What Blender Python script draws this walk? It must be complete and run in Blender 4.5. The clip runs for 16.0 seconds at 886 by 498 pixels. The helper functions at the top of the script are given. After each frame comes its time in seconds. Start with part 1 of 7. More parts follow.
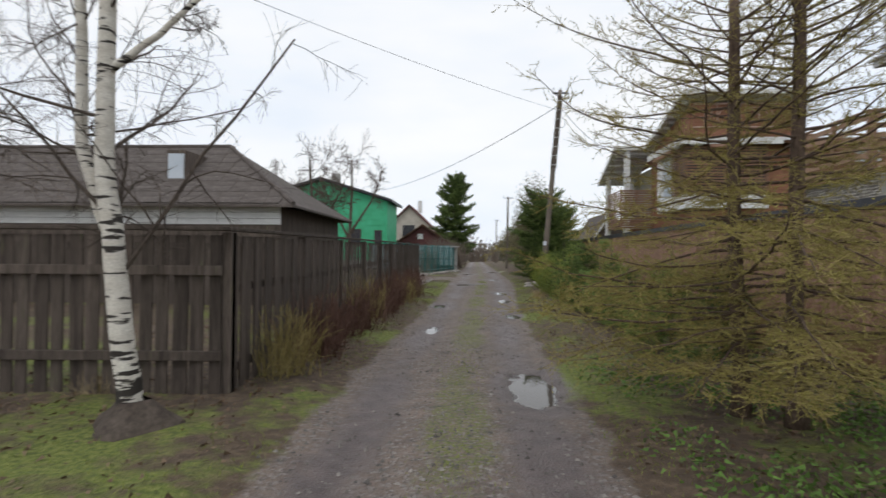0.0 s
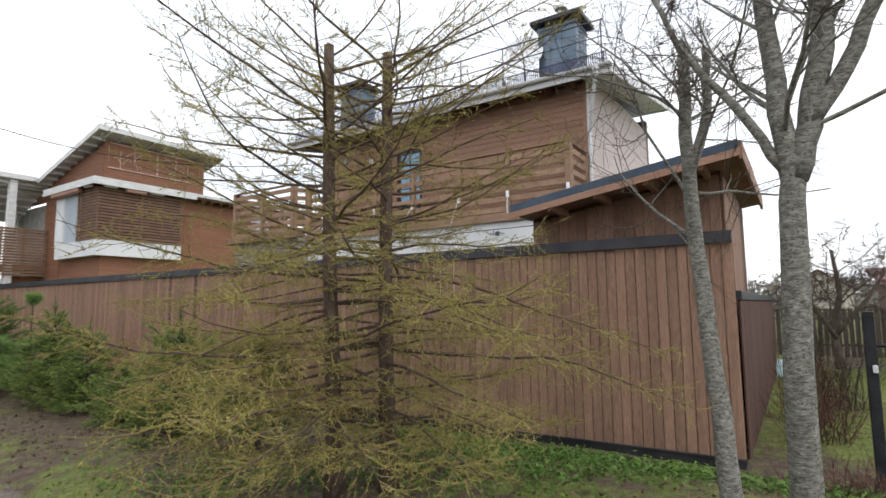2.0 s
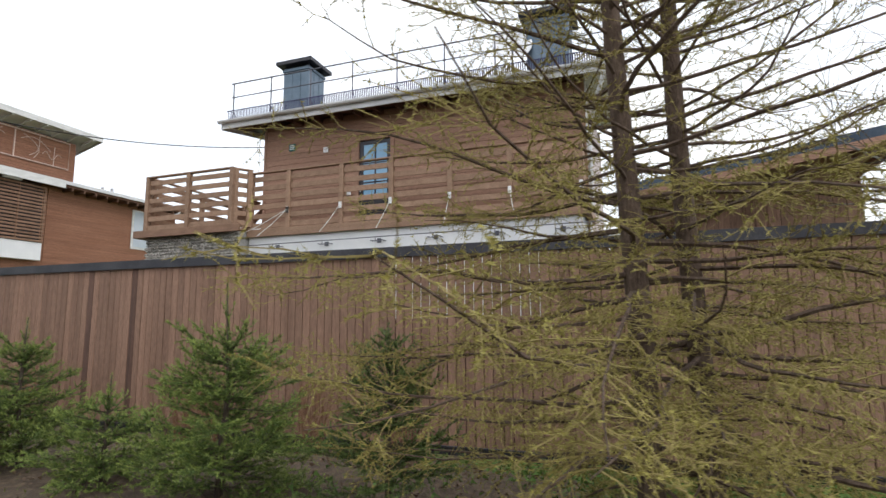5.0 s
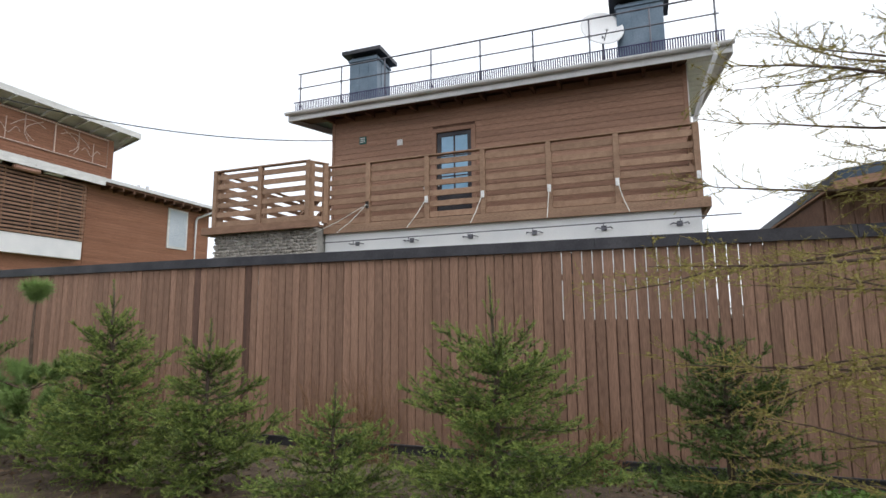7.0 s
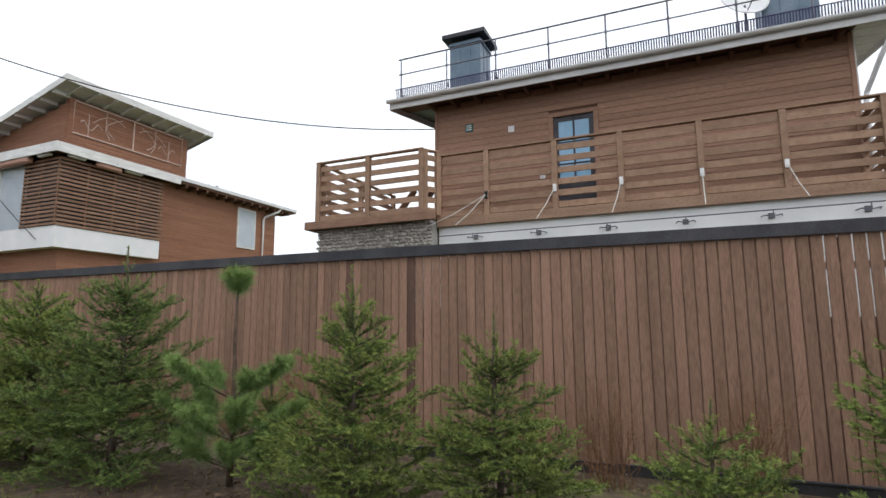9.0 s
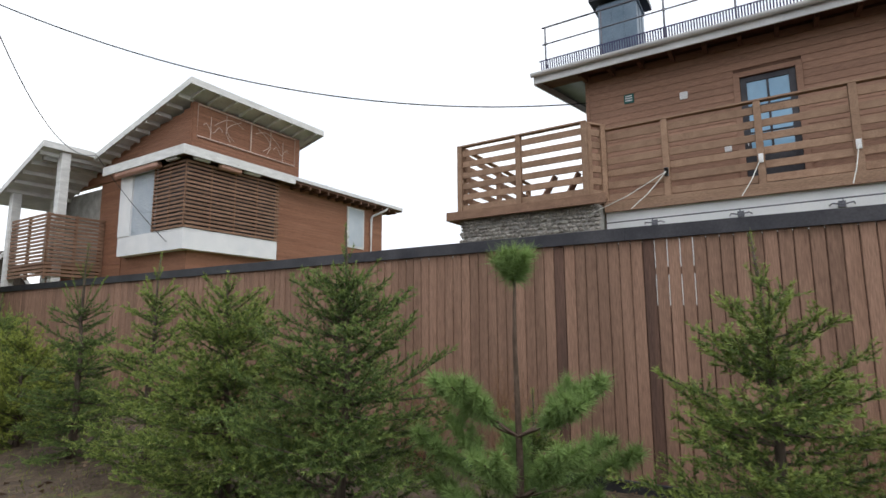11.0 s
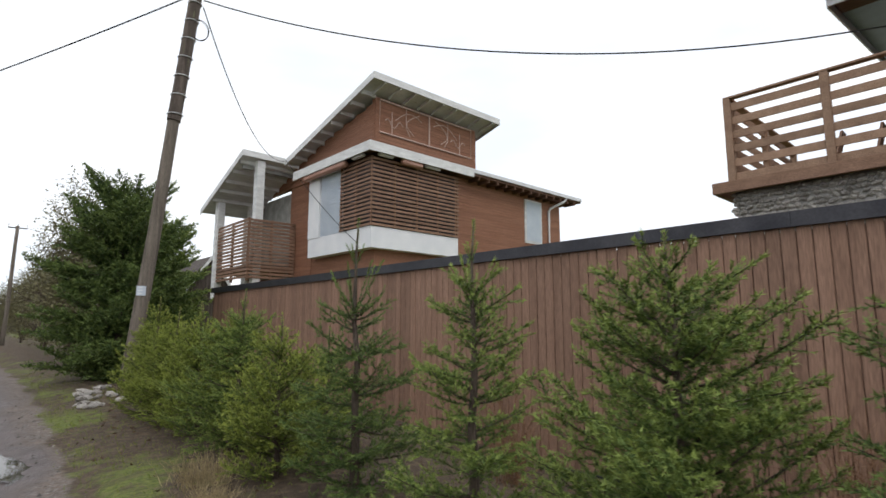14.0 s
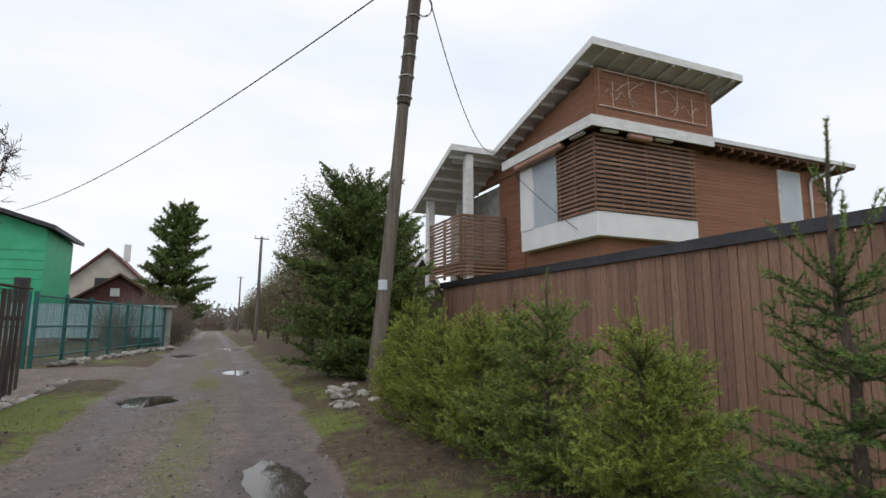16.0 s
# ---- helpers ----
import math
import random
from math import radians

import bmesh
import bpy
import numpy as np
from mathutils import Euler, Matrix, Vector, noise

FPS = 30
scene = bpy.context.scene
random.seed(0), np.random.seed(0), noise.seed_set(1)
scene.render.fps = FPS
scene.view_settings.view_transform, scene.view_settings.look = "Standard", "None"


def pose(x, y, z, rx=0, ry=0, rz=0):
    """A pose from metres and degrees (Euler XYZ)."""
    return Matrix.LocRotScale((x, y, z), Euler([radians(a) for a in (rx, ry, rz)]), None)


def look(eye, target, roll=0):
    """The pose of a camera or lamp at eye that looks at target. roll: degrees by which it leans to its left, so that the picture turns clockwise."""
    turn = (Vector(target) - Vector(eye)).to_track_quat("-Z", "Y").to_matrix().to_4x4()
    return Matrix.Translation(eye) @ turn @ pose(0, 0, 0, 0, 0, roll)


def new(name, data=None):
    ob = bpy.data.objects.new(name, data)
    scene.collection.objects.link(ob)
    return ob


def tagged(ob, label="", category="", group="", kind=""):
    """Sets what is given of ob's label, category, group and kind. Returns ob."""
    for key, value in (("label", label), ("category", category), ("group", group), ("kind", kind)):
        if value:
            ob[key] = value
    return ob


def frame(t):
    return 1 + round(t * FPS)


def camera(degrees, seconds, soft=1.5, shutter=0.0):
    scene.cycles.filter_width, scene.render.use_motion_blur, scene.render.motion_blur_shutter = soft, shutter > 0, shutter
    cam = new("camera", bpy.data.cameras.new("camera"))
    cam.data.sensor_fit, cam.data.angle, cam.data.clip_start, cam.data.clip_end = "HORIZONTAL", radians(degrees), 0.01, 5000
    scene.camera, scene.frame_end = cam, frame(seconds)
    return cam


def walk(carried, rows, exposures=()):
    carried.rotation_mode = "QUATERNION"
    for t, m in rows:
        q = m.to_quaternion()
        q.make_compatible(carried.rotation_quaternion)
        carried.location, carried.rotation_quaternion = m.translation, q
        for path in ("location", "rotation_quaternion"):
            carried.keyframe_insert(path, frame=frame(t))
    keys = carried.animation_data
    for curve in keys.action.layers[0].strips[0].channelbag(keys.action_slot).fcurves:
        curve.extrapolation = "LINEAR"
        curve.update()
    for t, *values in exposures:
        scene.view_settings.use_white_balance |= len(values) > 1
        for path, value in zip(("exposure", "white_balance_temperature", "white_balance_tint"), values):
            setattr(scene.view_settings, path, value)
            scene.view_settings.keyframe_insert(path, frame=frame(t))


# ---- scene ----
cam = camera(78.9, 16.0, shutter=0.15)
METRES, EYE, TILT, LEAN, TURN = 16.0, 1.374, 0.0, 0.0, 3.4
ROWS = [
    (0.0, -0.0008, 0.0005, -0.0001, -0.04, 0.74, -0.55),
    (0.5, -0.0171, 0.0242, 0.0029, -21.36, 0.94, -0.65),
    (1.0, -0.0244, 0.052, 0.0049, -36.41, 0.83, 0.19),
    (1.5, -0.0379, 0.0794, 0.0057, -47.57, 2.19, 0.2),
    (2.0, -0.0472, 0.1061, 0.0062, -59.98, 6.01, 0.66),
    (2.5, -0.0521, 0.1374, 0.0033, -67.7, 7.95, 0.35),
    (3.0, -0.0544, 0.1667, 0.0022, -72.1, 7.91, 0.3),
    (3.5, -0.0434, 0.1988, 0.0004, -74.17, 7.69, 0.44),
    (4.0, -0.0389, 0.2314, -0.0012, -74.29, 7.78, 0.34),
    (4.5, -0.03, 0.2631, -0.0032, -74.23, 7.7, 0.49),
    (5.0, -0.0216, 0.2965, -0.0036, -73.71, 7.62, 0.43),
    (7.5, -0.0149, 0.4559, -0.0022, -73.25, 7.8, 0.41),
    (8.0, -0.0137, 0.4884, -0.0023, -73.07, 8.0, 0.39),
    (8.5, -0.0044, 0.5249, -0.0047, -72.38, 7.84, 0.34),
    (9.0, 0.0022, 0.5584, -0.0042, -69.93, 7.87, 0.31),
    (11.5, 0.0521, 0.7083, -0.0024, -58.79, 8.13, 0.25),
    (12.0, 0.0546, 0.7334, -0.0022, -56.02, 8.33, 0.13),
    (12.5, 0.0622, 0.7588, -0.002, -53.16, 8.23, 0.09),
    (13.0, 0.0702, 0.7817, -0.0026, -49.5, 8.22, 0.08),
    (13.5, 0.0748, 0.8073, -0.0003, -48.28, 8.24, -0.05),
    (14.0, 0.0805, 0.8378, -0.0016, -46.08, 8.14, -0.05),
    (14.5, 0.0807, 0.8685, -0.0051, -39.61, 8.1, -0.15),
    (15.0, 0.0822, 0.8992, -0.0059, -34.74, 8.14, -0.08),
    (15.5, 0.084, 0.933, -0.0041, -29.49, 8.01, -0.11),
    (16.0, 0.084, 0.9661, -0.005, -26.47, 8.05, -0.25),
]
walk(cam, [(t, pose(0, 0, EYE, TILT, LEAN, TURN) @ pose(METRES * x, METRES * y, METRES * z, 90 + pitch, roll, yaw)) for t, x, y, z, yaw, pitch, roll in ROWS],
     [(0.0, -0.12), (0.5, 0.12), (1.5, 0.5), (2.0, 0.42), (2.5, 0.1), (3.0, 0.05), (4.5, 0.27), (5.0, 0.42), (8.0, 0.31), (12.5, 0.26), (14.5, 0.06), (16.0, -0.11)])

# ---------------------------------------------------------------- world, sun, exposure
world = bpy.data.worlds.new("overcast_sky")
scene.world = world
world.use_nodes = True
wt = world.node_tree
wt.nodes.clear()
w_out = wt.nodes.new("ShaderNodeOutputWorld")
w_bg = wt.nodes.new("ShaderNodeBackground")
w_sky = wt.nodes.new("ShaderNodeTexSky")
w_sky.sky_type = "NISHITA"
w_sky.sun_disc = False
w_sky.sun_elevation = radians(38)
w_sky.sun_rotation = radians(200)
w_co = wt.nodes.new("ShaderNodeTexCoord")
w_map = wt.nodes.new("ShaderNodeMapping")
w_map.inputs["Scale"].default_value = (1.0, 1.0, 3.2)
w_noise = wt.nodes.new("ShaderNodeTexNoise")
w_noise.inputs["Scale"].default_value = 2.2
w_noise.inputs["Detail"].default_value = 6
w_ramp = wt.nodes.new("ShaderNodeValToRGB")
w_ramp.color_ramp.elements[0].position, w_ramp.color_ramp.elements[1].position = 0.3, 0.62
w_ramp.color_ramp.elements[0].color = (0.80, 0.87, 0.97, 1)
w_ramp.color_ramp.elements[1].color = (0.975, 0.985, 1.0, 1)
w_gain = wt.nodes.new("ShaderNodeVectorMath")
w_gain.operation = "SCALE"
w_gain.inputs["Scale"].default_value = 11.5
w_mix = wt.nodes.new("ShaderNodeMix")
w_mix.data_type = "RGBA"
w_mix.inputs[0].default_value = 0.93
wt.links.new(w_co.outputs["Generated"], w_map.inputs["Vector"])
wt.links.new(w_map.outputs["Vector"], w_noise.inputs["Vector"])
wt.links.new(w_noise.outputs["Fac"], w_ramp.inputs["Fac"])
wt.links.new(w_ramp.outputs["Color"], w_gain.inputs[0])
wt.links.new(w_sky.outputs["Color"], w_mix.inputs[6])
wt.links.new(w_gain.outputs[0], w_mix.inputs[7])
wt.links.new(w_mix.outputs[2], w_bg.inputs["Color"])
w_bg.inputs["Strength"].default_value = 0.1
wt.links.new(w_bg.outputs["Background"], w_out.inputs["Surface"])

sun = bpy.data.lights.new("sun", "SUN")
sun.energy, sun.angle, sun.color = 0.7, radians(25), (1.0, 0.97, 0.94)
new("sun", sun).matrix_world = look((-20, -30, 40), (0, 0, 0))


# ---------------------------------------------------------------- mesh helpers
class Geo:
    """Collects faces of any size and turns them into one mesh."""

    def __init__(self):
        self.v, self.f, self.n = [], [], 0

    def add(self, verts, faces):
        verts = np.asarray(verts, dtype=float)
        faces = np.asarray(faces, dtype=int)
        self.v.append(verts)
        self.f.append(faces + self.n)
        self.n += len(verts)

    def box(self, lo, hi):
        (x0, y0, z0), (x1, y1, z1) = lo, hi
        self.add([(x0, y0, z0), (x1, y0, z0), (x1, y1, z0), (x0, y1, z0), (x0, y0, z1), (x1, y0, z1), (x1, y1, z1), (x0, y1, z1)],
                 [(0, 3, 2, 1), (4, 5, 6, 7), (0, 1, 5, 4), (1, 2, 6, 5), (2, 3, 7, 6), (3, 0, 4, 7)])

    def hexa(self, p):
        """A box from eight corners: four below, four above, both counter-clockwise from above."""
        self.add(p, [(0, 3, 2, 1), (4, 5, 6, 7), (0, 1, 5, 4), (1, 2, 6, 5), (2, 3, 7, 6), (3, 0, 4, 7)])

    def cbox(self, lo, hi, c=0.004):
        """A box with chamfered edges."""
        lo, hi = np.array(lo, float), np.array(hi, float)
        c = min(c, 0.45 * float((hi - lo).min()))
        vs, idx = [], {}
        for sx in (0, 1):
            for sy in (0, 1):
                for sz in (0, 1):
                    s = np.array((sx, sy, sz))
                    corner = np.where(s, hi, lo)
                    inward = np.where(s, -c, c)
                    for ax in range(3):
                        q = corner + inward
                        q[ax] = corner[ax]
                        idx[(sx, sy, sz, ax)] = len(vs)
                        vs.append(q)
        fs4, fs3 = [], []
        for ax in range(3):
            a, b = [k for k in range(3) if k != ax]
            for s in (0, 1):
                ring = []
                for ua, ub in ((0, 0), (1, 0), (1, 1), (0, 1)):
                    key = [0, 0, 0]
                    key[ax], key[a], key[b] = s, ua, ub
                    ring.append(idx[(*key, ax)])
                fs4.append(ring if (s == 1) == (ax != 1) else ring[::-1])
        for ax in range(3):
            a, b = [k for k in range(3) if k != ax]
            for ua in (0, 1):
                for ub in (0, 1):
                    k0, k1 = [0, 0, 0], [0, 0, 0]
                    k0[a] = k1[a] = ua
                    k0[b] = k1[b] = ub
                    k1[ax] = 1
                    q = [idx[(*k0, a)], idx[(*k1, a)], idx[(*k1, b)], idx[(*k0, b)]]
                    fs4.append(q)
        for sx in (0, 1):
            for sy in (0, 1):
                for sz in (0, 1):
                    fs3.append([idx[(sx, sy, sz, k)] for k in range(3)])
        base = self.n
        self.add(vs, fs4)
        self.f.append(np.asarray(fs3) + base)

    def tube(self, pts, radii, sides=6, cap=True):
        pts = np.asarray(pts, float)
        n = len(pts)
        radii = np.broadcast_to(np.asarray(radii, float), (n,))
        tan = np.gradient(pts, axis=0)
        tan /= np.linalg.norm(tan, axis=1)[:, None] + 1e-9
        ref = np.array((0, 0, 1.0)) if abs(tan[0][2]) < 0.9 else np.array((1.0, 0, 0))
        u = np.cross(tan, ref)
        u /= np.linalg.norm(u, axis=1)[:, None] + 1e-9
        w = np.cross(tan, u)
        ang = np.arange(sides) / sides * 2 * np.pi
        ring = (u[:, None, :] * np.cos(ang)[None, :, None] + w[:, None, :] * np.sin(ang)[None, :, None]) * radii[:, None, None] + pts[:, None, :]
        i = np.arange(n - 1)[:, None] * sides
        k = np.arange(sides)[None, :]
        k2 = (k + 1) % sides
        quads = np.stack([i + k, i + k2, i + sides + k2, i + sides + k], -1).reshape(-1, 4)
        base = self.n
        self.add(ring.reshape(-1, 3), quads)
        if cap:
            self.f.append(np.array([list(range(sides))[::-1]]) + base)
            self.f.append(np.array([[(n - 1) * sides + j for j in range(sides)]]) + base)

    def lathe(self, profile, sides=20, centre=(0, 0, 0)):
        cx, cy, cz = centre
        prof = np.asarray(profile, float)
        ang = np.arange(sides) / sides * 2 * np.pi
        vs = np.stack([cx + prof[:, 0:1] * np.cos(ang), cy + prof[:, 0:1] * np.sin(ang), cz + np.repeat(prof[:, 1:2], sides, 1)], -1)
        i = np.arange(len(prof) - 1)[:, None] * sides
        k = np.arange(sides)[None, :]
        k2 = (k + 1) % sides
        self.add(vs.reshape(-1, 3), np.stack([i + k, i + k2, i + sides + k2, i + sides + k], -1).reshape(-1, 4))

    def prism(self, poly, axis, a, b):
        """A polygon of (u, w) pushed along an axis from a to b; u and w are the other two axes in order."""
        n = len(poly)

        def at(p, t):
            q = list(p)
            q.insert(axis, t)
            return q
        vs = [at(p, a) for p in poly] + [at(p, b) for p in poly]
        base = self.n
        self.add(vs, [(k, (k + 1) % n, n + (k + 1) % n, n + k) for k in range(n)])
        self.f.append(np.array([list(range(n))[::-1]]) + base)
        self.f.append(np.array([list(range(n, 2 * n))]) + base)

    def mesh(self, name, smooth=False):
        me = bpy.data.meshes.new(name)
        v = np.concatenate(self.v)
        counts = np.concatenate([np.full(len(f), f.shape[1]) for f in self.f])
        loops = np.concatenate([f.ravel() for f in self.f])
        me.vertices.add(len(v))
        me.vertices.foreach_set("co", v.ravel())
        me.loops.add(len(loops))
        me.loops.foreach_set("vertex_index", loops.astype(np.int32))
        me.polygons.add(len(counts))
        starts = np.concatenate([[0], np.cumsum(counts)[:-1]])
        me.polygons.foreach_set("loop_start", starts.astype(np.int32))
        me.polygons.foreach_set("loop_total", counts.astype(np.int32))
        me.polygons.foreach_set("use_smooth", np.full(len(counts), smooth, dtype=bool))
        me.update(calc_edges=True)
        me.validate()
        return me


def tidy(me):
    """Outward normals for a mesh of closed pieces."""
    bm = bmesh.new()
    bm.from_mesh(me)
    bmesh.ops.recalc_face_normals(bm, faces=bm.faces)
    bm.to_mesh(me)
    bm.free()
    return me


def part(name, geo, material, parent=None, label="", smooth=False, fix=True):
    """Links a Geo or a mesh as one mesh object under its thing."""
    me = geo.mesh(name, smooth) if isinstance(geo, Geo) else geo
    if fix and isinstance(geo, Geo):
        tidy(me)
    if material and not me.materials:
        me.materials.append(material)
    ob = new(name, me)
    ob.parent = parent
    return tagged(ob, label) if label else ob


def thing(name, label, category, at=(0, 0, 0), group="", kind="", turn=0):
    ob = new(name)
    ob.matrix_basis = pose(*at, 0, 0, turn)
    ob.empty_display_size = 0.1
    return tagged(ob, label, category, group, kind)


BOXES = {}


def piece(name, size, material, parent, m, c=0.004):
    """A chamfered board centred on its origin, on mesh data shared between boards of one size."""
    key = (name, tuple(round(s, 3) for s in size), material.name)
    if key not in BOXES:
        g = Geo()
        h = np.array(size) / 2
        g.cbox(-h, h, c)
        BOXES[key] = tidy(g.mesh(name))
        BOXES[key].materials.append(material)
    ob = new(name, BOXES[key])
    ob.parent = parent
    ob.matrix_basis = m
    return ob


def board(name, lo, hi, material, parent, c=0.004):
    """A chamfered board between two corners, in its parent's space."""
    lo, hi = np.array(lo, float), np.array(hi, float)
    return piece(name, hi - lo, material, parent, Matrix.Translation((lo + hi) / 2), c)


# ---------------------------------------------------------------- materials
def mat(name, c1, c2, scale=3.0, rough=0.8, bump=0.3, fine=60.0, stretch=(1, 1, 1), vary=0.0, metal=0.0, spec=0.3, islands=False, c3=None, spot=0.62, depth=0.01, grain=0.35):
    m = bpy.data.materials.new(name)
    m.use_nodes = True
    nt = m.node_tree
    p = nt.nodes["Principled BSDF"]
    p.inputs["Roughness"].default_value = rough
    p.inputs["Metallic"].default_value = metal
    p.inputs["Specular IOR Level"].default_value = spec
    co = nt.nodes.new("ShaderNodeTexCoord")
    mp = nt.nodes.new("ShaderNodeMapping")
    mp.inputs["Scale"].default_value = stretch
    nt.links.new(co.outputs["Object"], mp.inputs["Vector"])
    rnd = None
    if vary:
        if islands:
            rnd = nt.nodes.new("ShaderNodeNewGeometry").outputs["Random Per Island"]
        else:
            rnd = nt.nodes.new("ShaderNodeObjectInfo").outputs["Random"]
            off = nt.nodes.new("ShaderNodeVectorMath")
            off.operation = "MULTIPLY_ADD"
            off.inputs[1].default_value = (37.0, 53.0, 71.0)
            nt.links.new(rnd, off.inputs[0])
            nt.links.new(mp.outputs["Vector"], off.inputs[2])
    vec = off.outputs[0] if vary and not islands else mp.outputs["Vector"]
    big = nt.nodes.new("ShaderNodeTexNoise")
    big.inputs["Scale"].default_value = scale
    big.inputs["Detail"].default_value = 5
    small = nt.nodes.new("ShaderNodeTexNoise")
    small.inputs["Scale"].default_value = fine
    small.inputs["Detail"].default_value = 4
    nt.links.new(vec, big.inputs["Vector"])
    nt.links.new(vec, small.inputs["Vector"])
    ramp = nt.nodes.new("ShaderNodeValToRGB")
    ramp.color_ramp.elements[0].position, ramp.color_ramp.elements[1].position = 0.32, 0.68
    ramp.color_ramp.elements[0].color, ramp.color_ramp.elements[1].color = (*c1, 1), (*c2, 1)
    nt.links.new(big.outputs["Fac"], ramp.inputs["Fac"])
    colour = ramp.outputs["Color"]
    if c3:
        blotch = nt.nodes.new("ShaderNodeTexNoise")
        blotch.inputs["Scale"].default_value = scale * 2.7
        blotch.inputs["Detail"].default_value = 6
        nt.links.new(vec, blotch.inputs["Vector"])
        br = nt.nodes.new("ShaderNodeValToRGB")
        br.color_ramp.elements[0].position, br.color_ramp.elements[1].position = spot, spot + 0.06
        br.color_ramp.elements[0].color, br.color_ramp.elements[1].color = (0, 0, 0, 1), (1, 1, 1, 1)
        nt.links.new(blotch.outputs["Fac"], br.inputs["Fac"])
        mx = nt.nodes.new("ShaderNodeMix")
        mx.data_type = "RGBA"
        nt.links.new(br.outputs["Color"], mx.inputs[0])
        nt.links.new(colour, mx.inputs[6])
        mx.inputs[7].default_value = (*c3, 1)
        colour = mx.outputs[2]
    hsv = nt.nodes.new("ShaderNodeHueSaturation")
    nt.links.new(colour, hsv.inputs["Color"])
    val = nt.nodes.new("ShaderNodeMapRange")
    val.inputs["From Min"].default_value, val.inputs["From Max"].default_value = 0.25, 0.75
    val.inputs["To Min"].default_value, val.inputs["To Max"].default_value = 1 - grain, 1 + grain
    nt.links.new(small.outputs["Fac"], val.inputs["Value"])
    if vary:
        vr = nt.nodes.new("ShaderNodeMapRange")
        vr.inputs["To Min"].default_value, vr.inputs["To Max"].default_value = 1 - vary, 1 + vary
        nt.links.new(rnd, vr.inputs["Value"])
        mul = nt.nodes.new("ShaderNodeMath")
        mul.operation = "MULTIPLY"
        nt.links.new(val.outputs["Result"], mul.inputs[0])
        nt.links.new(vr.outputs["Result"], mul.inputs[1])
        nt.links.new(mul.outputs[0], hsv.inputs["Value"])
    else:
        nt.links.new(val.outputs["Result"], hsv.inputs["Value"])
    nt.links.new(hsv.outputs["Color"], p.inputs["Base Color"])
    if bump:
        b = nt.nodes.new("ShaderNodeBump")
        b.inputs["Strength"].default_value = bump
        b.inputs["Distance"].default_value = depth
        nt.links.new(small.outputs["Fac"], b.inputs["Height"])
        nt.links.new(b.outputs["Normal"], p.inputs["Normal"])
    return m


FENCE = mat("stained_fence_wood", (0.225, 0.132, 0.092), (0.285, 0.172, 0.122), 1.2, 0.75, 0.35, 14, (9, 9, 0.7), vary=0.17, depth=0.003)
DARKBOARD = mat("darker_fence_board", (0.10, 0.058, 0.045), (0.15, 0.085, 0.062), 1.2, 0.75, 0.35, 14, (9, 9, 0.7), vary=0.1, depth=0.003)
SIDING = mat("stained_larch_siding", (0.265, 0.152, 0.105), (0.335, 0.197, 0.138), 1.0, 0.7, 0.3, 14, (9, 0.6, 9), vary=0.10, depth=0.003)
SIDING_L = mat("red_brown_siding", (0.235, 0.108, 0.064), (0.30, 0.145, 0.09), 1.0, 0.7, 0.3, 14, (0.6, 0.6, 9), vary=0.08, depth=0.003)
RAIL = mat("larch_railing_wood", (0.25, 0.155, 0.103), (0.335, 0.217, 0.147), 1.2, 0.75, 0.3, 18, (6, 1, 6), vary=0.14, depth=0.003)
SLAT = mat("dark_slat_wood", (0.19, 0.11, 0.072), (0.26, 0.155, 0.105), 1.2, 0.75, 0.25, 18, (2, 2, 8), vary=0.15, depth=0.003)
# darkened for the side fence's shade and fence seams; also the long shed
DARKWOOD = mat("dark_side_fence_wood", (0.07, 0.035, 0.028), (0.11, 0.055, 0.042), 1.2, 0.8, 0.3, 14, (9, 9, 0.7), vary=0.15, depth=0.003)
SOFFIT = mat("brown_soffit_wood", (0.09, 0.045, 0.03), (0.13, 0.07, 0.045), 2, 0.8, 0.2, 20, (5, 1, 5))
OLDWOOD = mat("weathered_grey_wood", (0.055, 0.043, 0.036), (0.118, 0.095, 0.079), 1.6, 0.9, 0.6, 16, (8, 8, 0.5), vary=0.25, c3=(0.12, 0.12, 0.07), spot=0.66, depth=0.006)
WHITE = mat("white_painted_plaster", (0.72, 0.73, 0.75), (0.80, 0.80, 0.81), 1.5, 0.7, 0.1, 40, grain=0.05)
WHITEPAINT = mat("white_painted_wood", (0.58, 0.58, 0.575), (0.74, 0.74, 0.73), 2, 0.6, 0.15, 25, (1, 1, 4), grain=0.12, c3=(0.33, 0.32, 0.29), spot=0.68)
SHUTTER = mat("pale_blue_roller_blind", (0.50, 0.56, 0.63), (0.58, 0.63, 0.69), 2, 0.5, 0.1, 30, grain=0.05)
CAPMETAL = mat("dark_grey_cap_metal", (0.035, 0.035, 0.042), (0.065, 0.063, 0.07), 3, 0.45, 0.1, 50, metal=0.4, grain=0.2)
ROOFMETAL = mat("blue_grey_roof_metal", (0.05, 0.07, 0.10), (0.08, 0.105, 0.14), 2.5, 0.4, 0.1, 40, metal=0.5, grain=0.15)
CHIMNEY = mat("blue_grey_chimney_sheet", (0.10, 0.14, 0.18), (0.15, 0.19, 0.235), 2, 0.38, 0.08, 30, metal=0.6, grain=0.12)
GUTTER = mat("pale_grey_gutter", (0.58, 0.585, 0.60), (0.70, 0.70, 0.71), 2, 0.4, 0.05, 30, grain=0.08)
RAILMETAL = mat("dark_steel_rail", (0.10, 0.10, 0.12), (0.16, 0.16, 0.18), 4, 0.4, 0.1, 60, metal=0.7)
SNOWGUARD = mat("violet_black_steel_grille", (0.035, 0.03, 0.085), (0.06, 0.055, 0.13), 4, 0.5, 0.1, 60)
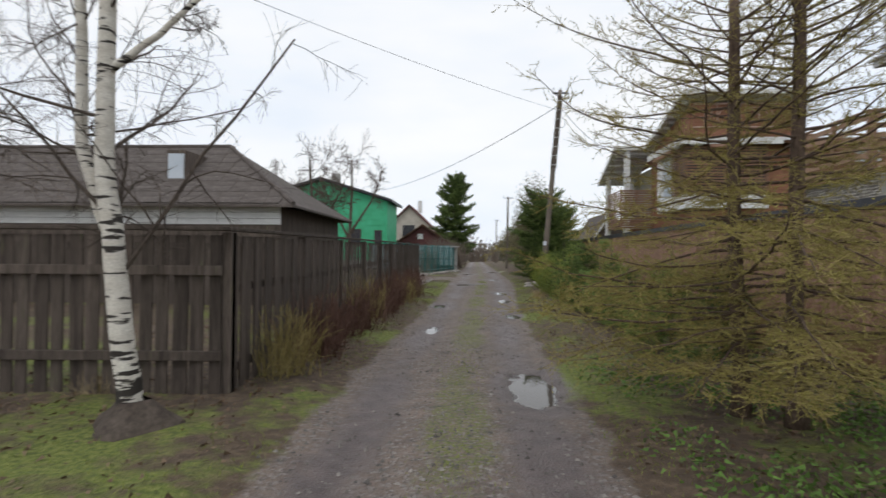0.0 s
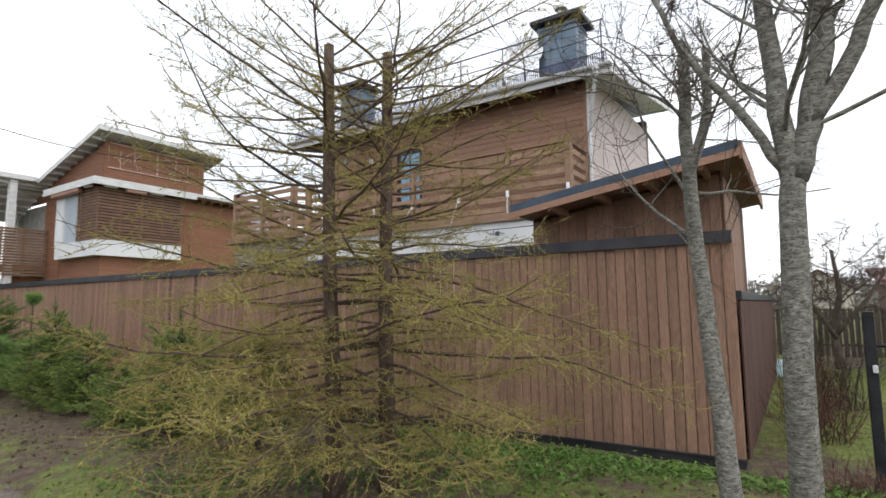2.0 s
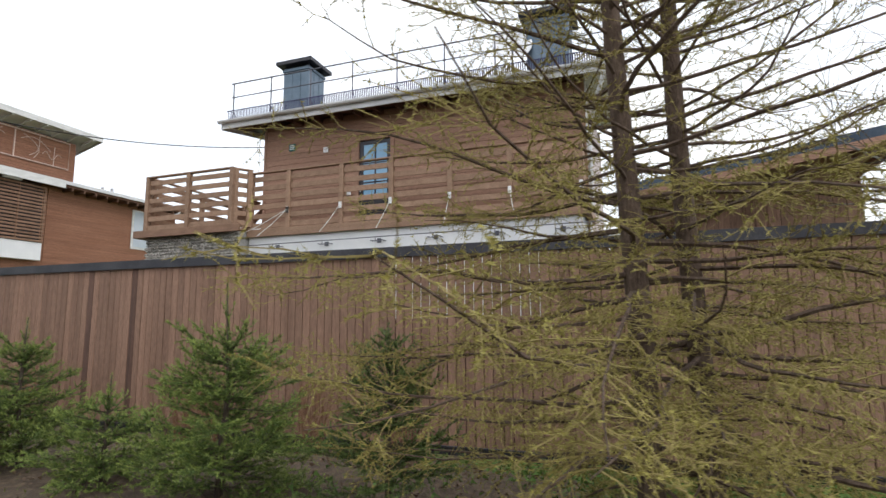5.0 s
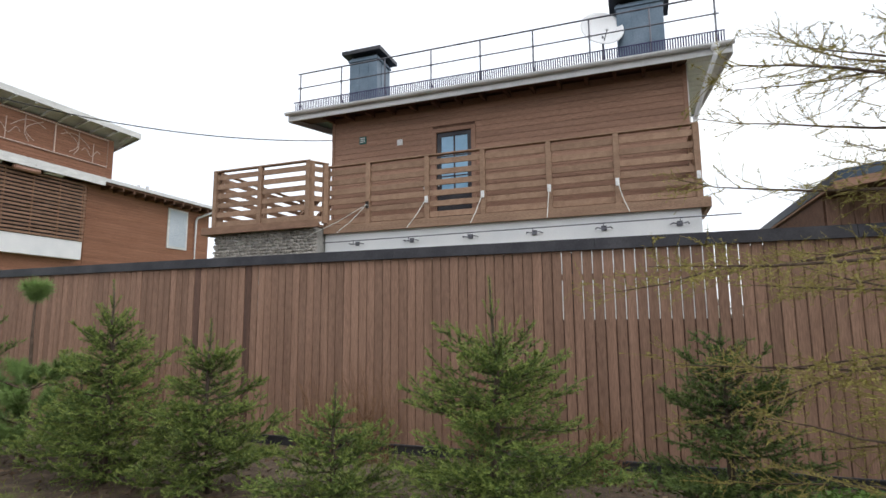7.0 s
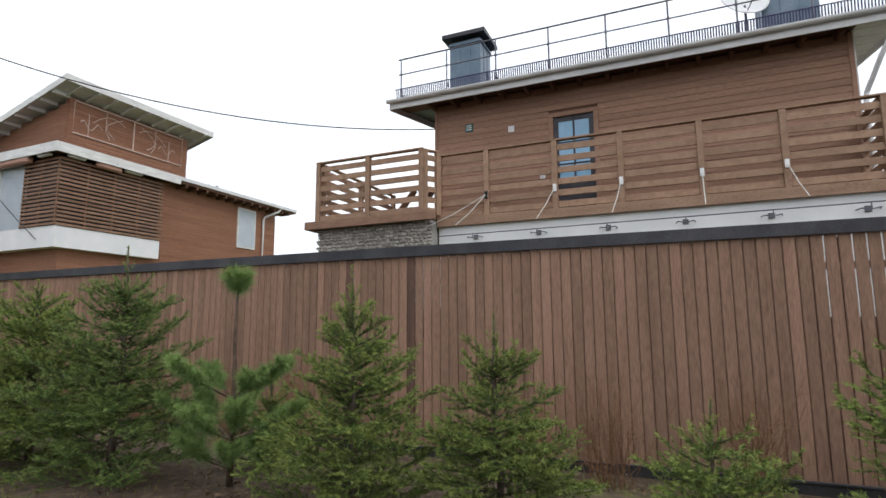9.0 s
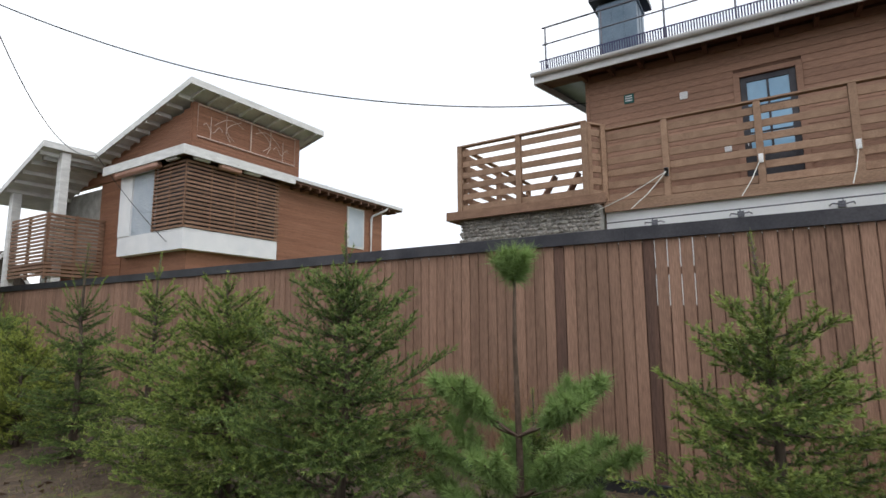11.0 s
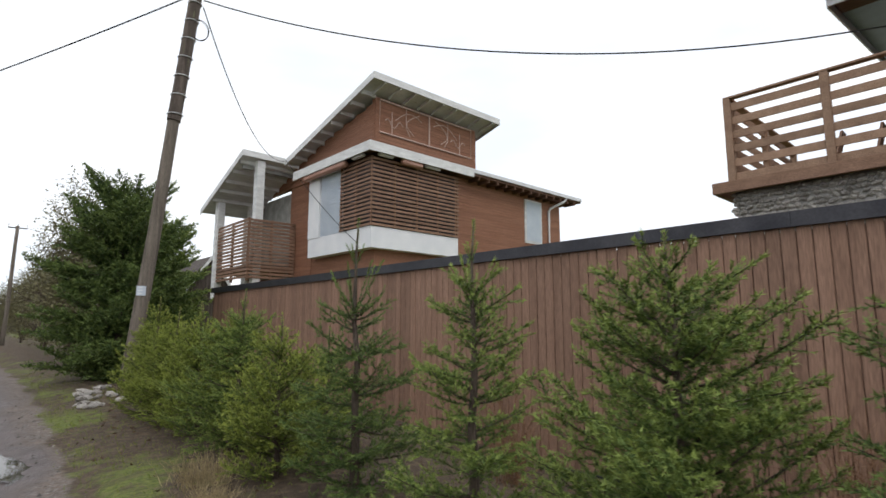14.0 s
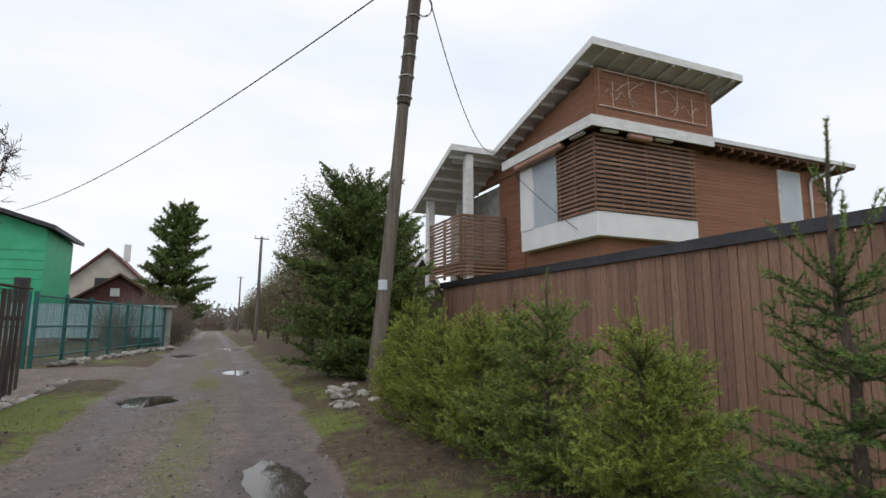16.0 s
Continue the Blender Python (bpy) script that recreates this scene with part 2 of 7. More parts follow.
BLACKSTEEL = mat("black_painted_steel", (0.012, 0.013, 0.016), (0.03, 0.03, 0.034), 6, 0.5, 0.2, 60, metal=0.2)
# the blue base colour stands in for sky reflected in the door pane
GLASS = mat("sky_reflection_blue_glass", (0.17, 0.36, 0.55), (0.24, 0.44, 0.62), 1.0, 0.08, 0, 10, metal=0.0, spec=0.8, grain=0.05)
STONE = mat("grey_fieldstone", (0.24, 0.22, 0.20), (0.44, 0.41, 0.375), 4, 0.9, 0.6, 30, vary=0.3, depth=0.01)
SLATE = mat("old_grey_slate_roof", (0.075, 0.062, 0.055), (0.13, 0.11, 0.10), 1.6, 0.9, 0.5, 18, (1, 3, 3), c3=(0.18, 0.165, 0.155), spot=0.64)
GREENWALL = mat("bright_green_cladding", (0.055, 0.39, 0.20), (0.07, 0.46, 0.25), 1.5, 0.6, 0.15, 20, grain=0.08)
TEAL = mat("teal_green_mesh_steel", (0.02, 0.10, 0.095), (0.03, 0.14, 0.13), 3, 0.5, 0.1, 40, grain=0.15)
TEALSHEET = mat("pale_teal_sheet", (0.26, 0.38, 0.40), (0.34, 0.46, 0.48), 2, 0.5, 0.1, 20, grain=0.08)
BEIGE = mat("beige_render", (0.42, 0.38, 0.33), (0.52, 0.48, 0.42), 1.5, 0.85, 0.2, 40, grain=0.08)
REDROOF = mat("dark_red_roof_sheet", (0.10, 0.035, 0.035), (0.15, 0.05, 0.05), 2, 0.6, 0.2, 20, grain=0.2)
POLEWOOD = mat("weathered_pole_wood", (0.11, 0.09, 0.073), (0.20, 0.17, 0.14), 1.5, 0.9, 0.5, 20, (10, 10, 0.5), c3=(0.26, 0.24, 0.21), spot=0.68)
CONCRETE = mat("grey_concrete", (0.24, 0.235, 0.22), (0.36, 0.35, 0.33), 3, 0.9, 0.4, 40)
CABLE = mat("black_cable", (0.015, 0.015, 0.016), (0.03, 0.03, 0.03), 5, 0.6, 0, 30)
ROPE = mat("white_rope", (0.55, 0.55, 0.52), (0.7, 0.7, 0.67), 8, 0.8, 0.2, 80)
FILM = mat("milky_greenhouse_sheet", (0.40, 0.42, 0.36), (0.52, 0.53, 0.46), 0.8, 0.35, 0.05, 10, grain=0.06)
BLUEPLASTIC = mat("blue_plastic", (0.02, 0.12, 0.36), (0.03, 0.18, 0.45), 2, 0.5, 0.1, 20)
PINKWALL = mat("pale_pinkish_siding", (0.50, 0.42, 0.40), (0.60, 0.52, 0.50), 1.5, 0.7, 0.2, 20, (1, 1, 6), grain=0.1)
LIGHTROPE = mat("pale_pink_light_rope", (0.55, 0.40, 0.34), (0.65, 0.5, 0.43), 4, 0.5, 0, 30)
AWNING = mat("pink_brown_roller_box", (0.40, 0.22, 0.17), (0.48, 0.28, 0.22), 2, 0.6, 0.1, 20, grain=0.08)


# ---------------------------------------------------------------- ground
def smooth(a, b, x):
    t = np.clip((x - a) / (b - a), 0, 1)
    return t * t * (3 - 2 * t)


def road_mid(y):
    return -0.2 + 0.6 * smooth(4, 34, np.asarray(y, float))


def road_half(y):
    return 1.15 + 0.45 * smooth(12, 30, np.asarray(y, float))


PUDDLES = [  # x, y, half width, half length, turn
    (0.62, 5.78, 0.25, 0.76, 4), (0.90, 12.7, 0.17, 0.5, 0), (1.0, 20.55, 0.26, 0.78, 6), (-0.5, 26.4, 0.5, 0.75, -20),
    (1.1, 31.9, 0.38, 0.9, 0), (-0.55, 41.0, 0.6, 1.2, 0), (-1.0, 15.0, 0.16, 0.6, 0), (0.95, 17.0, 0.2, 0.6, 0), (-0.8, 10.2, 0.12, 0.5, 0), (1.6, 47, 0.6, 1.5, 0)]


def wob(x, y, s, seed):
    """Cheap smooth waviness for arrays."""
    return (np.sin(x * s + seed) * np.cos(y * s * 1.13 + seed * 2.1) + 0.5 * np.sin(x * s * 2.3 + y * s * 1.7 + seed * 3.7) + 0.35 * np.cos(x * s * 4.1 - y * s * 3.3 + seed)) / 1.85


def ground_z(x, y):
    x, y = np.asarray(x, float), np.asarray(y, float)
    d = x - road_mid(y)
    h = road_half(y)
    rut = np.exp(-((np.abs(d) - 0.62 * h) / 0.28) ** 2)
    near = smooth(-4, 1, y) * (1 - smooth(60, 90, y))
    z = -0.025 * rut * near + 0.012 * np.exp(-(d / 0.3) ** 2)
    edge = smooth(h, h + 0.5, np.abs(d))
    z = z + edge * (0.05 + 0.02 * wob(x, y, 2.2, 1.0)) + 0.006 * wob(x, y, 9.0, 2.0)
    z = z - 0.24 * smooth(3.2, 5.4, x) * (1 - smooth(14, 26, y))
    z = z - 0.11 * np.exp(-((x - 5.35) / 0.45) ** 2) * smooth(-3, 1, y) * (1 - smooth(12, 20, y))
    z = z + 0.10 * smooth(2.0, 3.0, x) * smooth(14, 24, y) * (1 - smooth(5, 9, x))
    z = z - 0.38 * smooth(-2.2, -3.0, x) * smooth(-12, -6, x) * smooth(20, 26, y) * (1 - smooth(30, 34, y))
    for px, py, a, b, turn in PUDDLES:
        r = (((x - px) / a) ** 2 + ((y - py) / b) ** 2) * (1 + 0.55 * wob(x, y, 6.5, px * 3 + py))
        k = 1 - smooth(0.15, 1.9, r)
        z = z * (1 - k) + k * (-0.072 + 0.012 * wob(x, y, 7.0, px + py))
    return z


def ground_material():
    m = bpy.data.materials.new("gravel_and_grass")
    m.use_nodes = True
    nt = m.node_tree
    p = nt.nodes["Principled BSDF"]
    pos = nt.nodes.new("ShaderNodeNewGeometry").outputs["Position"]

    def tex(scale, detail=5, off=0.0):
        n = nt.nodes.new("ShaderNodeTexNoise")
        n.inputs["Scale"].default_value, n.inputs["Detail"].default_value = scale, detail
        a = nt.nodes.new("ShaderNodeVectorMath")
        a.inputs[1].default_value = (off, off * 1.7, 0)
        nt.links.new(pos, a.inputs[0])
        nt.links.new(a.outputs[0], n.inputs["Vector"])
        return n.outputs["Fac"]

    def ramp(fac, stops):
        r = nt.nodes.new("ShaderNodeValToRGB")
        while len(r.color_ramp.elements) < len(stops):
            r.color_ramp.elements.new(0.5)
        for e, (at, c) in zip(r.color_ramp.elements, stops):
            e.position, e.color = at, (*c, 1)
        nt.links.new(fac, r.inputs["Fac"])
        return r.outputs["Color"]

    def blend(fac, a, b):
        x = nt.nodes.new("ShaderNodeMix")
        x.data_type = "RGBA"
        nt.links.new(fac, x.inputs[0])
        nt.links.new(a, x.inputs[6])
        nt.links.new(b, x.inputs[7])
        return x.outputs[2]

    def mask(name, noise_fac, gain, lo, hi):
        a = nt.nodes.new("ShaderNodeAttribute")
        a.attribute_name = name
        x = nt.nodes.new("ShaderNodeMath")
        x.operation = "MULTIPLY_ADD"
        nt.links.new(noise_fac, x.inputs[0])
        x.inputs[1].default_value = gain
        nt.links.new(a.outputs["Fac"], x.inputs[2])
        r = nt.nodes.new("ShaderNodeMapRange")
        r.inputs["From Min"].default_value, r.inputs["From Max"].default_value = lo + gain / 2, hi + gain / 2
        nt.links.new(x.outputs[0], r.inputs["Value"])
        return r.outputs["Result"]
    fine = tex(95, 3)
    mid = tex(16, 6, 3.0)
    vor = nt.nodes.new("ShaderNodeTexVoronoi")
    vor.inputs["Scale"].default_value = 42
    nt.links.new(pos, vor.inputs["Vector"])
    gravel = ramp(tex(3.2, 8, 5.0), [(0.3, (0.112, 0.080, 0.067)), (0.5, (0.175, 0.130, 0.105)), (0.7, (0.243, 0.183, 0.145))])
    pebble = ramp(vor.outputs["Color"], [(0.15, (0.085, 0.075, 0.07)), (0.55, (0.19, 0.17, 0.155)), (0.9, (0.34, 0.32, 0.30))])
    gravel = blend(ramp(mid, [(0.42, (0.15, 0.15, 0.15)), (0.62, (0.75, 0.75, 0.75))]), gravel, pebble)
    wet = ramp(tex(5, 6, 9.0), [(0.3, (0.084, 0.065, 0.062)), (0.7, (0.148, 0.116, 0.109))])
    rutm = mask("rut", tex(7, 5, 1.0), 0.6, 0.35, 0.75)
    gravel = blend(rutm, gravel, wet)
    dirt = ramp(tex(11, 8, 2.0), [(0.3, (0.06, 0.041, 0.028)), (0.5, (0.088, 0.060, 0.038)), (0.7, (0.15, 0.105, 0.066))])
    grass = ramp(tex(23, 6, 7.0), [(0.3, (0.065, 0.085, 0.018)), (0.5, (0.135, 0.165, 0.03)), (0.72, (0.21, 0.22, 0.06))])
    verge = blend(mask("green", tex(4.5, 7, 4.0), 1.1, 0.35, 0.62), dirt, grass)
    moss = blend(ramp(tex(30, 5, 8.0), [(0.4, (0, 0, 0)), (0.6, (0.8, 0.8, 0.8))]), gravel, grass)
    strip = mask("strip", tex(3.0, 7, 6.0), 1.0, 0.45, 0.75)
    road = blend(strip, gravel, moss)
    col = blend(mask("verge", tex(9, 6, 0.5), 0.7, 0.35, 0.65), road, verge)
    nt.links.new(col, p.inputs["Base Color"])
    rr = nt.nodes.new("ShaderNodeMapRange")
    rr.inputs["To Min"].default_value, rr.inputs["To Max"].default_value = 0.9, 0.5
    nt.links.new(rutm, rr.inputs["Value"])
    nt.links.new(rr.outputs["Result"], p.inputs["Roughness"])
    add = nt.nodes.new("ShaderNodeMath")
    add.operation = "ADD"
    nt.links.new(vor.outputs["Distance"], add.inputs[0])
    nt.links.new(fine, add.inputs[1])
    b = nt.nodes.new("ShaderNodeBump")
    b.inputs["Strength"].default_value, b.inputs["Distance"].default_value = 0.7, 0.02
    nt.links.new(add.outputs[0], b.inputs["Height"])
    nt.links.new(b.outputs["Normal"], p.inputs["Normal"])
    return m


GROUND = ground_material()
gx = np.concatenate([[-900, -400, -180, -90, -50, -30, -20, -14, -10, -8, -7], np.arange(-5.6, 5.9, 0.075), [7, 8, 10, 13, 17, 23, 32, 50, 90, 180, 400, 900]])
gy = np.concatenate([[-900, -400, -150, -60, -30, -16, -10, -6, -4, -3], np.concatenate([np.arange(-2.0, 0.5, 0.3), np.arange(0.5, 9, 0.09), np.arange(9, 18, 0.13), np.arange(18, 28, 0.12), np.arange(28, 34, 0.2)]), np.arange(34, 70, 0.5), [72, 76, 82, 90, 110, 150, 220, 400, 900, 1800]])
GX, GY = np.meshgrid(gx, gy, indexing="ij")
ground_geo = Geo()
nx, ny = GX.shape
ii, jj = np.meshgrid(np.arange(nx - 1), np.arange(ny - 1), indexing="ij")
i0 = (ii * ny + jj).ravel()
ground_geo.add(np.stack([GX, GY, ground_z(GX, GY)], -1).reshape(-1, 3), np.stack([i0, i0 + ny, i0 + ny + 1, i0 + 1], -1))
ground_me = ground_geo.mesh("ground", True)
D = (GX - road_mid(GY)).ravel()
H = road_half(GY).ravel()
fx, fy = GX.ravel(), GY.ravel()
verge = smooth(-0.18, 0.22, np.abs(D) - H + 0.12 * wob(fx, fy, 2.6, 3.0))
verge = verge * (1 - smooth(-7, -5.5, fx) * smooth(0, -1, fx) * smooth(29.5, 30.5, fy) * (1 - smooth(33.5, 34.5, fy)))
rut = np.exp(-((np.abs(D) - 0.62 * H) / (0.30 * H)) ** 2) * (0.75 + 0.35 * wob(fx, fy, 1.1, 5.0))
for px, py, a, b, turn in PUDDLES:
    rut = np.maximum(rut, 1.1 * np.exp(-(((fx - px) / (2.0 * a)) ** 2 + ((fy - py) / (1.7 * b)) ** 2) ** 2))
strip = np.exp(-((D - 0.05) / 0.34) ** 2) * (0.74 + 0.6 * wob(fx, fy, 0.9, 7.0))
green = 0.28 + 0.46 * wob(fx, fy, 1.0, 4.0) + 0.16 * np.exp(-((D - H - 0.35) / 0.5) ** 2) + 0.35 * smooth(6.2, 8.0, fx) + 0.25 * np.exp(-((fx - 4.7) / 0.9) ** 2) * (1 - smooth(5.5, 8.0, fy)) - 0.35 * np.exp(-((fx - 3.4) / 0.8) ** 2) * smooth(4.5, 6, fy)
green = green + 0.06 * smooth(-0.8, -1.6, fx) * (1 - smooth(10, 15, fy)) + 0.35 * smooth(-0.8, -1.3, fx) * smooth(15, 18, fy) * (1 - smooth(26, 28, fy))
for name, values in (("verge", verge), ("rut", rut), ("strip", strip), ("green", green)):
    ground_me.attributes.new(name, "FLOAT", "POINT").data.foreach_set("value", values.astype(np.float32))
tagged(part("ground", ground_me, GROUND), "gravel lane with wet ruts, grassy strip and leaf-strewn verges", "ground", kind="structure")

# puddles
WATER = bpy.data.materials.new("puddle_water")
WATER.use_nodes = True
wp = WATER.node_tree.nodes["Principled BSDF"]
wp.inputs["Base Color"].default_value = (0.06, 0.052, 0.045, 1)
wp.inputs["Roughness"].default_value = 0.03
wp.inputs["IOR"].default_value = 1.33
wp.inputs["Specular IOR Level"].default_value = 0.45
wn = WATER.node_tree.nodes.new("ShaderNodeTexNoise")
wn.inputs["Scale"].default_value = 14
wb = WATER.node_tree.nodes.new("ShaderNodeBump")
wb.inputs["Strength"].default_value, wb.inputs["Distance"].default_value = 0.04, 0.01
WATER.node_tree.links.new(wn.outputs["Fac"], wb.inputs["Height"])
WATER.node_tree.links.new(wb.outputs["Normal"], wp.inputs["Normal"])
# the film of water thins out unevenly at its edge
wa = WATER.node_tree.nodes.new("ShaderNodeAttribute")
wa.attribute_name = "shore"
wg = WATER.node_tree.nodes.new("ShaderNodeNewGeometry")
wn2 = WATER.node_tree.nodes.new("ShaderNodeTexNoise")
wn2.inputs["Scale"].default_value, wn2.inputs["Detail"].default_value = 9, 6
WATER.node_tree.links.new(wg.outputs["Position"], wn2.inputs["Vector"])
w_add = WATER.node_tree.nodes.new("ShaderNodeMath")
w_add.operation = "MULTIPLY_ADD"
w_add.inputs[1].default_value = 0.8
WATER.node_tree.links.new(wn2.outputs["Fac"], w_add.inputs[0])
WATER.node_tree.links.new(wa.outputs["Fac"], w_add.inputs[2])
w_alpha = WATER.node_tree.nodes.new("ShaderNodeMapRange")
w_alpha.inputs["From Min"].default_value, w_alpha.inputs["From Max"].default_value = 0.46, 0.66
WATER.node_tree.links.new(w_add.outputs[0], w_alpha.inputs["Value"])
WATER.node_tree.links.new(w_alpha.outputs["Result"], wp.inputs["Alpha"])
for k, (px, py, a, b, turn) in enumerate(PUDDLES):
    g = Geo()
    n = 48
    ang = np.arange(n) / n * 2 * np.pi
    r = 1 + 0.16 * np.sin(ang * 2 + k * 1.3) + 0.10 * np.sin(ang * 3 + k * 2.1) + 0.07 * np.sin(ang * 5 + k) + 0.05 * np.sin(ang * 9 + 2 * k)
    ca, sa = math.cos(radians(turn)), math.sin(radians(turn))
    u, w = 1.3 * a * r * np.cos(ang), 1.3 * b * r * np.sin(ang)
    rim = np.stack([px + u * ca - w * sa, py + u * sa + w * ca], -1)
    level = -0.044
    top = np.column_stack([rim, np.full(n, level)])
    mid = np.array([px, py, level])
    rings = [mid + (top - mid) * q for q in (1.0, 0.8, 0.6, 0.4, 0.2, 0.02)]
    g.add(np.vstack(rings), [(i * n + j, i * n + (j + 1) % n, (i + 1) * n + (j + 1) % n, (i + 1) * n + j) for i in range(5) for j in range(n)])
    g.add(rings[-1], [list(range(n))])
    puddle_me = g.mesh("puddle", False)
    shore = np.repeat([0.0, 0.2, 0.4, 0.6, 0.8, 0.98, 0.98], n)
    puddle_me.attributes.new("shore", "FLOAT", "POINT").data.foreach_set("value", shore.astype(np.float32))
    tagged(part("puddle", puddle_me, WATER, fix=False), "still muddy rain puddle in the wheel rut", "puddle", "puddles in the lane")

# ---------------------------------------------------------------- brown board fence along the lane
FX0, FY0, FX1, FY1 = 5.72, 2.22, 5.45, 27.4
FLEN = math.hypot(FX1 - FX0, FY1 - FY0)
fence_turn = math.degrees(math.atan2(FX0 - FX1, FY1 - FY0))


def fence_top(s):
    return 2.255 + 0.035 * float(smooth(0, 14, s))


fence = thing("board_fence", "tall brown-stained vertical board fence with dark metal cap", "fence", (FX0, FY0, 0), turn=fence_turn)
rng = random.Random(5)
pitch = 0.1145
nb = int(FLEN / pitch)
for k in range(nb):
    s = (k + 0.5) * pitch
    gap = 0.010 if 3.5 < s < 5.45 else 0.0075 if 9.3 < s < 9.75 else 0.006
    h = fence_top(s) - 0.06
    size = (0.022, pitch - gap, 2.42)
    piece("board", size, DARKBOARD if k in (85, 93) else FENCE, fence, pose(rng.uniform(-0.004, 0.004), s, h - 1.21, 0, 0, rng.uniform(-0.5, 0.5)), 0.007)
for s0 in np.arange(0, FLEN, 2.5):
    g = Geo()
    s1 = min(s0 + 2.497, FLEN)
    z0, z1 = fence_top(s0), fence_top(s1)
    g.hexa([(-0.05, s0, z0 - 0.13), (0.09, s0, z0 - 0.13), (0.09, s1, z1 - 0.13), (-0.05, s1, z1 - 0.13), (-0.045, s0, z0), (0.085, s0, z0 + 0.012), (0.085, s1, z1 + 0.012), (-0.045, s1, z1)])
    part("cap", g, CAPMETAL, fence, "dark grey folded metal cap")
g = Geo()
g.cbox((-0.035, 0, -0.36), (-0.014, FLEN, -0.17))
g.cbox((-0.05, 0, -0.175), (-0.02, FLEN, -0.15))
part("skirting", g, CAPMETAL, fence, "black metal plinth strip")
# dark sheets added behind the boards so no sky light shows through seams
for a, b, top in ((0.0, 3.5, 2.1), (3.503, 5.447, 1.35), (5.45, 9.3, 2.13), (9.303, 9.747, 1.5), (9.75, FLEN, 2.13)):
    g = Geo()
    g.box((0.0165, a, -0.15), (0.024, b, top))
    part("lining", g, DARKWOOD, fence, "added dark sheet that keeps light out of the board seams")
for z in (0.25, 1.25, 1.8):
    g = Geo()
    g.cbox((0.025, 0, z), (0.06, FLEN, z + 0.07))
    part("stringer", g, FENCE, fence)
for s in np.arange(0.06, FLEN, 2.6):
    g = Geo()
    g.cbox((0.05, s - 0.04, -0.5), (0.13, s + 0.04, fence_top(s) - 0.15))
    part("post", g, CAPMETAL, fence)

# the side run of the fence, its shade put into the darker board colour
side = thing("side_fence", "dark brown vertical board side fence, its shade put into the colour", "fence", (5.80, 2.20, -0.2))
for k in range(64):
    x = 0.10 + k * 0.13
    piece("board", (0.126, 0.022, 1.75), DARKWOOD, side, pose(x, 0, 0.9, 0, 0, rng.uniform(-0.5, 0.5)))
g = Geo()
g.cbox((0, -0.03, 1.70), (8.4, 0.05, 1.80))
part("cap", g, CAPMETAL, side)

# ---------------------------------------------------------------- house with the long terrace
HX, HY0, HY1 = 11.4, 5.6, 14.25
house = thing("terrace_house", "larch-clad house with long upper terrace and low metal roof", "house", (HX, HY0, 0))
LY = HY1 - HY0
DOOR = (4.80, 5.70)
WIN_TOP = 5.98
g = Geo()
g.box((0.02, 0, 3.2), (0.25, DOOR[0], 6.8))
g.box((0.02, DOOR[1], 3.2), (0.25, LY, 6.8))
g.box((0.02, DOOR[0], WIN_TOP), (0.25, DOOR[1], 6.8))
g.box((0.25, LY - 0.25, 0), (6.5, LY, 6.8))
g.box((6.25, 0, 0), (6.5, LY - 0.25, 7.6))
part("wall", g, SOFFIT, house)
g = Geo()
g.box((0.25, 0.0, 0), (6.25, 0.25, 7.2))
part("side_wall", g, PINKWALL, house, "pale pinkish painted side wall")
rp = random.Random(9)
for k in range(23):
    z = 3.55 + k * 0.145
    if z > 6.62:
        break
    runs = [(0.0, DOOR[0] - 0.1), (DOOR[1] + 0.1, LY)] if z < WIN_TOP + 0.08 else [(0.0, LY)]
    for a, b in runs:
        piece("plank", (0.022, b - a, 0.138), SIDING, house, pose(0.008, (a + b) / 2, z + 0.07, 0, -2.0, 0))
for k in range(22):
    z = 3.7 + k * 0.145
    piece("side_plank", (1.5, 0.022, 0.138), PINKWALL, house, pose(0.78, -0.012, z + 0.07, 2.0, 0, 0))
for a in (LY - 0.06, -0.02):
    g = Geo()
    g.cbox((-0.022, a, 3.5), (0.03, a + 0.08, 6.76))
    part("corner_board", g, SIDING, house)
g = Geo()
g.cbox((0.0, -0.05, 3.0), (0.12, -0.02, 6.8))
part("corner_board", g, WHITEPAINT, house, "white painted corner board")
# door to the terrace
door = part("door", (lambda q: (q.cbox((0.03, DOOR[0], 3.62), (0.08, DOOR[0] + 0.11, WIN_TOP)), q.cbox((0.03, DOOR[1] - 0.11, 3.62), (0.08, DOOR[1], WIN_TOP)), q.cbox((0.03, DOOR[0] + 0.11, WIN_TOP - 0.11), (0.08, DOOR[1] - 0.11, WIN_TOP)), q.cbox((0.03, DOOR[0] + 0.11, 3.62), (0.08, DOOR[1] - 0.11, 4.45)), q)[-1])(Geo()), CAPMETAL, house, "dark grey glazed terrace door")
g = Geo()
g.box((0.05, DOOR[0] + 0.11, 4.45), (0.062, DOOR[1] - 0.11, WIN_TOP - 0.11))
part("pane", g, GLASS, door)
for z in (4.85, 5.36):
    g = Geo()
    g.cbox((0.035, DOOR[0] + 0.11, z), (0.075, DOOR[1] - 0.11, z + 0.03))
    part("glazing_bar", g, CAPMETAL, door)
g = Geo()
mid_y = (DOOR[0] + DOOR[1]) / 2
g.cbox((0.034, mid_y - 0.02, 4.45), (0.076, mid_y + 0.02, WIN_TOP - 0.11))
part("glazing_bar", g, CAPMETAL, door)
g = Geo()
g.tube([(-0.02, DOOR[1] - 0.06, 4.62), (-0.02, DOOR[1] - 0.06, 4.78)], 0.01)
g.tube([(-0.02, DOOR[1] - 0.06, 4.70), (0.04, DOOR[1] - 0.06, 4.70)], 0.008)
part("door_handle", g, GUTTER, door)
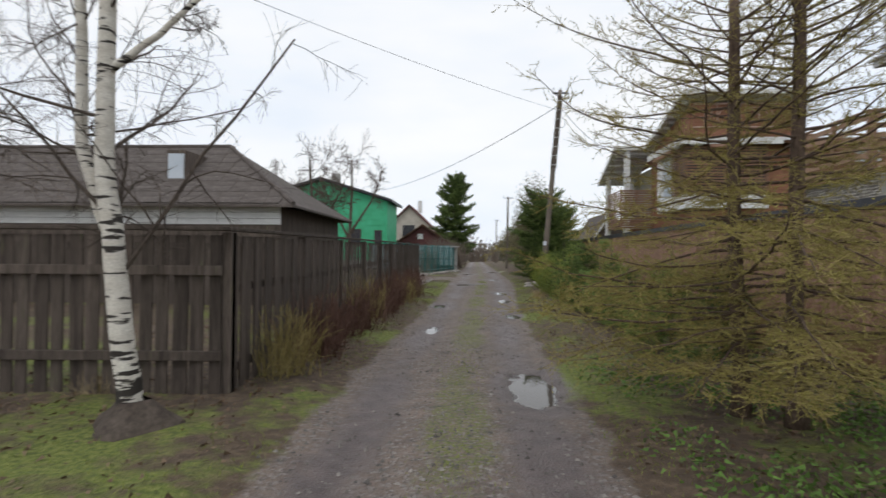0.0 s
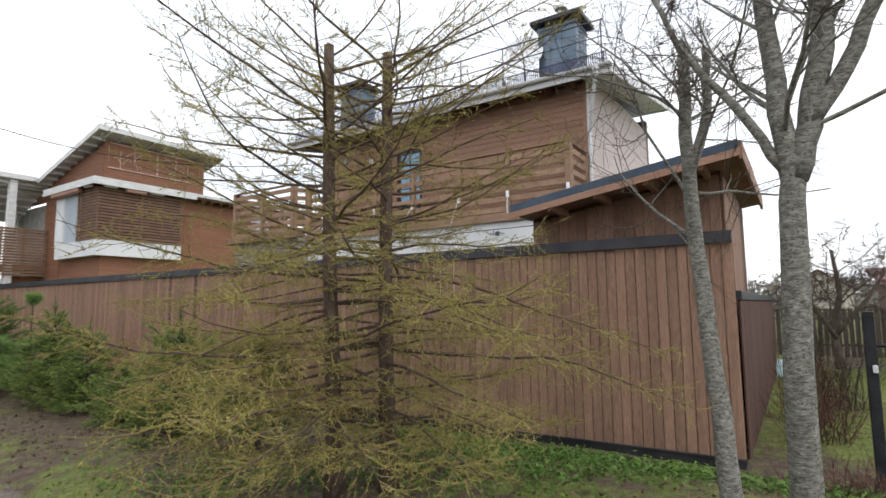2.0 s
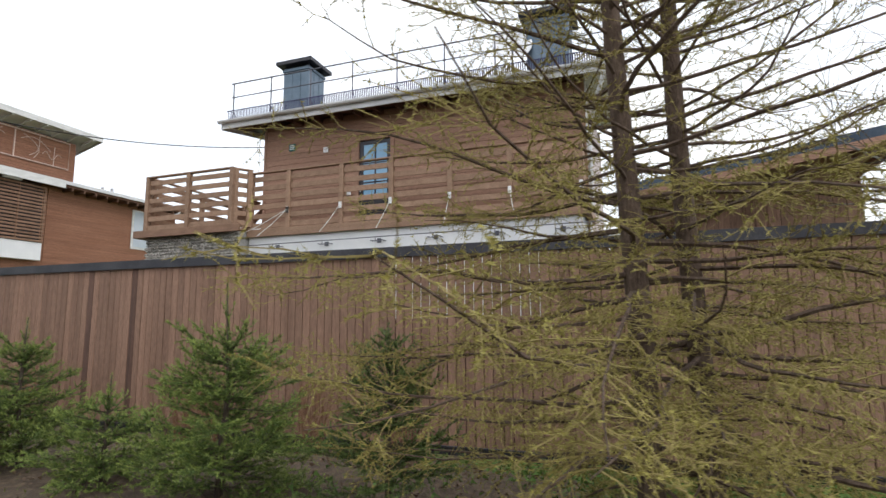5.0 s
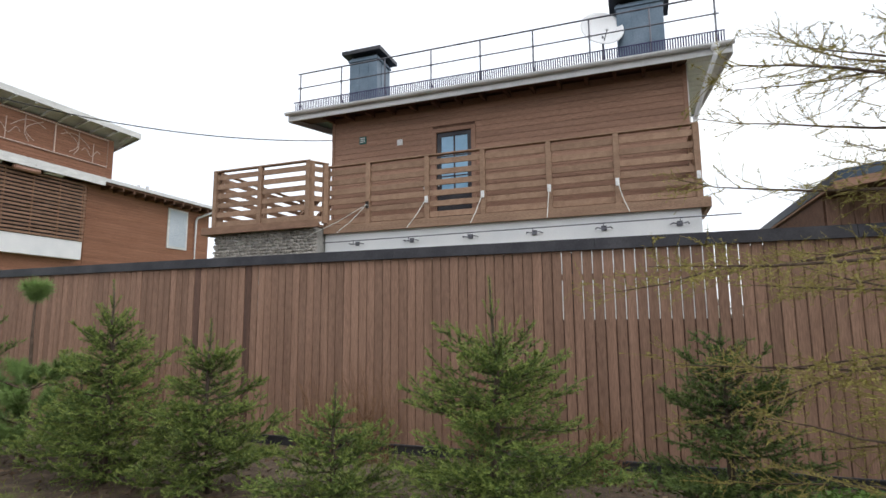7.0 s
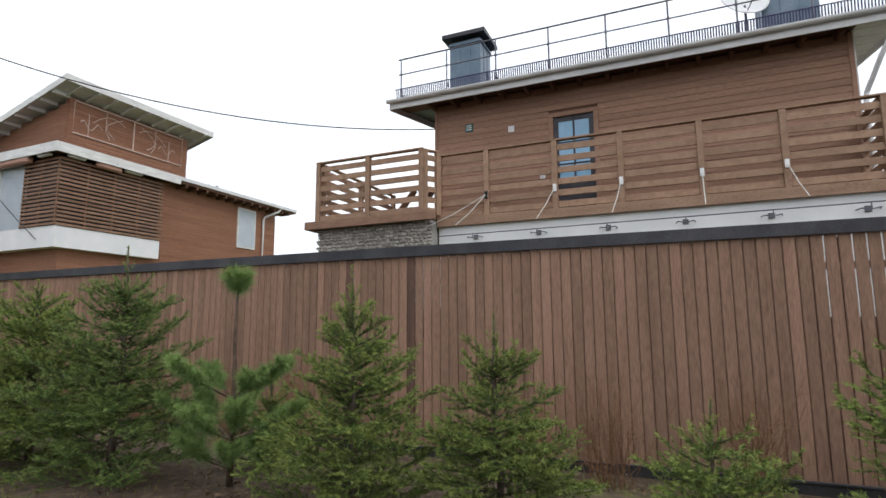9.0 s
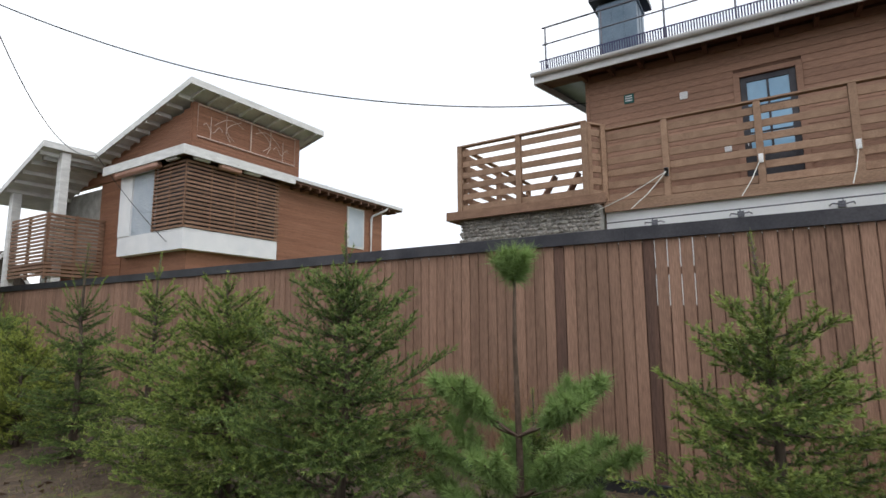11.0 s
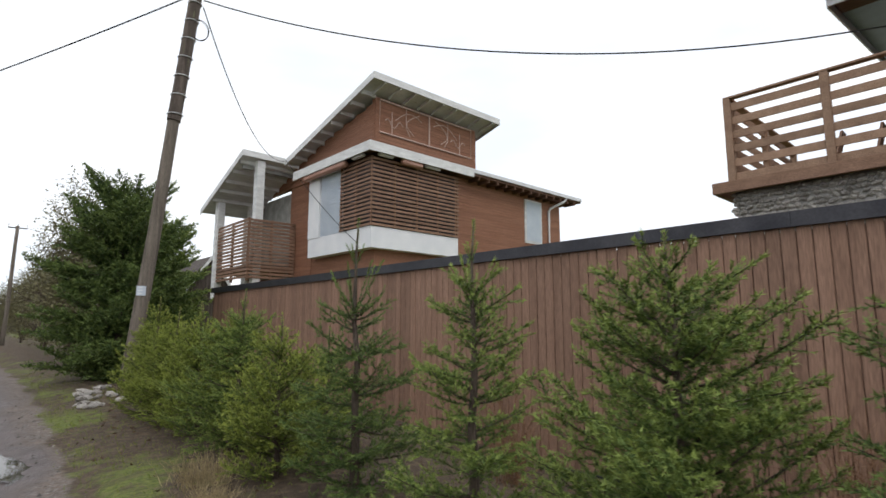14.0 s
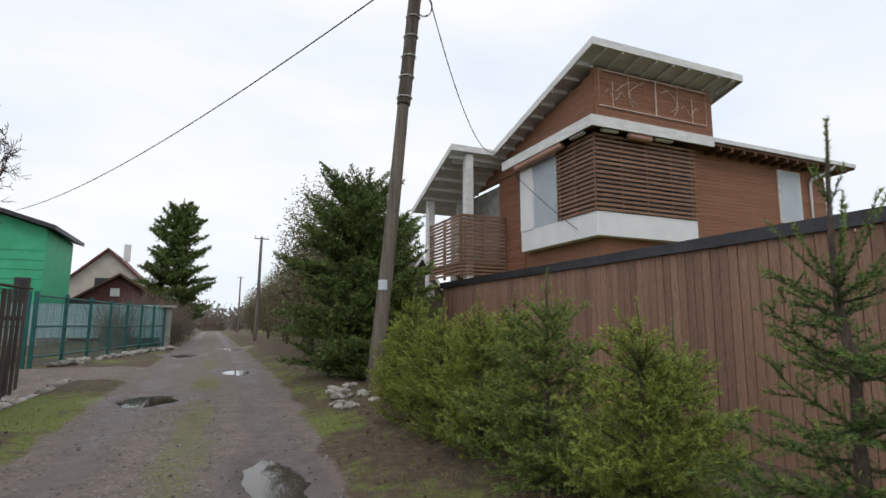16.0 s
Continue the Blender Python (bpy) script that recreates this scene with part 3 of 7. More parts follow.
g = Geo()
for lo, hi in (((-0.03, DOOR[0] - 0.11, 3.62), (0.04, DOOR[0], WIN_TOP + 0.1)), ((-0.03, DOOR[1], 3.62), (0.04, DOOR[1] + 0.11, WIN_TOP + 0.1)), ((-0.03, DOOR[0], WIN_TOP), (0.04, DOOR[1], WIN_TOP + 0.1))):
    g.cbox(lo, hi)
part("door_casing", g, SIDING, house)
# small things on the wall
for y, z, s, m, lab in ((7.75, 6.04, 0.10, TEAL, "small green plaque"), (6.69, 5.86, 0.075, WHITE, "small white wall vent"), (5.98, 4.62, 0.06, WHITE, "white socket box")):
    g = Geo()
    g.cbox((-0.03, y - s, z - s), (0.0, y + s, z + s), 0.008)
    v = part("wall_fitting", g, m, house, lab)
    g = Geo()
    for q in range(3):
        g.cbox((-0.036, y - s * 0.7, z - s * 0.55 + q * s * 0.5), (-0.03, y + s * 0.7, z - s * 0.55 + q * s * 0.5 + s * 0.2), 0.001)
    part("slat", g, GUTTER if m is WHITE else WHITE, v)
# roof: a low slope rising away from the lane
SL = 0.17


def roof_z(x):
    return 6.79 + SL * (x + 0.62)


y0, y1 = -0.80, LY + 0.95
g = Geo()
xs0, xs1 = -0.62, 6.9
g.hexa([(xs0, y0, roof_z(xs0) - 0.06), (xs1, y0, roof_z(xs1) - 0.06), (xs1, y1, roof_z(xs1) - 0.06), (xs0, y1, roof_z(xs0) - 0.06),
        (xs0, y0, roof_z(xs0)), (xs1, y0, roof_z(xs1)), (xs1, y1, roof_z(xs1)), (xs0, y1, roof_z(xs0))])
roof = part("roof", g, ROOFMETAL, house, "blue-grey standing seam metal roof")
for k in range(20):
    y = y0 + 0.3 + k * 0.51
    g = Geo()
    g.hexa([(xs0, y, roof_z(xs0)), (xs1, y, roof_z(xs1)), (xs1, y + 0.02, roof_z(xs1)), (xs0, y + 0.02, roof_z(xs0)),
            (xs0, y, roof_z(xs0) + 0.03), (xs1, y, roof_z(xs1) + 0.03), (xs1, y + 0.02, roof_z(xs1) + 0.03), (xs0, y + 0.02, roof_z(xs0) + 0.03)])
    part("seam", g, ROOFMETAL, roof)
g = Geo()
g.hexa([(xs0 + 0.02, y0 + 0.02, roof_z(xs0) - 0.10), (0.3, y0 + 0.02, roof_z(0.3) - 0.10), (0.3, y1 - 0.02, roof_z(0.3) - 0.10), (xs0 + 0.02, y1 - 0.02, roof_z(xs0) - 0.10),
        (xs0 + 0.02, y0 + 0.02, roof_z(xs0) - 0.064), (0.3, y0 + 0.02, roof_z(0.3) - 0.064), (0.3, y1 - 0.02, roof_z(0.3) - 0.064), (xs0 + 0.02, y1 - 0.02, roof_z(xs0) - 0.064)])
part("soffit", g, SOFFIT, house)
g = Geo()
g.cbox((-0.66, y0 - 0.02, 6.58), (-0.625, y1 + 0.02, 6.79))
part("fascia", g, GUTTER, house, "pale grey fascia board")
for a in (y0 - 0.03, y1):
    g = Geo()
    g.hexa([(-0.62, a, roof_z(-0.62) - 0.22), (6.9, a, roof_z(6.9) - 0.22), (6.9, a + 0.03, roof_z(6.9) - 0.22), (-0.62, a + 0.03, roof_z(-0.62) - 0.22),
            (-0.62, a, roof_z(-0.62) + 0.01), (6.9, a, roof_z(6.9) + 0.01), (6.9, a + 0.03, roof_z(6.9) + 0.01), (-0.62, a + 0.03, roof_z(-0.62) + 0.01)])
    part("barge_board", g, GUTTER, house)
for k in range(15):
    y = 0.2 + k * 0.6
    g = Geo()
    g.hexa([(-0.5, y, 6.57), (0.02, y, 6.62), (0.02, y + 0.07, 6.62), (-0.5, y + 0.07, 6.57), (-0.5, y, 6.70), (0.02, y, 6.79), (0.02, y + 0.07, 6.79), (-0.5, y + 0.07, 6.70)])
    part("rafter", g, SOFFIT, house)
gut = Geo()
ga = np.linspace(math.pi, 2 * math.pi, 9)
prof = [(-0.735 + 0.07 * math.cos(a), 6.78 + 0.07 * math.sin(a)) for a in ga] + [(-0.735 + 0.06 * math.cos(a), 6.78 + 0.06 * math.sin(a)) for a in ga[::-1]]
gut.prism([(p[0], p[1]) for p in prof], 1, y0 - 0.05, y1 + 0.05)
part("gutter", gut, GUTTER, house, "pale grey half-round gutter")
g = Geo()
g.tube([(-0.735, -0.5, 6.72), (-0.735, -0.5, 6.55), (-0.45, -0.28, 6.0), (-0.08, -0.12, 5.5), (-0.08, -0.10, 5.35), (-0.08, -0.10, 3.4)], 0.045, 10)
g.lathe([(0.05, 0), (0.085, 0.06), (0.085, 0.13)], 12, (-0.735, -0.5, 6.62))
part("downpipe", g, GUTTER, house, "pale grey downpipe with swan neck")
for k in range(12):
    x = xs0 + 0.06 + k * 0.56
    g = Geo()
    g.hexa([(x, y0 + 0.01, roof_z(x) - 0.115), (x + 0.53, y0 + 0.01, roof_z(x + 0.53) - 0.115), (x + 0.53, -0.03, roof_z(x + 0.53) - 0.115), (x, -0.03, roof_z(x) - 0.115),
            (x, y0 + 0.01, roof_z(x) - 0.102), (x + 0.53, y0 + 0.01, roof_z(x + 0.53) - 0.102), (x + 0.53, -0.03, roof_z(x + 0.53) - 0.102), (x, -0.03, roof_z(x) - 0.102)])
    part("soffit_panel", g, WHITEPAINT, house, "white gable soffit panel")
# rail and snow guard on the roof edge
RX, R_TOP, R_MID = -0.50, 7.93, 7.53
g = Geo()
for z, rad in ((R_TOP, 0.018), (R_MID, 0.014)):
    g.tube([(RX, y0 + 0.15, z), (RX, y1 - 0.15, z)], rad)
rail = part("roof_rail", g, RAILMETAL, house, "grey steel safety rail on the roof edge")
for k in range(9):
    y = y0 + 0.22 + k * (y1 - y0 - 0.44) / 8
    g = Geo()
    g.tube([(RX, y, roof_z(RX)), (RX, y, R_TOP + 0.01)], 0.018)
    g.tube([(RX, y, roof_z(RX) + 0.3), (RX + 0.25, y, roof_z(RX + 0.25) + 0.02)], 0.013)
    g.lathe([(0.0, -0.03), (0.03, -0.02), (0.03, 0.02), (0.0, 0.03)], 8, (RX, y, R_MID))
    part("post", g, RAILMETAL, rail)
g = Geo()
for f in (0.06, 0.30):
    g.tube([(-0.56 - f * 0.15, y0 + 0.1, roof_z(-0.56) + f), (-0.56 - f * 0.15, y1 - 0.1, roof_z(-0.56) + f)], 0.013, 5)
yy = y0 + 0.1
while yy < y1 - 0.1:
    g.tube([(-0.575, yy, roof_z(-0.56) + 0.05), (-0.605, yy, roof_z(-0.56) + 0.31)], 0.013, 4)
    yy += 0.05
part("snow_guard", g, SNOWGUARD, house, "dark violet steel snow guard grille")


def chimney(name, at, size, top):
    """A sheet-clad chimney with seams and an overhanging cap."""
    x, y = at
    a, b = size
    c = part(name, (lambda q: (q.cbox((x, y, 6.9), (x + a, y + b, top - 0.22), 0.01), q)[-1])(Geo()), CHIMNEY, house, "blue-grey sheet metal chimney casing")
    g = Geo()
    for q in (0.33, 0.66):
        g.cbox((x - 0.012, y + b * q - 0.012, 7.0), (x, y + b * q + 0.012, top - 0.3), 0.003)
        g.cbox((x + a * q - 0.012, y + b, 7.0), (x + a * q + 0.012, y + b + 0.012, top - 0.3), 0.003)
        g.cbox((x + a * q - 0.012, y - 0.012, 7.0), (x + a * q + 0.012, y, top - 0.3), 0.003)
    part("seam", g, CHIMNEY, c)
    g = Geo()
    g.cbox((x - 0.03, y - 0.03, top - 0.34), (x + a + 0.03, y + b + 0.03, top - 0.27), 0.008)
    part("band", g, CHIMNEY, c)
    g = Geo()
    e = 0.16
    g.hexa([(x - e, y - e, top - 0.16), (x + a + e, y - e, top - 0.16), (x + a + e, y + b + e, top - 0.16), (x - e, y + b + e, top - 0.16),
            (x - e, y - e, top - 0.06), (x + a + e, y - e, top - 0.06), (x + a + e, y + b + e, top - 0.06), (x - e, y + b + e, top - 0.06)])
    g.hexa([(x - e, y - e, top - 0.056), (x + a + e, y - e, top - 0.056), (x + a + e, y + b + e, top - 0.056), (x - e, y + b + e, top - 0.056),
            (x + a * .35, y + b * .35, top + 0.06), (x + a * .65, y + b * .35, top + 0.06), (x + a * .65, y + b * .65, top + 0.06), (x + a * .35, y + b * .65, top + 0.06)])
    part("cap", g, CAPMETAL, c, "dark metal chimney cap")
    for q in ((x + 0.06, y + 0.06), (x + a - 0.06, y + 0.06), (x + 0.06, y + b - 0.06), (x + a - 0.06, y + b - 0.06)):
        g = Geo()
        g.cbox((q[0] - 0.03, q[1] - 0.03, top - 0.26), (q[0] + 0.03, q[1] + 0.03, top - 0.16), 0.004)
        part("cap_leg", g, CAPMETAL, c)
    return c


chimney("chimney", (0.42, 7.58), (0.80, 0.85), 8.84)
c2 = chimney("chimney", (0.45, 0.32), (0.85, 1.02), 8.92)
g = Geo()
g.tube([(0.9, 0.85, 8.9), (0.9, 0.85, 9.25)], 0.09, 12)
g.lathe([(0.02, 0.12), (0.17, 0.0), (0.17, -0.03), (0.0, -0.03)], 12, (0.9, 0.85, 9.32))
part("flue", g, GUTTER, c2, "short steel flue with cowl")
# satellite dish
dish = thing("satellite_dish", "white satellite dish on a bracket beside the chimney", "dish", (HX + 0.25, HY0 + 1.66, 6.97))
g = Geo()
dm = np.array(look((0, 0, 0), (1.0, 0.35, -0.45)).to_3x3())
prof = np.linspace(0, 1, 9)
ang = np.arange(28) / 28 * 2 * np.pi
vs = np.array([[0.50 * r * math.cos(a), 0.56 * r * math.sin(a), -0.12 * (1 - r * r)] for r in prof for a in ang])
vb = vs + np.array([0, 0, -0.012])
allv = np.vstack([vs, vb]) @ dm.T + np.array([0, 0, 1.12])
faces = []
for i in range(8):
    for k in range(28):
        a, b = i * 28 + k, i * 28 + (k + 1) % 28
        faces.append((a, b, b + 28, a + 28))
        faces.append((a + 252, a + 280, b + 280, b + 252))
faces += [(224 + k, 224 + (k + 1) % 28, 476 + (k + 1) % 28, 476 + k) for k in range(28)]
g.add(allv, faces)
part("reflector", g, WHITE, dish, smooth=True)
g = Geo()
g.tube([(0, 0, -0.03), (0, 0, 0.9)], 0.025, 8)
g.tube([(0, 0, 0.7), (-0.35, -0.12, 0.85)], 0.012, 6)
part("bracket", g, RAILMETAL, dish)
g = Geo()
g.tube([(-0.35, -0.12, 0.85), (-0.28, -0.10, 0.90)], 0.03, 8)
part("receiver", g, GUTTER, dish)

# terrace: main run and the part that stands forward
terr = thing("terrace", "larch terrace deck with slatted railing on posts", "terrace", (0, 0, 0))
DZ, DZ2 = 3.53, 3.60
TX, TX2 = 10.13, 9.68
g = Geo()
g.box((TX - 0.06, 5.55, DZ - 0.06), (HX, 13.66, DZ))
g.box((TX2 - 0.06, 13.664, DZ2 - 0.06), (HX + 2.0, 16.6, DZ2))
part("deck", g, RAIL, terr)
board("fascia", (TX - 0.13, 5.45, DZ - 0.16), (TX - 0.07, 13.60, DZ + 0.03), RAIL, terr)
board("fascia", (TX2 - 0.14, 13.45, DZ2 - 0.13), (TX2 - 0.07, 16.78, DZ2 + 0.05), SLAT, terr)
board("fascia", (TX2 - 0.07, 16.71, DZ2 - 0.13), (HX + 2, 16.78, DZ2 + 0.05), SLAT, terr)
board("fascia", (TX - 0.07, 5.45, DZ - 0.16), (HX - 0.03, 5.52, DZ + 0.03), RAIL, terr)


def railing(p, q, posts, dz=DZ):
    """A railing between two plan points: posts, a cap rail and six flat slats between each pair."""
    p, q = np.array(p, float), np.array(q, float)
    d = q - p
    L = float(np.hypot(*d))
    yaw = math.degrees(math.atan2(d[1], d[0]))
    for t in posts:
        c = p + d * t
        piece("post", (0.11, 0.11, 1.42), RAIL, terr, pose(c[0], c[1], dz + 0.74, 0, 0, yaw), 0.006)
    mid = (p + q) / 2
    piece("cap_rail", (L + 0.1, 0.12, 0.035), RAIL, terr, pose(mid[0], mid[1], dz + 1.465, 0, 0, yaw), 0.005)
    for a, b in zip(posts[:-1], posts[1:]):
        c = p + d * (a + b) / 2
        w = L * (b - a) - 0.11
        for k in range(6):
            piece("slat", (w, 0.03, 0.125), RAIL, terr, pose(c[0], c[1], dz + 0.13 + k * 0.235, 0, 0, yaw), 0.004)


railing((TX, 5.62), (TX, 13.60), [0, 0.18, 0.345, 0.52, 0.68, 0.862, 1.0])
railing((TX2, 13.82), (TX2, 16.50), [0, 0.5, 1.0], DZ2)
railing((TX2 + 0.06, 16.50), (HX + 1.9, 16.50), [0.03, 0.5, 1.0], DZ2)
railing((TX + 0.06, 5.62), (HX - 0.08, 5.62), [0.04, 0.97])
railing((TX2 + 0.06, 13.82), (TX - 0.06, 13.60), [0.1, 0.95], DZ2)
# stairs behind the forward part
g = Geo()
for a in (14.9, 15.5):
    g.hexa([(11.0, a, 3.6), (11.3, a, 3.6), (11.3, a + 0.04, 3.6), (11.0, a + 0.04, 3.6), (12.6, a, 5.0), (12.9, a, 5.0), (12.9, a + 0.04, 5.0), (12.6, a + 0.04, 5.0)])
part("stair_string", g, SLAT, terr)
# rod, brackets and guy ropes under the terrace edge
g = Geo()
g.tube([(TX - 0.22, 5.0, 3.19), (TX - 0.22, 13.55, 3.15)], 0.012, 6)
rod = part("rod", g, RAILMETAL, terr, "thin steel rod below the deck")
for k in range(6):
    y = 6.0 + k * 1.35
    g = Geo()
    g.tube([(TX - 0.04, y - 0.16, 3.10), (TX - 0.20, y - 0.13, 3.10), (TX - 0.24, y, 3.07), (TX - 0.20, y + 0.13, 3.10), (TX - 0.04, y + 0.16, 3.10)], 0.012, 5)
    g.tube([(TX - 0.22, y, 3.17), (TX - 0.24, y, 3.07)], 0.010, 5)
    g.cbox((TX - 0.05, y - 0.05, 3.06), (TX - 0.03, y + 0.05, 3.16))
    part("bracket", g, RAILMETAL, rod)
for t, dy in ((0.0, -0.32), (0.18, -0.2), (0.345, 0.0), (0.52, 0.16), (0.68, 0.30), (0.862, 0.55), (0.862, 1.25)):
    y = 5.62 + t * 7.98
    g = Geo()
    g.tube([(TX - 0.08, y, 4.0), (TX - 0.30, y + dy * 0.5, 3.60), (TX - 0.45, y + dy, 3.32)], 0.0085, 5)
    rope = part("guy_rope", g, ROPE, terr, "white guy rope tied to the post")
    g = Geo()
    g.cbox((TX - 0.085, y - 0.035, 3.92), (TX - 0.057, y + 0.035, 4.07))
    part("cleat", g, WHITE, rope)
# ground floor walls below the terrace
low = thing("ground_floor", "white ground floor walls under the terrace", "house", (0, 0, 0))
g = Geo()
g.box((TX - 0.03, 5.62, -0.4), (TX + 0.30, 13.6, 3.465))
g.box((TX + 0.30, 5.62, -0.4), (HX + 0.2, 5.87, 3.44))
part("wall", g, WHITE, low)
gab = thing("stone_wall", "stacked grey fieldstone wall under the terrace corner", "wall", (0, 0, 0))
g = Geo()
g.box((TX2 + 0.08, 13.64, -0.4), (TX2 + 0.5, 16.5, 3.5))
part("core", g, CONCRETE, gab)
STONES = []
rs = random.Random(3)
for k in range(6):
    g = Geo()
    bm = bmesh.new()
    bmesh.ops.create_icosphere(bm, subdivisions=1, radius=1.0)
    for v in bm.verts:
        v.co *= rs.uniform(0.8, 1.12)
    me = bpy.data.meshes.new("stone")
    bm.to_mesh(me)
    bm.free()
    me.materials.append(STONE)
    STONES.append(me)


def stone(parent, x, y, z, sx, sy, sz, name="stone"):
    ob = new(name, rs.choice(STONES))
    ob.parent = parent
    ob.matrix_basis = pose(x, y, z, rs.uniform(-20, 20), rs.uniform(-20, 20), rs.uniform(0, 360)) @ Matrix.Diagonal((sx, sy, sz, 1))
    return ob


for r in range(11):
    y = 13.62
    while y < 16.5:
        s = rs.uniform(0.035, 0.075)
        stone(gab, TX2 + 0.09, y + s, 3.44 - r * 0.075 + rs.uniform(-0.015, 0.015), 0.07, s * 1.15, rs.uniform(0.036, 0.05))
        y += s * 1.9
# garage with a sloping roof behind the near end of the fence
gar = thing("garage", "brown board garage with sloping dark metal roof", "shed", (5.9, 2.35, -0.3))
g = Geo()
poly = [(0, 0), (2.45, 0), (2.45, 2.98), (0, 3.36)]
g.prism([(p[0], p[1]) for p in poly], 0, 0.42, 3.4)
part("body", g, SOFFIT, gar)
for k in range(19):
    y = 0.02 + k * 0.127
    h = 3.34 - (y + 0.06) * 0.155
    g_h = round(h - 1.5, 2)
    piece("board", (0.02, 0.122, g_h), FENCE, gar, pose(0.405, y + 0.06, 1.5 + g_h / 2 - 0.02))
for k in range(16):
    piece("board", (0.122, 0.02, 1.7), FENCE, gar, pose(0.5 + k * 0.127, -0.015, 2.45))


def pitch_z(y):
    return 3.54 - 0.155 * (y + 0.25)


def roof_strip(x0, x1, y0, y1, low, high):
    g = Geo()
    a, b = pitch_z(y0), pitch_z(y1)
    g.hexa([(x0, y0, a + low), (x1, y0, a + low), (x1, y1, b + low), (x0, y1, b + low), (x0, y0, a + high), (x1, y0, a + high), (x1, y1, b + high), (x0, y1, b + high)])
    return g


part("roof", roof_strip(-0.24, 3.7, -0.25, 2.50, -0.10, 0.0), ROOFMETAL, gar, "dark blue-grey metal roof")
part("soffit", roof_strip(-0.225, 3.68, -0.24, 2.49, -0.13, -0.104), SIDING, gar)
part("verge_board", roof_strip(-0.26, -0.23, -0.27, 2.52, -0.19, -0.105), SIDING, gar)
part("front_fascia", roof_strip(-0.22, 3.7, -0.29, -0.255, -0.22, -0.02), SIDING, gar)
for k in range(4):
    y = 0.1 + k * 0.6
    part("rafter", roof_strip(-0.22, 0.4, y, y + 0.06, -0.22, -0.134), SIDING, gar)

# ---------------------------------------------------------------- second house, with the slatted bay
h2 = thing("bay_house", "red-brown clad house with white-framed slatted bay and raised roof", "house", (10.72, 28.1, 0))
# local axes: x to the right along the front, y away
BZ0, BZ1, WB = 3.95, 7.15, 4.68
g = Geo()
g.box((0.35, 0.3, 0), (11.15, 0.5, 7.3))
g.box((0.35, 0.5, 0), (0.55, 6.5, 7.3))
g.box((10.95, 0.5, 0), (11.15, 12, 7.3))
g.box((0.3, 0.3, 7.3), (5.35, 0.5, 9.4))
g.prism([(0.5, 7.2), (12, 7.2), (12, 7.3), (0.5, 9.15)], 0, 0.3, 0.5)
g.prism([(0.5, 7.2), (12, 7.2), (12, 7.3), (0.5, 9.15)], 0, 5.15, 5.35)
g.box((-1.3, 6.5, 0), (0.35, 6.7, 3.2))
part("wall", g, SIDING_L, h2)
for k in range(29):
    z = 3.6 + k * 0.125
    if z < 7.15:
        piece("plank", (6.85, 0.022, 0.118), SIDING_L, h2, pose(7.73, 0.285, z + 0.06, 2.0, 0, 0))
for k in range(14):
    z = 7.42 + k * 0.125
    if z < 9.3:
        piece("plank", (5.05, 0.022, 0.118), SIDING_L, h2, pose(2.83, 0.285, z + 0.06, 2.0, 0, 0))
        w = min(6.2, max(0.4, (9.15 - z) / 0.16 - 0.2))
        w = round(w, 1)
        piece("plank", (0.022, w, 0.118), SIDING_L, h2, pose(0.285, 0.35 + w / 2, z + 0.06, 0, -2.0, 0))
for k in range(28):
    z = 3.0 + k * 0.145
    if z < 7.1:
        piece("plank", (0.022, 1.9, 0.138), SIDING_L, h2, pose(0.335, 5.5, z + 0.07, 0, -2.0, 0))
bay = part("bay", (lambda q: (q.box((0.0, 0.0, BZ0), (4.05, 4.25, WB)), q.box((0.08, 1.94, WB), (4.0, 4.2, BZ1)), q)[-1])(Geo()), WHITE, h2, "white plastered bay")
g = Geo()
g.cbox((-0.03, 3.42, WB), (0.06, 4.25, BZ1))
g.cbox((-0.03, 1.9, BZ1 - 0.12), (0.06, 3.42, BZ1))
part("bay_frame", g, WHITE, bay)
g = Geo()
for k in range(46):
    z = WB + 0.02 + k * 0.05
    g.cbox((0.03, 1.92, z), (0.055, 3.40, z + 0.044), 0.008)
tagged(part("roller_blind", g, SHUTTER, bay, "closed pale blue roller blind"), kind="stuff")
g = Geo()
g.box((0.12, 0.12, WB), (4.0, 1.935, BZ1))
part("bay_window", g, CAPMETAL, bay)
for k in range(17):
    z = WB + 0.03 + k * 0.143
    piece("slat", (0.03, 1.95, 0.085), SLAT, h2, pose(-0.03, 0.96, z + 0.03))
    piece("slat", (4.08, 0.03, 0.085), SLAT, h2, pose(2.03, -0.03, z + 0.03))
for x in (-0.01, 1.0, 2.0, 3.0, 4.0):
    piece("upright", (0.05, 0.05, 2.42), SLAT, h2, pose(x, 0.012, WB + 1.22))
for y in (0.98, 1.93):
    piece("upright", (0.05, 0.05, 2.42), SLAT, h2, pose(0.012, y, WB + 1.22))
# flat lower roof with white edge
g = Geo()
g.box((-0.32, -0.32, 7.34), (10.0, 4.8, 7.44))
g.box((10.0, -0.32, 7.34), (12.1, 12, 7.44))
part("lower_roof", g, CAPMETAL, h2)
g = Geo()
g.cbox((-0.38, -0.38, 7.14), (4.6, -0.33, 7.48))
g.cbox((-0.38, -0.33, 7.14), (-0.33, 5.0, 7.48))
part("white_fascia", g, WHITEPAINT, h2, "peeling white painted roof edge")
g = Geo()
g.cbox((4.6, -0.38, 7.32), (12.1, -0.34, 7.47))
part("fascia", g, GUTTER, h2)
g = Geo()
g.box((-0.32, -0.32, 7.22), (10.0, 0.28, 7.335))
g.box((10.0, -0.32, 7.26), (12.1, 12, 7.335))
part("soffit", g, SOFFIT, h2)
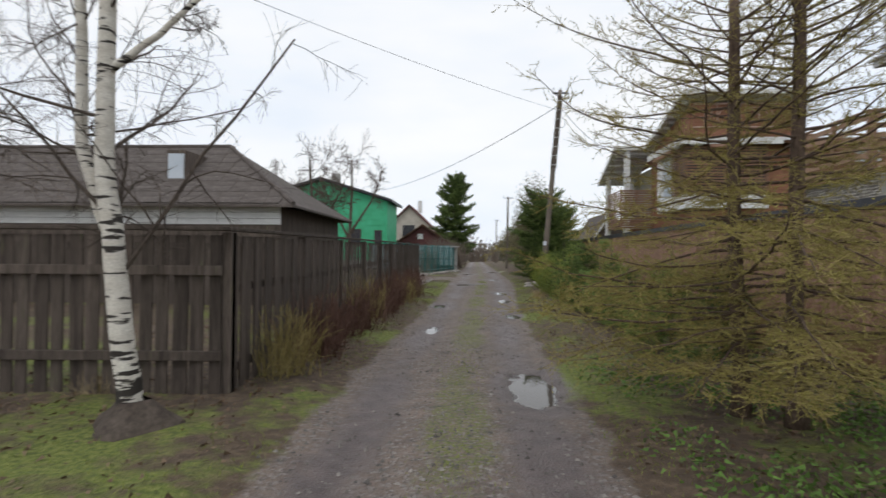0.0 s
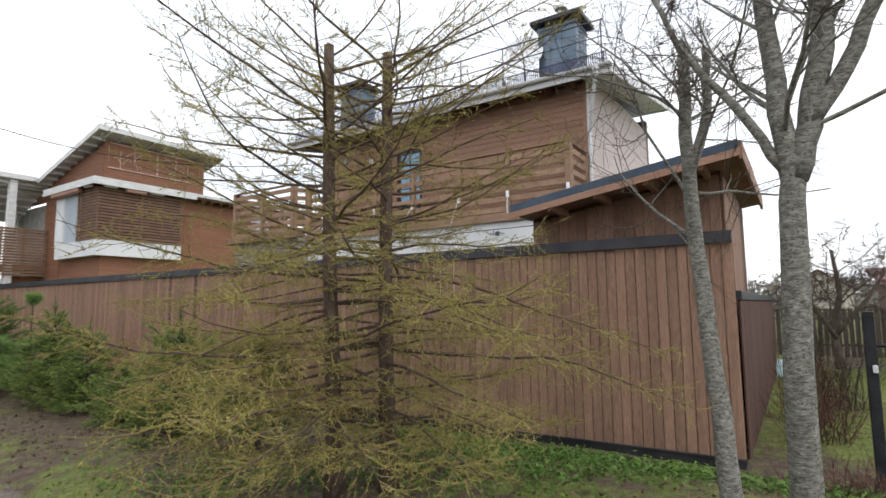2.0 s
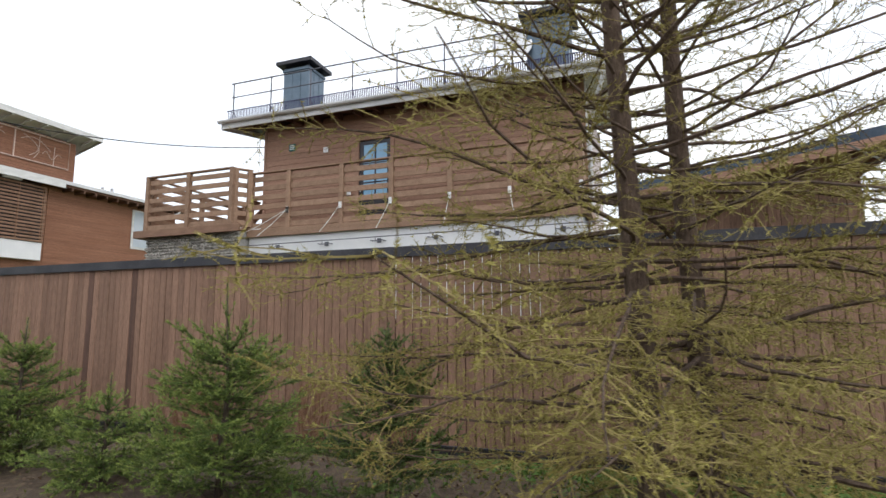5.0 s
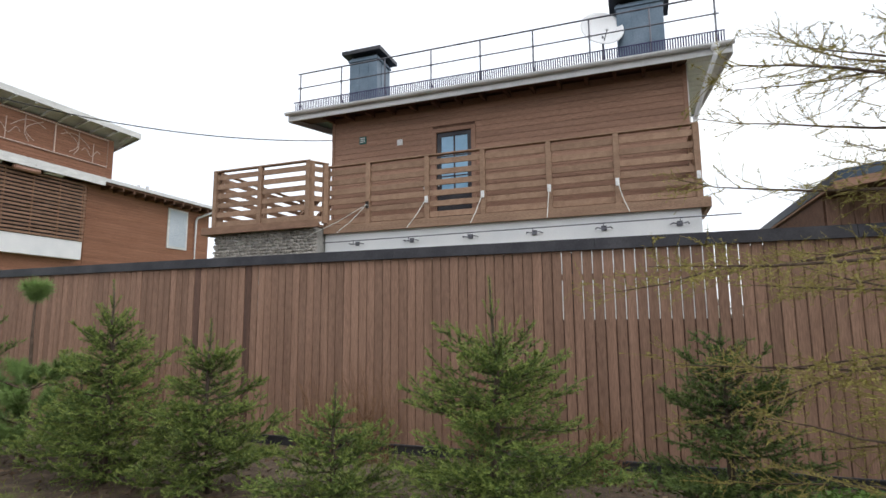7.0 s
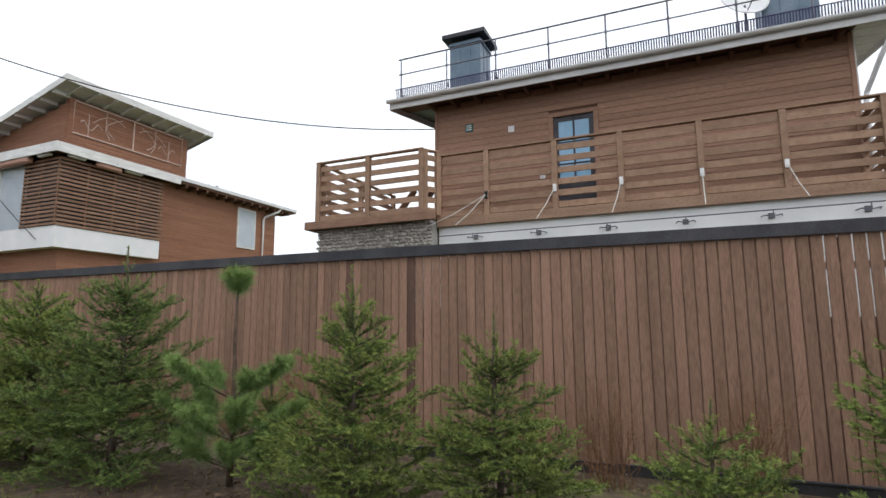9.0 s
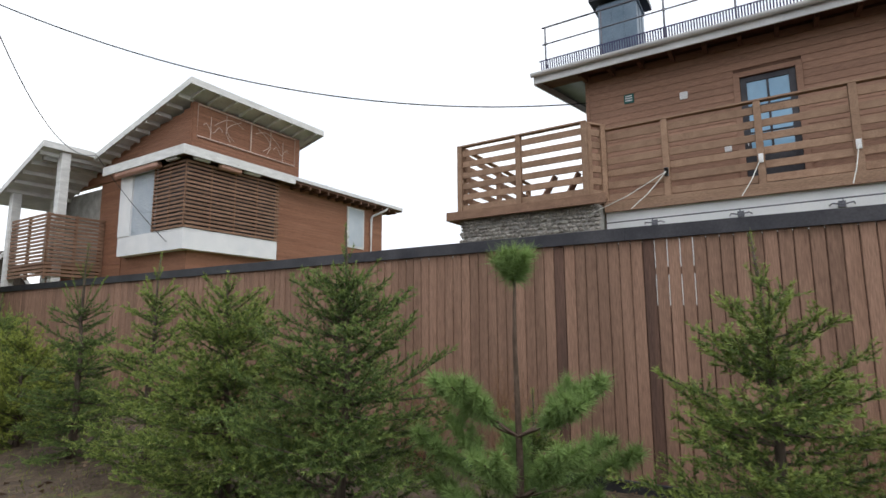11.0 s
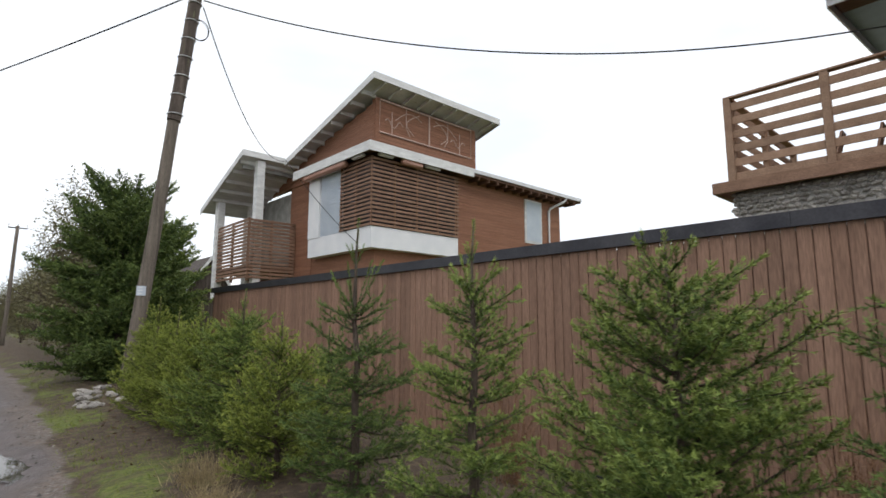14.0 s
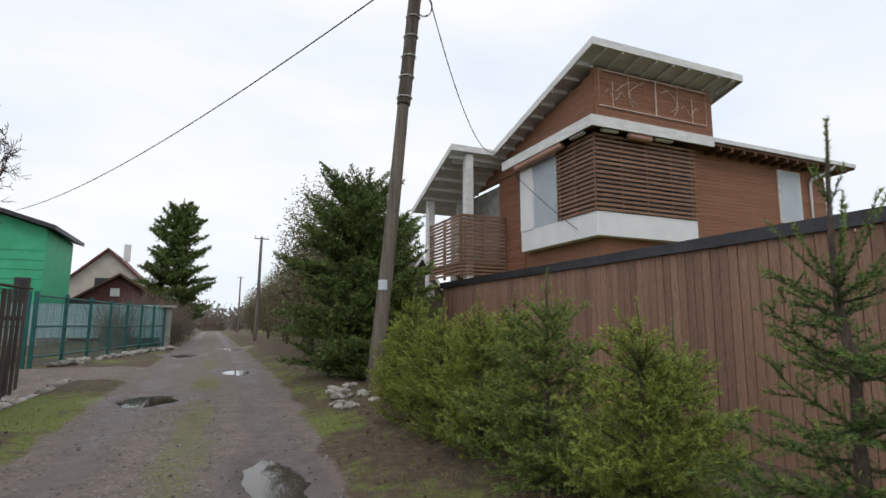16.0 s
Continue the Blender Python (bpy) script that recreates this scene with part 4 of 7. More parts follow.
for k in range(13):
    g = Geo()
    g.cbox((4.9 + k * 0.55, -0.34, 7.08), (4.98 + k * 0.55, 0.28, 7.22))
    part("rafter", g, SOFFIT, h2)
for a, b, m, lab in (((0.1, -0.28, 7.08), (0.75, -0.10, 7.19), GUTTER, "white lamp box"), ((1.1, -0.32, 6.98), (2.05, -0.10, 7.18), AWNING, "pinkish rolled awning"), ((2.2, -0.28, 7.08), (2.95, -0.10, 7.19), GUTTER, "white lamp box"), ((-0.30, 0.2, 7.08), (-0.10, 0.9, 7.19), GUTTER, "white lamp box"), ((-0.34, 1.3, 6.96), (-0.10, 4.2, 7.18), AWNING, "pinkish rolled awning")):
    g = Geo()
    g.cbox(a, b, 0.05)
    part("awning" if m is AWNING else "lamp_box", g, m, h2, lab)
# window and downpipe on the front wall
win = part("window", (lambda q: (q.cbox((8.46, 0.22, 5.02), (9.68, 0.28, 7.0)), q)[-1])(Geo()), WHITEPAINT, h2, "white window with closed pale blind")
g = Geo()
for k in range(36):
    g.cbox((8.55, 0.20, 5.12 + k * 0.05), (9.59, 0.218, 5.165 + k * 0.05), 0.006)
tagged(part("blind", g, SHUTTER, win), kind="stuff")
g = Geo()
g.tube([(10.9, -0.3, 7.3), (10.8, -0.25, 7.15), (10.25, 0.15, 6.8), (10.2, 0.2, 6.65), (10.2, 0.2, 3.0)], 0.06, 8)
part("downpipe", g, GUTTER, h2)
g = Geo()
g.tube([(7.5, 1.2, 7.46), (7.5, 1.2, 8.0)], 0.06, 8)
g.tube([(8.0, 1.2, 7.46), (8.0, 1.2, 8.05)], 0.07, 8)
part("vent_pipe", g, GUTTER, h2)


def r2(y):
    return 9.78 - 0.262 * (y + 0.45)


def rp(y):
    return 8.20 - 0.385 * (y - 5.81)


def slab(g, x0, x1, y0, y1, t0, t1, f=r2):
    g.hexa([(x0, y0, f(y0) + t0), (x1, y0, f(y0) + t0), (x1, y1, f(y1) + t0), (x0, y1, f(y1) + t0), (x0, y0, f(y0) + t1), (x1, y0, f(y0) + t1), (x1, y1, f(y1) + t1), (x0, y1, f(y1) + t1)])


g = Geo()
slab(g, -0.3, 6.0, -0.45, 7.9, -0.03, 0.06)
slab(g, -2.1, 0.3, 5.85, 10.3, -0.03, 0.06, rp)
part("raised_roof", g, CAPMETAL, h2, "raised single-slope roof")
g = Geo()
slab(g, -0.28, 5.98, -0.43, 7.88, -0.08, -0.034)
slab(g, -2.08, 0.3, 5.87, 10.28, -0.08, -0.034, rp)
part("roof_lining", g, WHITEPAINT, h2)
g = Geo()
slab(g, -0.34, -0.305, -0.49, 5.85, -0.16, 0.08)
slab(g, -2.14, -2.105, 5.81, 10.3, -0.16, 0.08, rp)
slab(g, -0.305, 6.04, -0.49, -0.455, -0.16, 0.08)
slab(g, 6.005, 6.04, -0.455, 7.9, -0.16, 0.08)
slab(g, -2.105, -0.345, 5.81, 5.845, -0.16, 0.08, rp)
part("roof_edge", g, WHITEPAINT, h2, "white roof edge boards")
for k in range(9):
    g = Geo()
    x = 0.15 + k * 0.68
    slab(g, x, x + 0.07, -0.44, 0.3, -0.20, -0.084)
    part("rafter", g, WHITEPAINT, h2)
for k in range(9):
    g = Geo()
    y = 0.3 + k * 0.68
    slab(g, -0.27, 0.3, y, y + 0.08, -0.22, -0.084)
    part("purlin", g, WHITEPAINT, h2)
for k in range(5):
    g = Geo()
    y = 6.2 + k * 0.7
    slab(g, -2.06, 0.3, y, y + 0.08, -0.22, -0.084, rp)
    part("purlin", g, WHITEPAINT, h2)
# light-rope figures in a frame below the roof
lr = part("light_rope_frame", (lambda q: (q.tube([(0.46, 0.25, 8.13), (5.05, 0.25, 8.13), (5.05, 0.25, 9.32), (0.46, 0.25, 9.32), (0.46, 0.25, 8.13)], 0.03, 5), q.tube([(2.78, 0.25, 8.13), (2.78, 0.25, 9.32)], 0.03, 5), q)[-1])(Geo()), LIGHTROPE, h2, "pinkish light rope in a frame")
for cx in (1.55, 3.85):
    g = Geo()
    sg = 1 if cx < 2 else -1
    t = np.linspace(0, 1, 24)
    flat = np.full(24, 0.25)
    # sail-like bows, two masts and a wave between them
    g.tube(np.column_stack([cx + sg * (0.75 - 0.62 * np.sin(t * np.pi * 0.85)), flat, 9.2 - 0.85 * t]), 0.015, 4)
    g.tube(np.column_stack([cx + sg * (0.85 - 1.25 * t), flat, 8.97 + 0.28 * np.sin(t * np.pi) - 0.25 * t]), 0.015, 4)
    g.tube([(cx + sg * 0.1, 0.25, 9.3), (cx + sg * 0.1, 0.25, 8.55), (cx + sg * 0.28, 0.25, 8.27)], 0.018, 4)
    g.tube([(cx - sg * 0.55, 0.25, 9.0), (cx - sg * 0.55, 0.25, 8.16)], 0.018, 4)
    g.tube(np.column_stack([cx - sg * (0.05 + 0.8 * t), flat, 8.55 + 0.14 * np.sin(t * 9)]), 0.014, 4)
    part("light_rope", g, LIGHTROPE, lr)
# porch with white columns and slatted balcony
for x, y in ((-1.28, 6.1), (-1.65, 9.2), (-0.2, 9.2)):
    g = Geo()
    g.cbox((x - 0.16, y - 0.16, 2.5), (x + 0.16, y + 0.16, rp(y) - 0.08), 0.01)
    part("column", g, WHITEPAINT, h2, "white square porch column")
g = Geo()
g.cbox((-1.9, 6.3, 7.65), (0.3, 6.45, 7.82))
g.box((0.35, 6.5, 3.2), (0.5, 11.5, 7.0))
part("porch_beam", g, CONCRETE, h2)
g = Geo()
g.box((-1.69, 5.95, 3.55), (0.3, 9.6, 3.75))
bal = part("balcony", g, SLAT, h2, "dark slatted balcony")
for k in range(17):
    z = 3.25 + k * 0.142
    piece("slat", (2.0, 0.03, 0.095), SLAT, h2, pose(-0.7, 5.9, z))
    piece("slat", (0.03, 3.6, 0.095), SLAT, h2, pose(-1.72, 7.7, z))
for x, y in ((-1.7, 5.93), (-0.75, 5.93), (0.2, 5.93), (-1.7, 7.5), (-1.7, 9.4)):
    piece("balcony_post", (0.09, 0.09, 2.5), SLAT, h2, pose(x + 0.04, y + 0.04, 4.35))

# low outbuilding beyond the second house
ob_ = thing("outbuilding", "low grey-roofed outbuilding with white barge boards behind the fence", "shed", (10.5, 42.0, 0))
g = Geo()
g.prism([(-1.3, 0), (1.3, 0), (1.3, 2.9), (0, 4.8), (-1.3, 2.9)], 1, 0.2, 8.0)
part("wall", g, OLDWOOD, ob_)
for sx in (-1, 1):
    g = Geo()
    g.hexa([(sx * 1.5, 0, 2.62), (0, 0, 4.82), (0, 8.2, 4.82), (sx * 1.5, 8.2, 2.62), (sx * 1.5, 0, 2.74), (0, 0, 4.94), (0, 8.2, 4.94), (sx * 1.5, 8.2, 2.74)])
    part("roof_slope", g, SLATE, ob_)
    g = Geo()
    g.hexa([(sx * 1.54, -0.04, 2.5), (0, -0.04, 4.76), (0, -0.003, 4.76), (sx * 1.54, -0.003, 2.5), (sx * 1.54, -0.04, 2.76), (0, -0.04, 5.0), (0, -0.003, 5.0), (sx * 1.54, -0.003, 2.76)])
    part("barge_board", g, WHITEPAINT, ob_, "white barge board")

# ---------------------------------------------------------------- plants
BARK = mat("grey_brown_bark", (0.06, 0.045, 0.036), (0.13, 0.10, 0.08), 6, 0.95, 0.8, 30, (3, 3, 0.8), depth=0.01, c3=(0.17, 0.17, 0.14), spot=0.66)
LARCHBARK = mat("larch_bark", (0.075, 0.05, 0.037), (0.14, 0.10, 0.075), 7, 0.95, 0.9, 26, (3, 3, 1.2), depth=0.012, c3=(0.16, 0.15, 0.06), spot=0.68)
LICHENBARK = mat("lichen_grey_bark", (0.10, 0.095, 0.082), (0.27, 0.265, 0.232), 19, 0.95, 0.7, 44, (1, 1, 2.6), depth=0.008, c3=(0.065, 0.057, 0.044), spot=0.57)
TWIGBARK = mat("dark_twig", (0.055, 0.042, 0.034), (0.10, 0.08, 0.065), 5, 0.9, 0, 30)
LARCHTWIG = mat("straw_olive_twig", (0.21, 0.165, 0.06), (0.32, 0.26, 0.105), 3, 0.9, 0, 30)
REDTWIG = mat("red_brown_twig", (0.085, 0.045, 0.036), (0.16, 0.09, 0.065), 3, 0.9, 0, 30)
STRAW = mat("dry_straw", (0.30, 0.23, 0.12), (0.42, 0.34, 0.20), 3, 0.9, 0, 30, vary=0.25, islands=True)
DRYWEED = mat("rusty_dry_weed", (0.17, 0.09, 0.05), (0.26, 0.15, 0.085), 3, 0.9, 0, 30, vary=0.2, islands=True)


def leaf_mat(name, dark, light, tip=None, vary=0.3):
    """Leaf or needle colour: varied from piece to piece, paler on this year's growth."""
    m = bpy.data.materials.new(name)
    m.use_nodes = True
    nt = m.node_tree
    p = nt.nodes["Principled BSDF"]
    p.inputs["Roughness"].default_value = 0.6
    p.inputs["Specular IOR Level"].default_value = 0.25
    rnd = nt.nodes.new("ShaderNodeNewGeometry").outputs["Random Per Island"]
    r = nt.nodes.new("ShaderNodeValToRGB")
    r.color_ramp.elements[0].color, r.color_ramp.elements[1].color = (*dark, 1), (*light, 1)
    nt.links.new(rnd, r.inputs["Fac"])
    col = r.outputs["Color"]
    if tip:
        a = nt.nodes.new("ShaderNodeAttribute")
        a.attribute_name = "tip"
        x = nt.nodes.new("ShaderNodeMix")
        x.data_type = "RGBA"
        nt.links.new(a.outputs["Fac"], x.inputs[0])
        nt.links.new(col, x.inputs[6])
        x.inputs[7].default_value = (*tip, 1)
        col = x.outputs[2]
    h = nt.nodes.new("ShaderNodeHueSaturation")
    o = nt.nodes.new("ShaderNodeObjectInfo")
    v = nt.nodes.new("ShaderNodeMapRange")
    v.inputs["To Min"].default_value, v.inputs["To Max"].default_value = 1 - vary / 2, 1 + vary / 2
    nt.links.new(o.outputs["Random"], v.inputs["Value"])
    nt.links.new(v.outputs["Result"], h.inputs["Value"])
    nt.links.new(col, h.inputs["Color"])
    nt.links.new(h.outputs["Color"], p.inputs["Base Color"])
    return m


SPRUCE = leaf_mat("spruce_needles", (0.028, 0.056, 0.015), (0.108, 0.172, 0.044), (0.29, 0.36, 0.088))
SPRUCE_Y = leaf_mat("yellowish_spruce_needles", (0.038, 0.062, 0.012), (0.138, 0.188, 0.038), (0.36, 0.41, 0.08))
SPRUCE_D = leaf_mat("dark_spruce_needles", (0.021, 0.043, 0.014), (0.072, 0.124, 0.036), (0.19, 0.255, 0.068))
PINE = leaf_mat("pine_needles", (0.085, 0.15, 0.045), (0.17, 0.265, 0.085), (0.25, 0.36, 0.11))
LARCHBUD = leaf_mat("larch_buds", (0.205, 0.182, 0.045), (0.355, 0.315, 0.085))
GRASS = leaf_mat("grass_blades", (0.10, 0.14, 0.02), (0.24, 0.27, 0.055))
WEED = leaf_mat("green_weed_leaves", (0.06, 0.115, 0.022), (0.13, 0.23, 0.045))
DEADLEAF = leaf_mat("dead_leaves", (0.07, 0.042, 0.026), (0.21, 0.145, 0.092))


class Sticks:
    """Many thin tapered sticks, gathered as segments and built at once."""

    def __init__(self):
        self.p, self.q, self.a, self.b = [], [], [], []

    def line(self, pts, r0, r1):
        pts = np.asarray(pts)
        n = len(pts) - 1
        r = np.linspace(r0, r1, n + 1)
        self.p.append(pts[:-1])
        self.q.append(pts[1:])
        self.a.append(r[:-1])
        self.b.append(r[1:])

    def geo(self, sides=3):
        g = Geo()
        p, q = np.concatenate(self.p), np.concatenate(self.q)
        a, b = np.concatenate(self.a), np.concatenate(self.b)
        d = q - p
        d /= np.linalg.norm(d, axis=1)[:, None] + 1e-9
        ref = np.where(np.abs(d[:, 2:3]) < 0.9, np.array([[0, 0, 1.0]]), np.array([[1.0, 0, 0]]))
        u = np.cross(d, ref)
        u /= np.linalg.norm(u, axis=1)[:, None] + 1e-9
        w = np.cross(d, u)
        ang = np.arange(sides) / sides * 2 * np.pi
        off = u[:, None, :] * np.cos(ang)[None, :, None] + w[:, None, :] * np.sin(ang)[None, :, None]
        low = p[:, None, :] + off * a[:, None, None]
        high = q[:, None, :] + off * b[:, None, None]
        v = np.concatenate([low, high], 1).reshape(-1, 3)
        base = (np.arange(len(p)) * 2 * sides)[:, None, None]
        k = np.arange(sides)
        f = np.stack([k, (k + 1) % sides, sides + (k + 1) % sides, sides + k], -1)[None]
        g.add(v, (base + f).reshape(-1, 4))
        return g


def unit(v):
    v = np.asarray(v, float)
    return v / (np.linalg.norm(v, axis=-1, keepdims=True) + 1e-9)


def grow(r, p, d, length, n, wander, pull):
    """A wandering line: pull bends it up (+) or down (-)."""
    pts = [np.array(p, float)]
    d = unit(d)
    for _ in range(n):
        d = unit(d + r.normal(0, wander, 3) + np.array([0, 0, pull]))
        pts.append(pts[-1] + d * length / n)
    return np.array(pts)


def blades(name, base, way, length, width, material, parent=None, tip=None, droop=0.0, r=None, label=""):
    """One triangle for each needle or leaf: base points, directions, lengths."""
    n = len(base)
    r = r or np.random.default_rng(1)
    side = unit(np.cross(way, r.normal(0, 1, (n, 3))))
    w = np.broadcast_to(np.asarray(width, float), (n,))[:, None] / 2
    ln = np.broadcast_to(np.asarray(length, float), (n,))[:, None]
    v = np.stack([base - side * w, base + side * w, base + way * ln + np.array([0, 0, -1.0]) * droop * ln], 1).reshape(-1, 3)
    g = Geo()
    g.add(v, np.arange(3 * n).reshape(-1, 3))
    me = g.mesh(name)
    if tip is not None:
        me.attributes.new("tip", "FLOAT", "POINT").data.foreach_set("value", np.repeat(np.clip(tip, 0, 1), 3).astype(np.float32))
    return part(name, me, material, parent, label)


def along(pts, per_m, r):
    """Random points on a polyline with their directions."""
    pts = np.asarray(pts)
    seg = np.diff(pts, axis=0)
    ln = np.linalg.norm(seg, axis=1)
    n = max(1, int(ln.sum() * per_m))
    t = r.random(n) * ln.sum()
    c = np.concatenate([[0], np.cumsum(ln)])
    i = np.clip(np.searchsorted(c, t) - 1, 0, len(seg) - 1)
    f = ((t - c[i]) / ln[i])[:, None]
    return pts[i] + seg[i] * f, unit(seg[i]), t / ln.sum()


def spruce(name, at, h, w, seed, needles, label, category="spruce", group="", dense=1.0, needle=0.026, thick=0.0060, lift=0.0, bare=0.03, power=0.78, step=0.125, leader=0.22, trunk_r=None):
    """A young spruce: whorls of limbs with combed side twigs, each covered in needles."""
    r = np.random.default_rng(seed)
    fine = 2.2 if needle < 0.03 else 1.0
    tree = thing(name, label, category, (*at, float(ground_z(*at)) - 0.03), group)
    tr = trunk_r or 0.012 + 0.013 * h
    n = 9
    tz = np.linspace(0, h, n)
    tx = np.cumsum(r.normal(0, 0.006 * h, n))
    ty = np.cumsum(r.normal(0, 0.006 * h, n))
    tx, ty = tx - tx[0], ty - ty[0]
    g = Geo()
    g.tube(np.column_stack([tx, ty, tz]), np.linspace(tr, 0.004, n), 8)
    part("trunk", g, BARK, tree, smooth=True)
    sticks = Sticks()
    B, Wd, L, T = [], [], [], []

    def cover(pts, per, young):
        b, d, f = along(pts, per * dense, r)
        out = unit(d * 0.85 + unit(r.normal(0, 1, b.shape)) * 0.85 + np.array([0, 0, 0.14]))
        B.append(b)
        Wd.append(out)
        L.append(needle * r.uniform(0.7, 1.15, len(b)))
        T.append(np.clip(young * f ** 1.4 + r.normal(0, 0.08, len(b)), 0, 1))
    z = bare * h + 0.05
    while z < h - leader:
        f = z / h
        fc = min(0.97, z / (h - 0.8 * leader))
        reach = 1.18 * w * (1 - fc) ** (0.68 * power) * (0.74 + 0.26 * min(1, f / 0.15)) + 0.05
        count = int(r.integers(8, 11))
        a0 = r.random() * 6.28
        cx, cy = np.interp(z, tz, tx), np.interp(z, tz, ty)
        for k in range(count):
            a = a0 + k / count * 6.28 + r.normal(0, 0.18)
            ln = reach * r.uniform(0.7, 1.15)
            rise = -0.10 + lift + 0.9 * f * f + r.normal(0, 0.16)
            d = (math.cos(a), math.sin(a), rise)
            limb = grow(r, (cx, cy, z + r.normal(0, 0.055)), d, ln, 6, 0.06, 0.075)
            sticks.line(limb[::2], 0.004 + 0.006 * ln, 0.0015)
            cover(limb, 185 * fine, 1.0)
            m = int(ln / (0.045 if fine > 1 else 0.042))
            for q in range(1, m):
                s = q / m
                p = np.array([np.interp(s, np.linspace(0, 1, 7), limb[:, c]) for c in range(3)])
                fwd = unit(limb[min(6, int(s * 6) + 1)] - limb[int(s * 6)])
                across = unit(np.cross(fwd, (0, 0, 1)))
                sg = 1 if q % 2 else -1
                tl = (0.06 + 0.50 * ln * (1 - s) * (0.35 + min(1, s * 2.5) * 0.65)) * r.uniform(0.6, 1.15)
                tw = grow(r, p, fwd * 0.75 + across * sg * 0.8 + np.array([0, 0, r.normal(0.12, 0.30)]), tl, 3, 0.07, 0.03)
                cover(tw, 152 * fine, 0.9)
                if tl > 0.10:
                    for e in (0.3, 0.6):
                        p2 = tw[0] * (1 - e) + tw[-1] * e
                        t2 = grow(r, p2, unit(tw[-1] - tw[0]) * 0.8 + across * r.choice([-1, 1]) * 0.6 + r.normal(0, 0.3, 3), tl * 0.5, 2, 0.05, 0)
                        cover(t2, 125 * fine, 0.85)
        z += step * r.uniform(0.75, 1.25) * (0.7 + 0.5 * (1 - f))
    top = np.column_stack([np.interp(np.linspace(h - leader * 1.2, h, 5), tz, tx), np.interp(np.linspace(h - leader * 1.2, h, 5), tz, ty), np.linspace(h - leader * 1.2, h, 5)])
    cover(top, 620 * fine * 0.6, 0.9)
    for k in range(7):
        a = k * 0.9 + r.random() * 0.4
        cover(grow(r, top[0] + np.array([0, 0, 0.02]), (math.cos(a), math.sin(a), 1.5 + r.normal(0, 0.3)), leader * r.uniform(0.5, 0.75), 3, 0.04, 0.05), 230 * fine, 1.0)
        if k % 2:
            cover(grow(r, top[2], (math.cos(a + .5), math.sin(a + .5), 2.0), leader * 0.3, 3, 0.05, 0.06), 200 * fine, 1.0)
    tagged(part("crown_wood", sticks.geo(3), BARK, tree, fix=False), kind="stuff")
    blades("foliage", np.concatenate(B), np.concatenate(Wd), np.concatenate(L), thick, needles, tree, np.concatenate(T), r=r)
    return tree


ROW = "young conifers along the fence"
G1 = "young green spruce beside the brown fence"
spruce("spruce_tree", (2.80, 6.33), 1.28, 0.55, 11, SPRUCE_D, "small dark green spruce with bare lower stem", group=ROW, bare=0.16, dense=0.9)
spruce("spruce_tree", (2.72, 7.67), 1.60, 0.80, 12, SPRUCE, "young spruce with long yellow-green leader shoot", group=ROW, leader=0.48)
spruce("spruce_tree", (2.70, 8.80), 0.88, 0.52, 13, SPRUCE, "low young spruce shorter than its neighbours", group=ROW, leader=0.26)
spruce("spruce_tree", (2.82, 9.96), 1.36, 0.62, 14, SPRUCE, G1, group=ROW, leader=0.36)
spruce("spruce_tree", (2.74, 10.98), 1.70, 0.66, 15, SPRUCE, G1, group=ROW, leader=0.42)
spruce("spruce_tree", (2.68, 13.32), 1.98, 0.80, 16, SPRUCE_D, "tall dark green young spruce with spiky top", group=ROW, dense=0.9, leader=0.42)
spruce("spruce_tree", (2.70, 14.45), 1.70, 0.78, 17, SPRUCE, G1, group=ROW)
spruce("spruce_tree", (2.86, 15.75), 1.98, 0.56, 18, SPRUCE, "slender young spruce with gaps between whorls", group=ROW, step=0.22, leader=0.45)
spruce("spruce_tree", (2.76, 16.88), 2.12, 0.60, 19, SPRUCE_D, "slender tall young spruce with long bare leader", group=ROW, step=0.22, leader=0.62)
for k, (x, y, h, w, m) in enumerate([(2.70, 17.95, 1.42, 0.74, SPRUCE_Y), (2.80, 19.05, 1.66, 0.78, SPRUCE), (2.75, 20.1, 1.55, 0.75, SPRUCE_Y), (2.75, 21.0, 1.50, 0.75, SPRUCE_Y), (2.75, 21.95, 1.66, 0.72, SPRUCE_Y), (3.0, 23.0, 1.45, 0.70, SPRUCE_Y), (3.5, 18.5, 1.3, 0.6, SPRUCE), (3.55, 12.4, 0.9, 0.5, SPRUCE), (3.4, 20.6, 1.6, 0.7, SPRUCE_Y)]):
    spruce("spruce_tree", (x, y), h, 0.84 * w, 30 + k, m, "bushy yellow-green young spruce by the fence" if m is SPRUCE_Y else G1, group=ROW, dense=0.9, lift=0.32 if m is SPRUCE_Y else 0.1, leader=0.36)

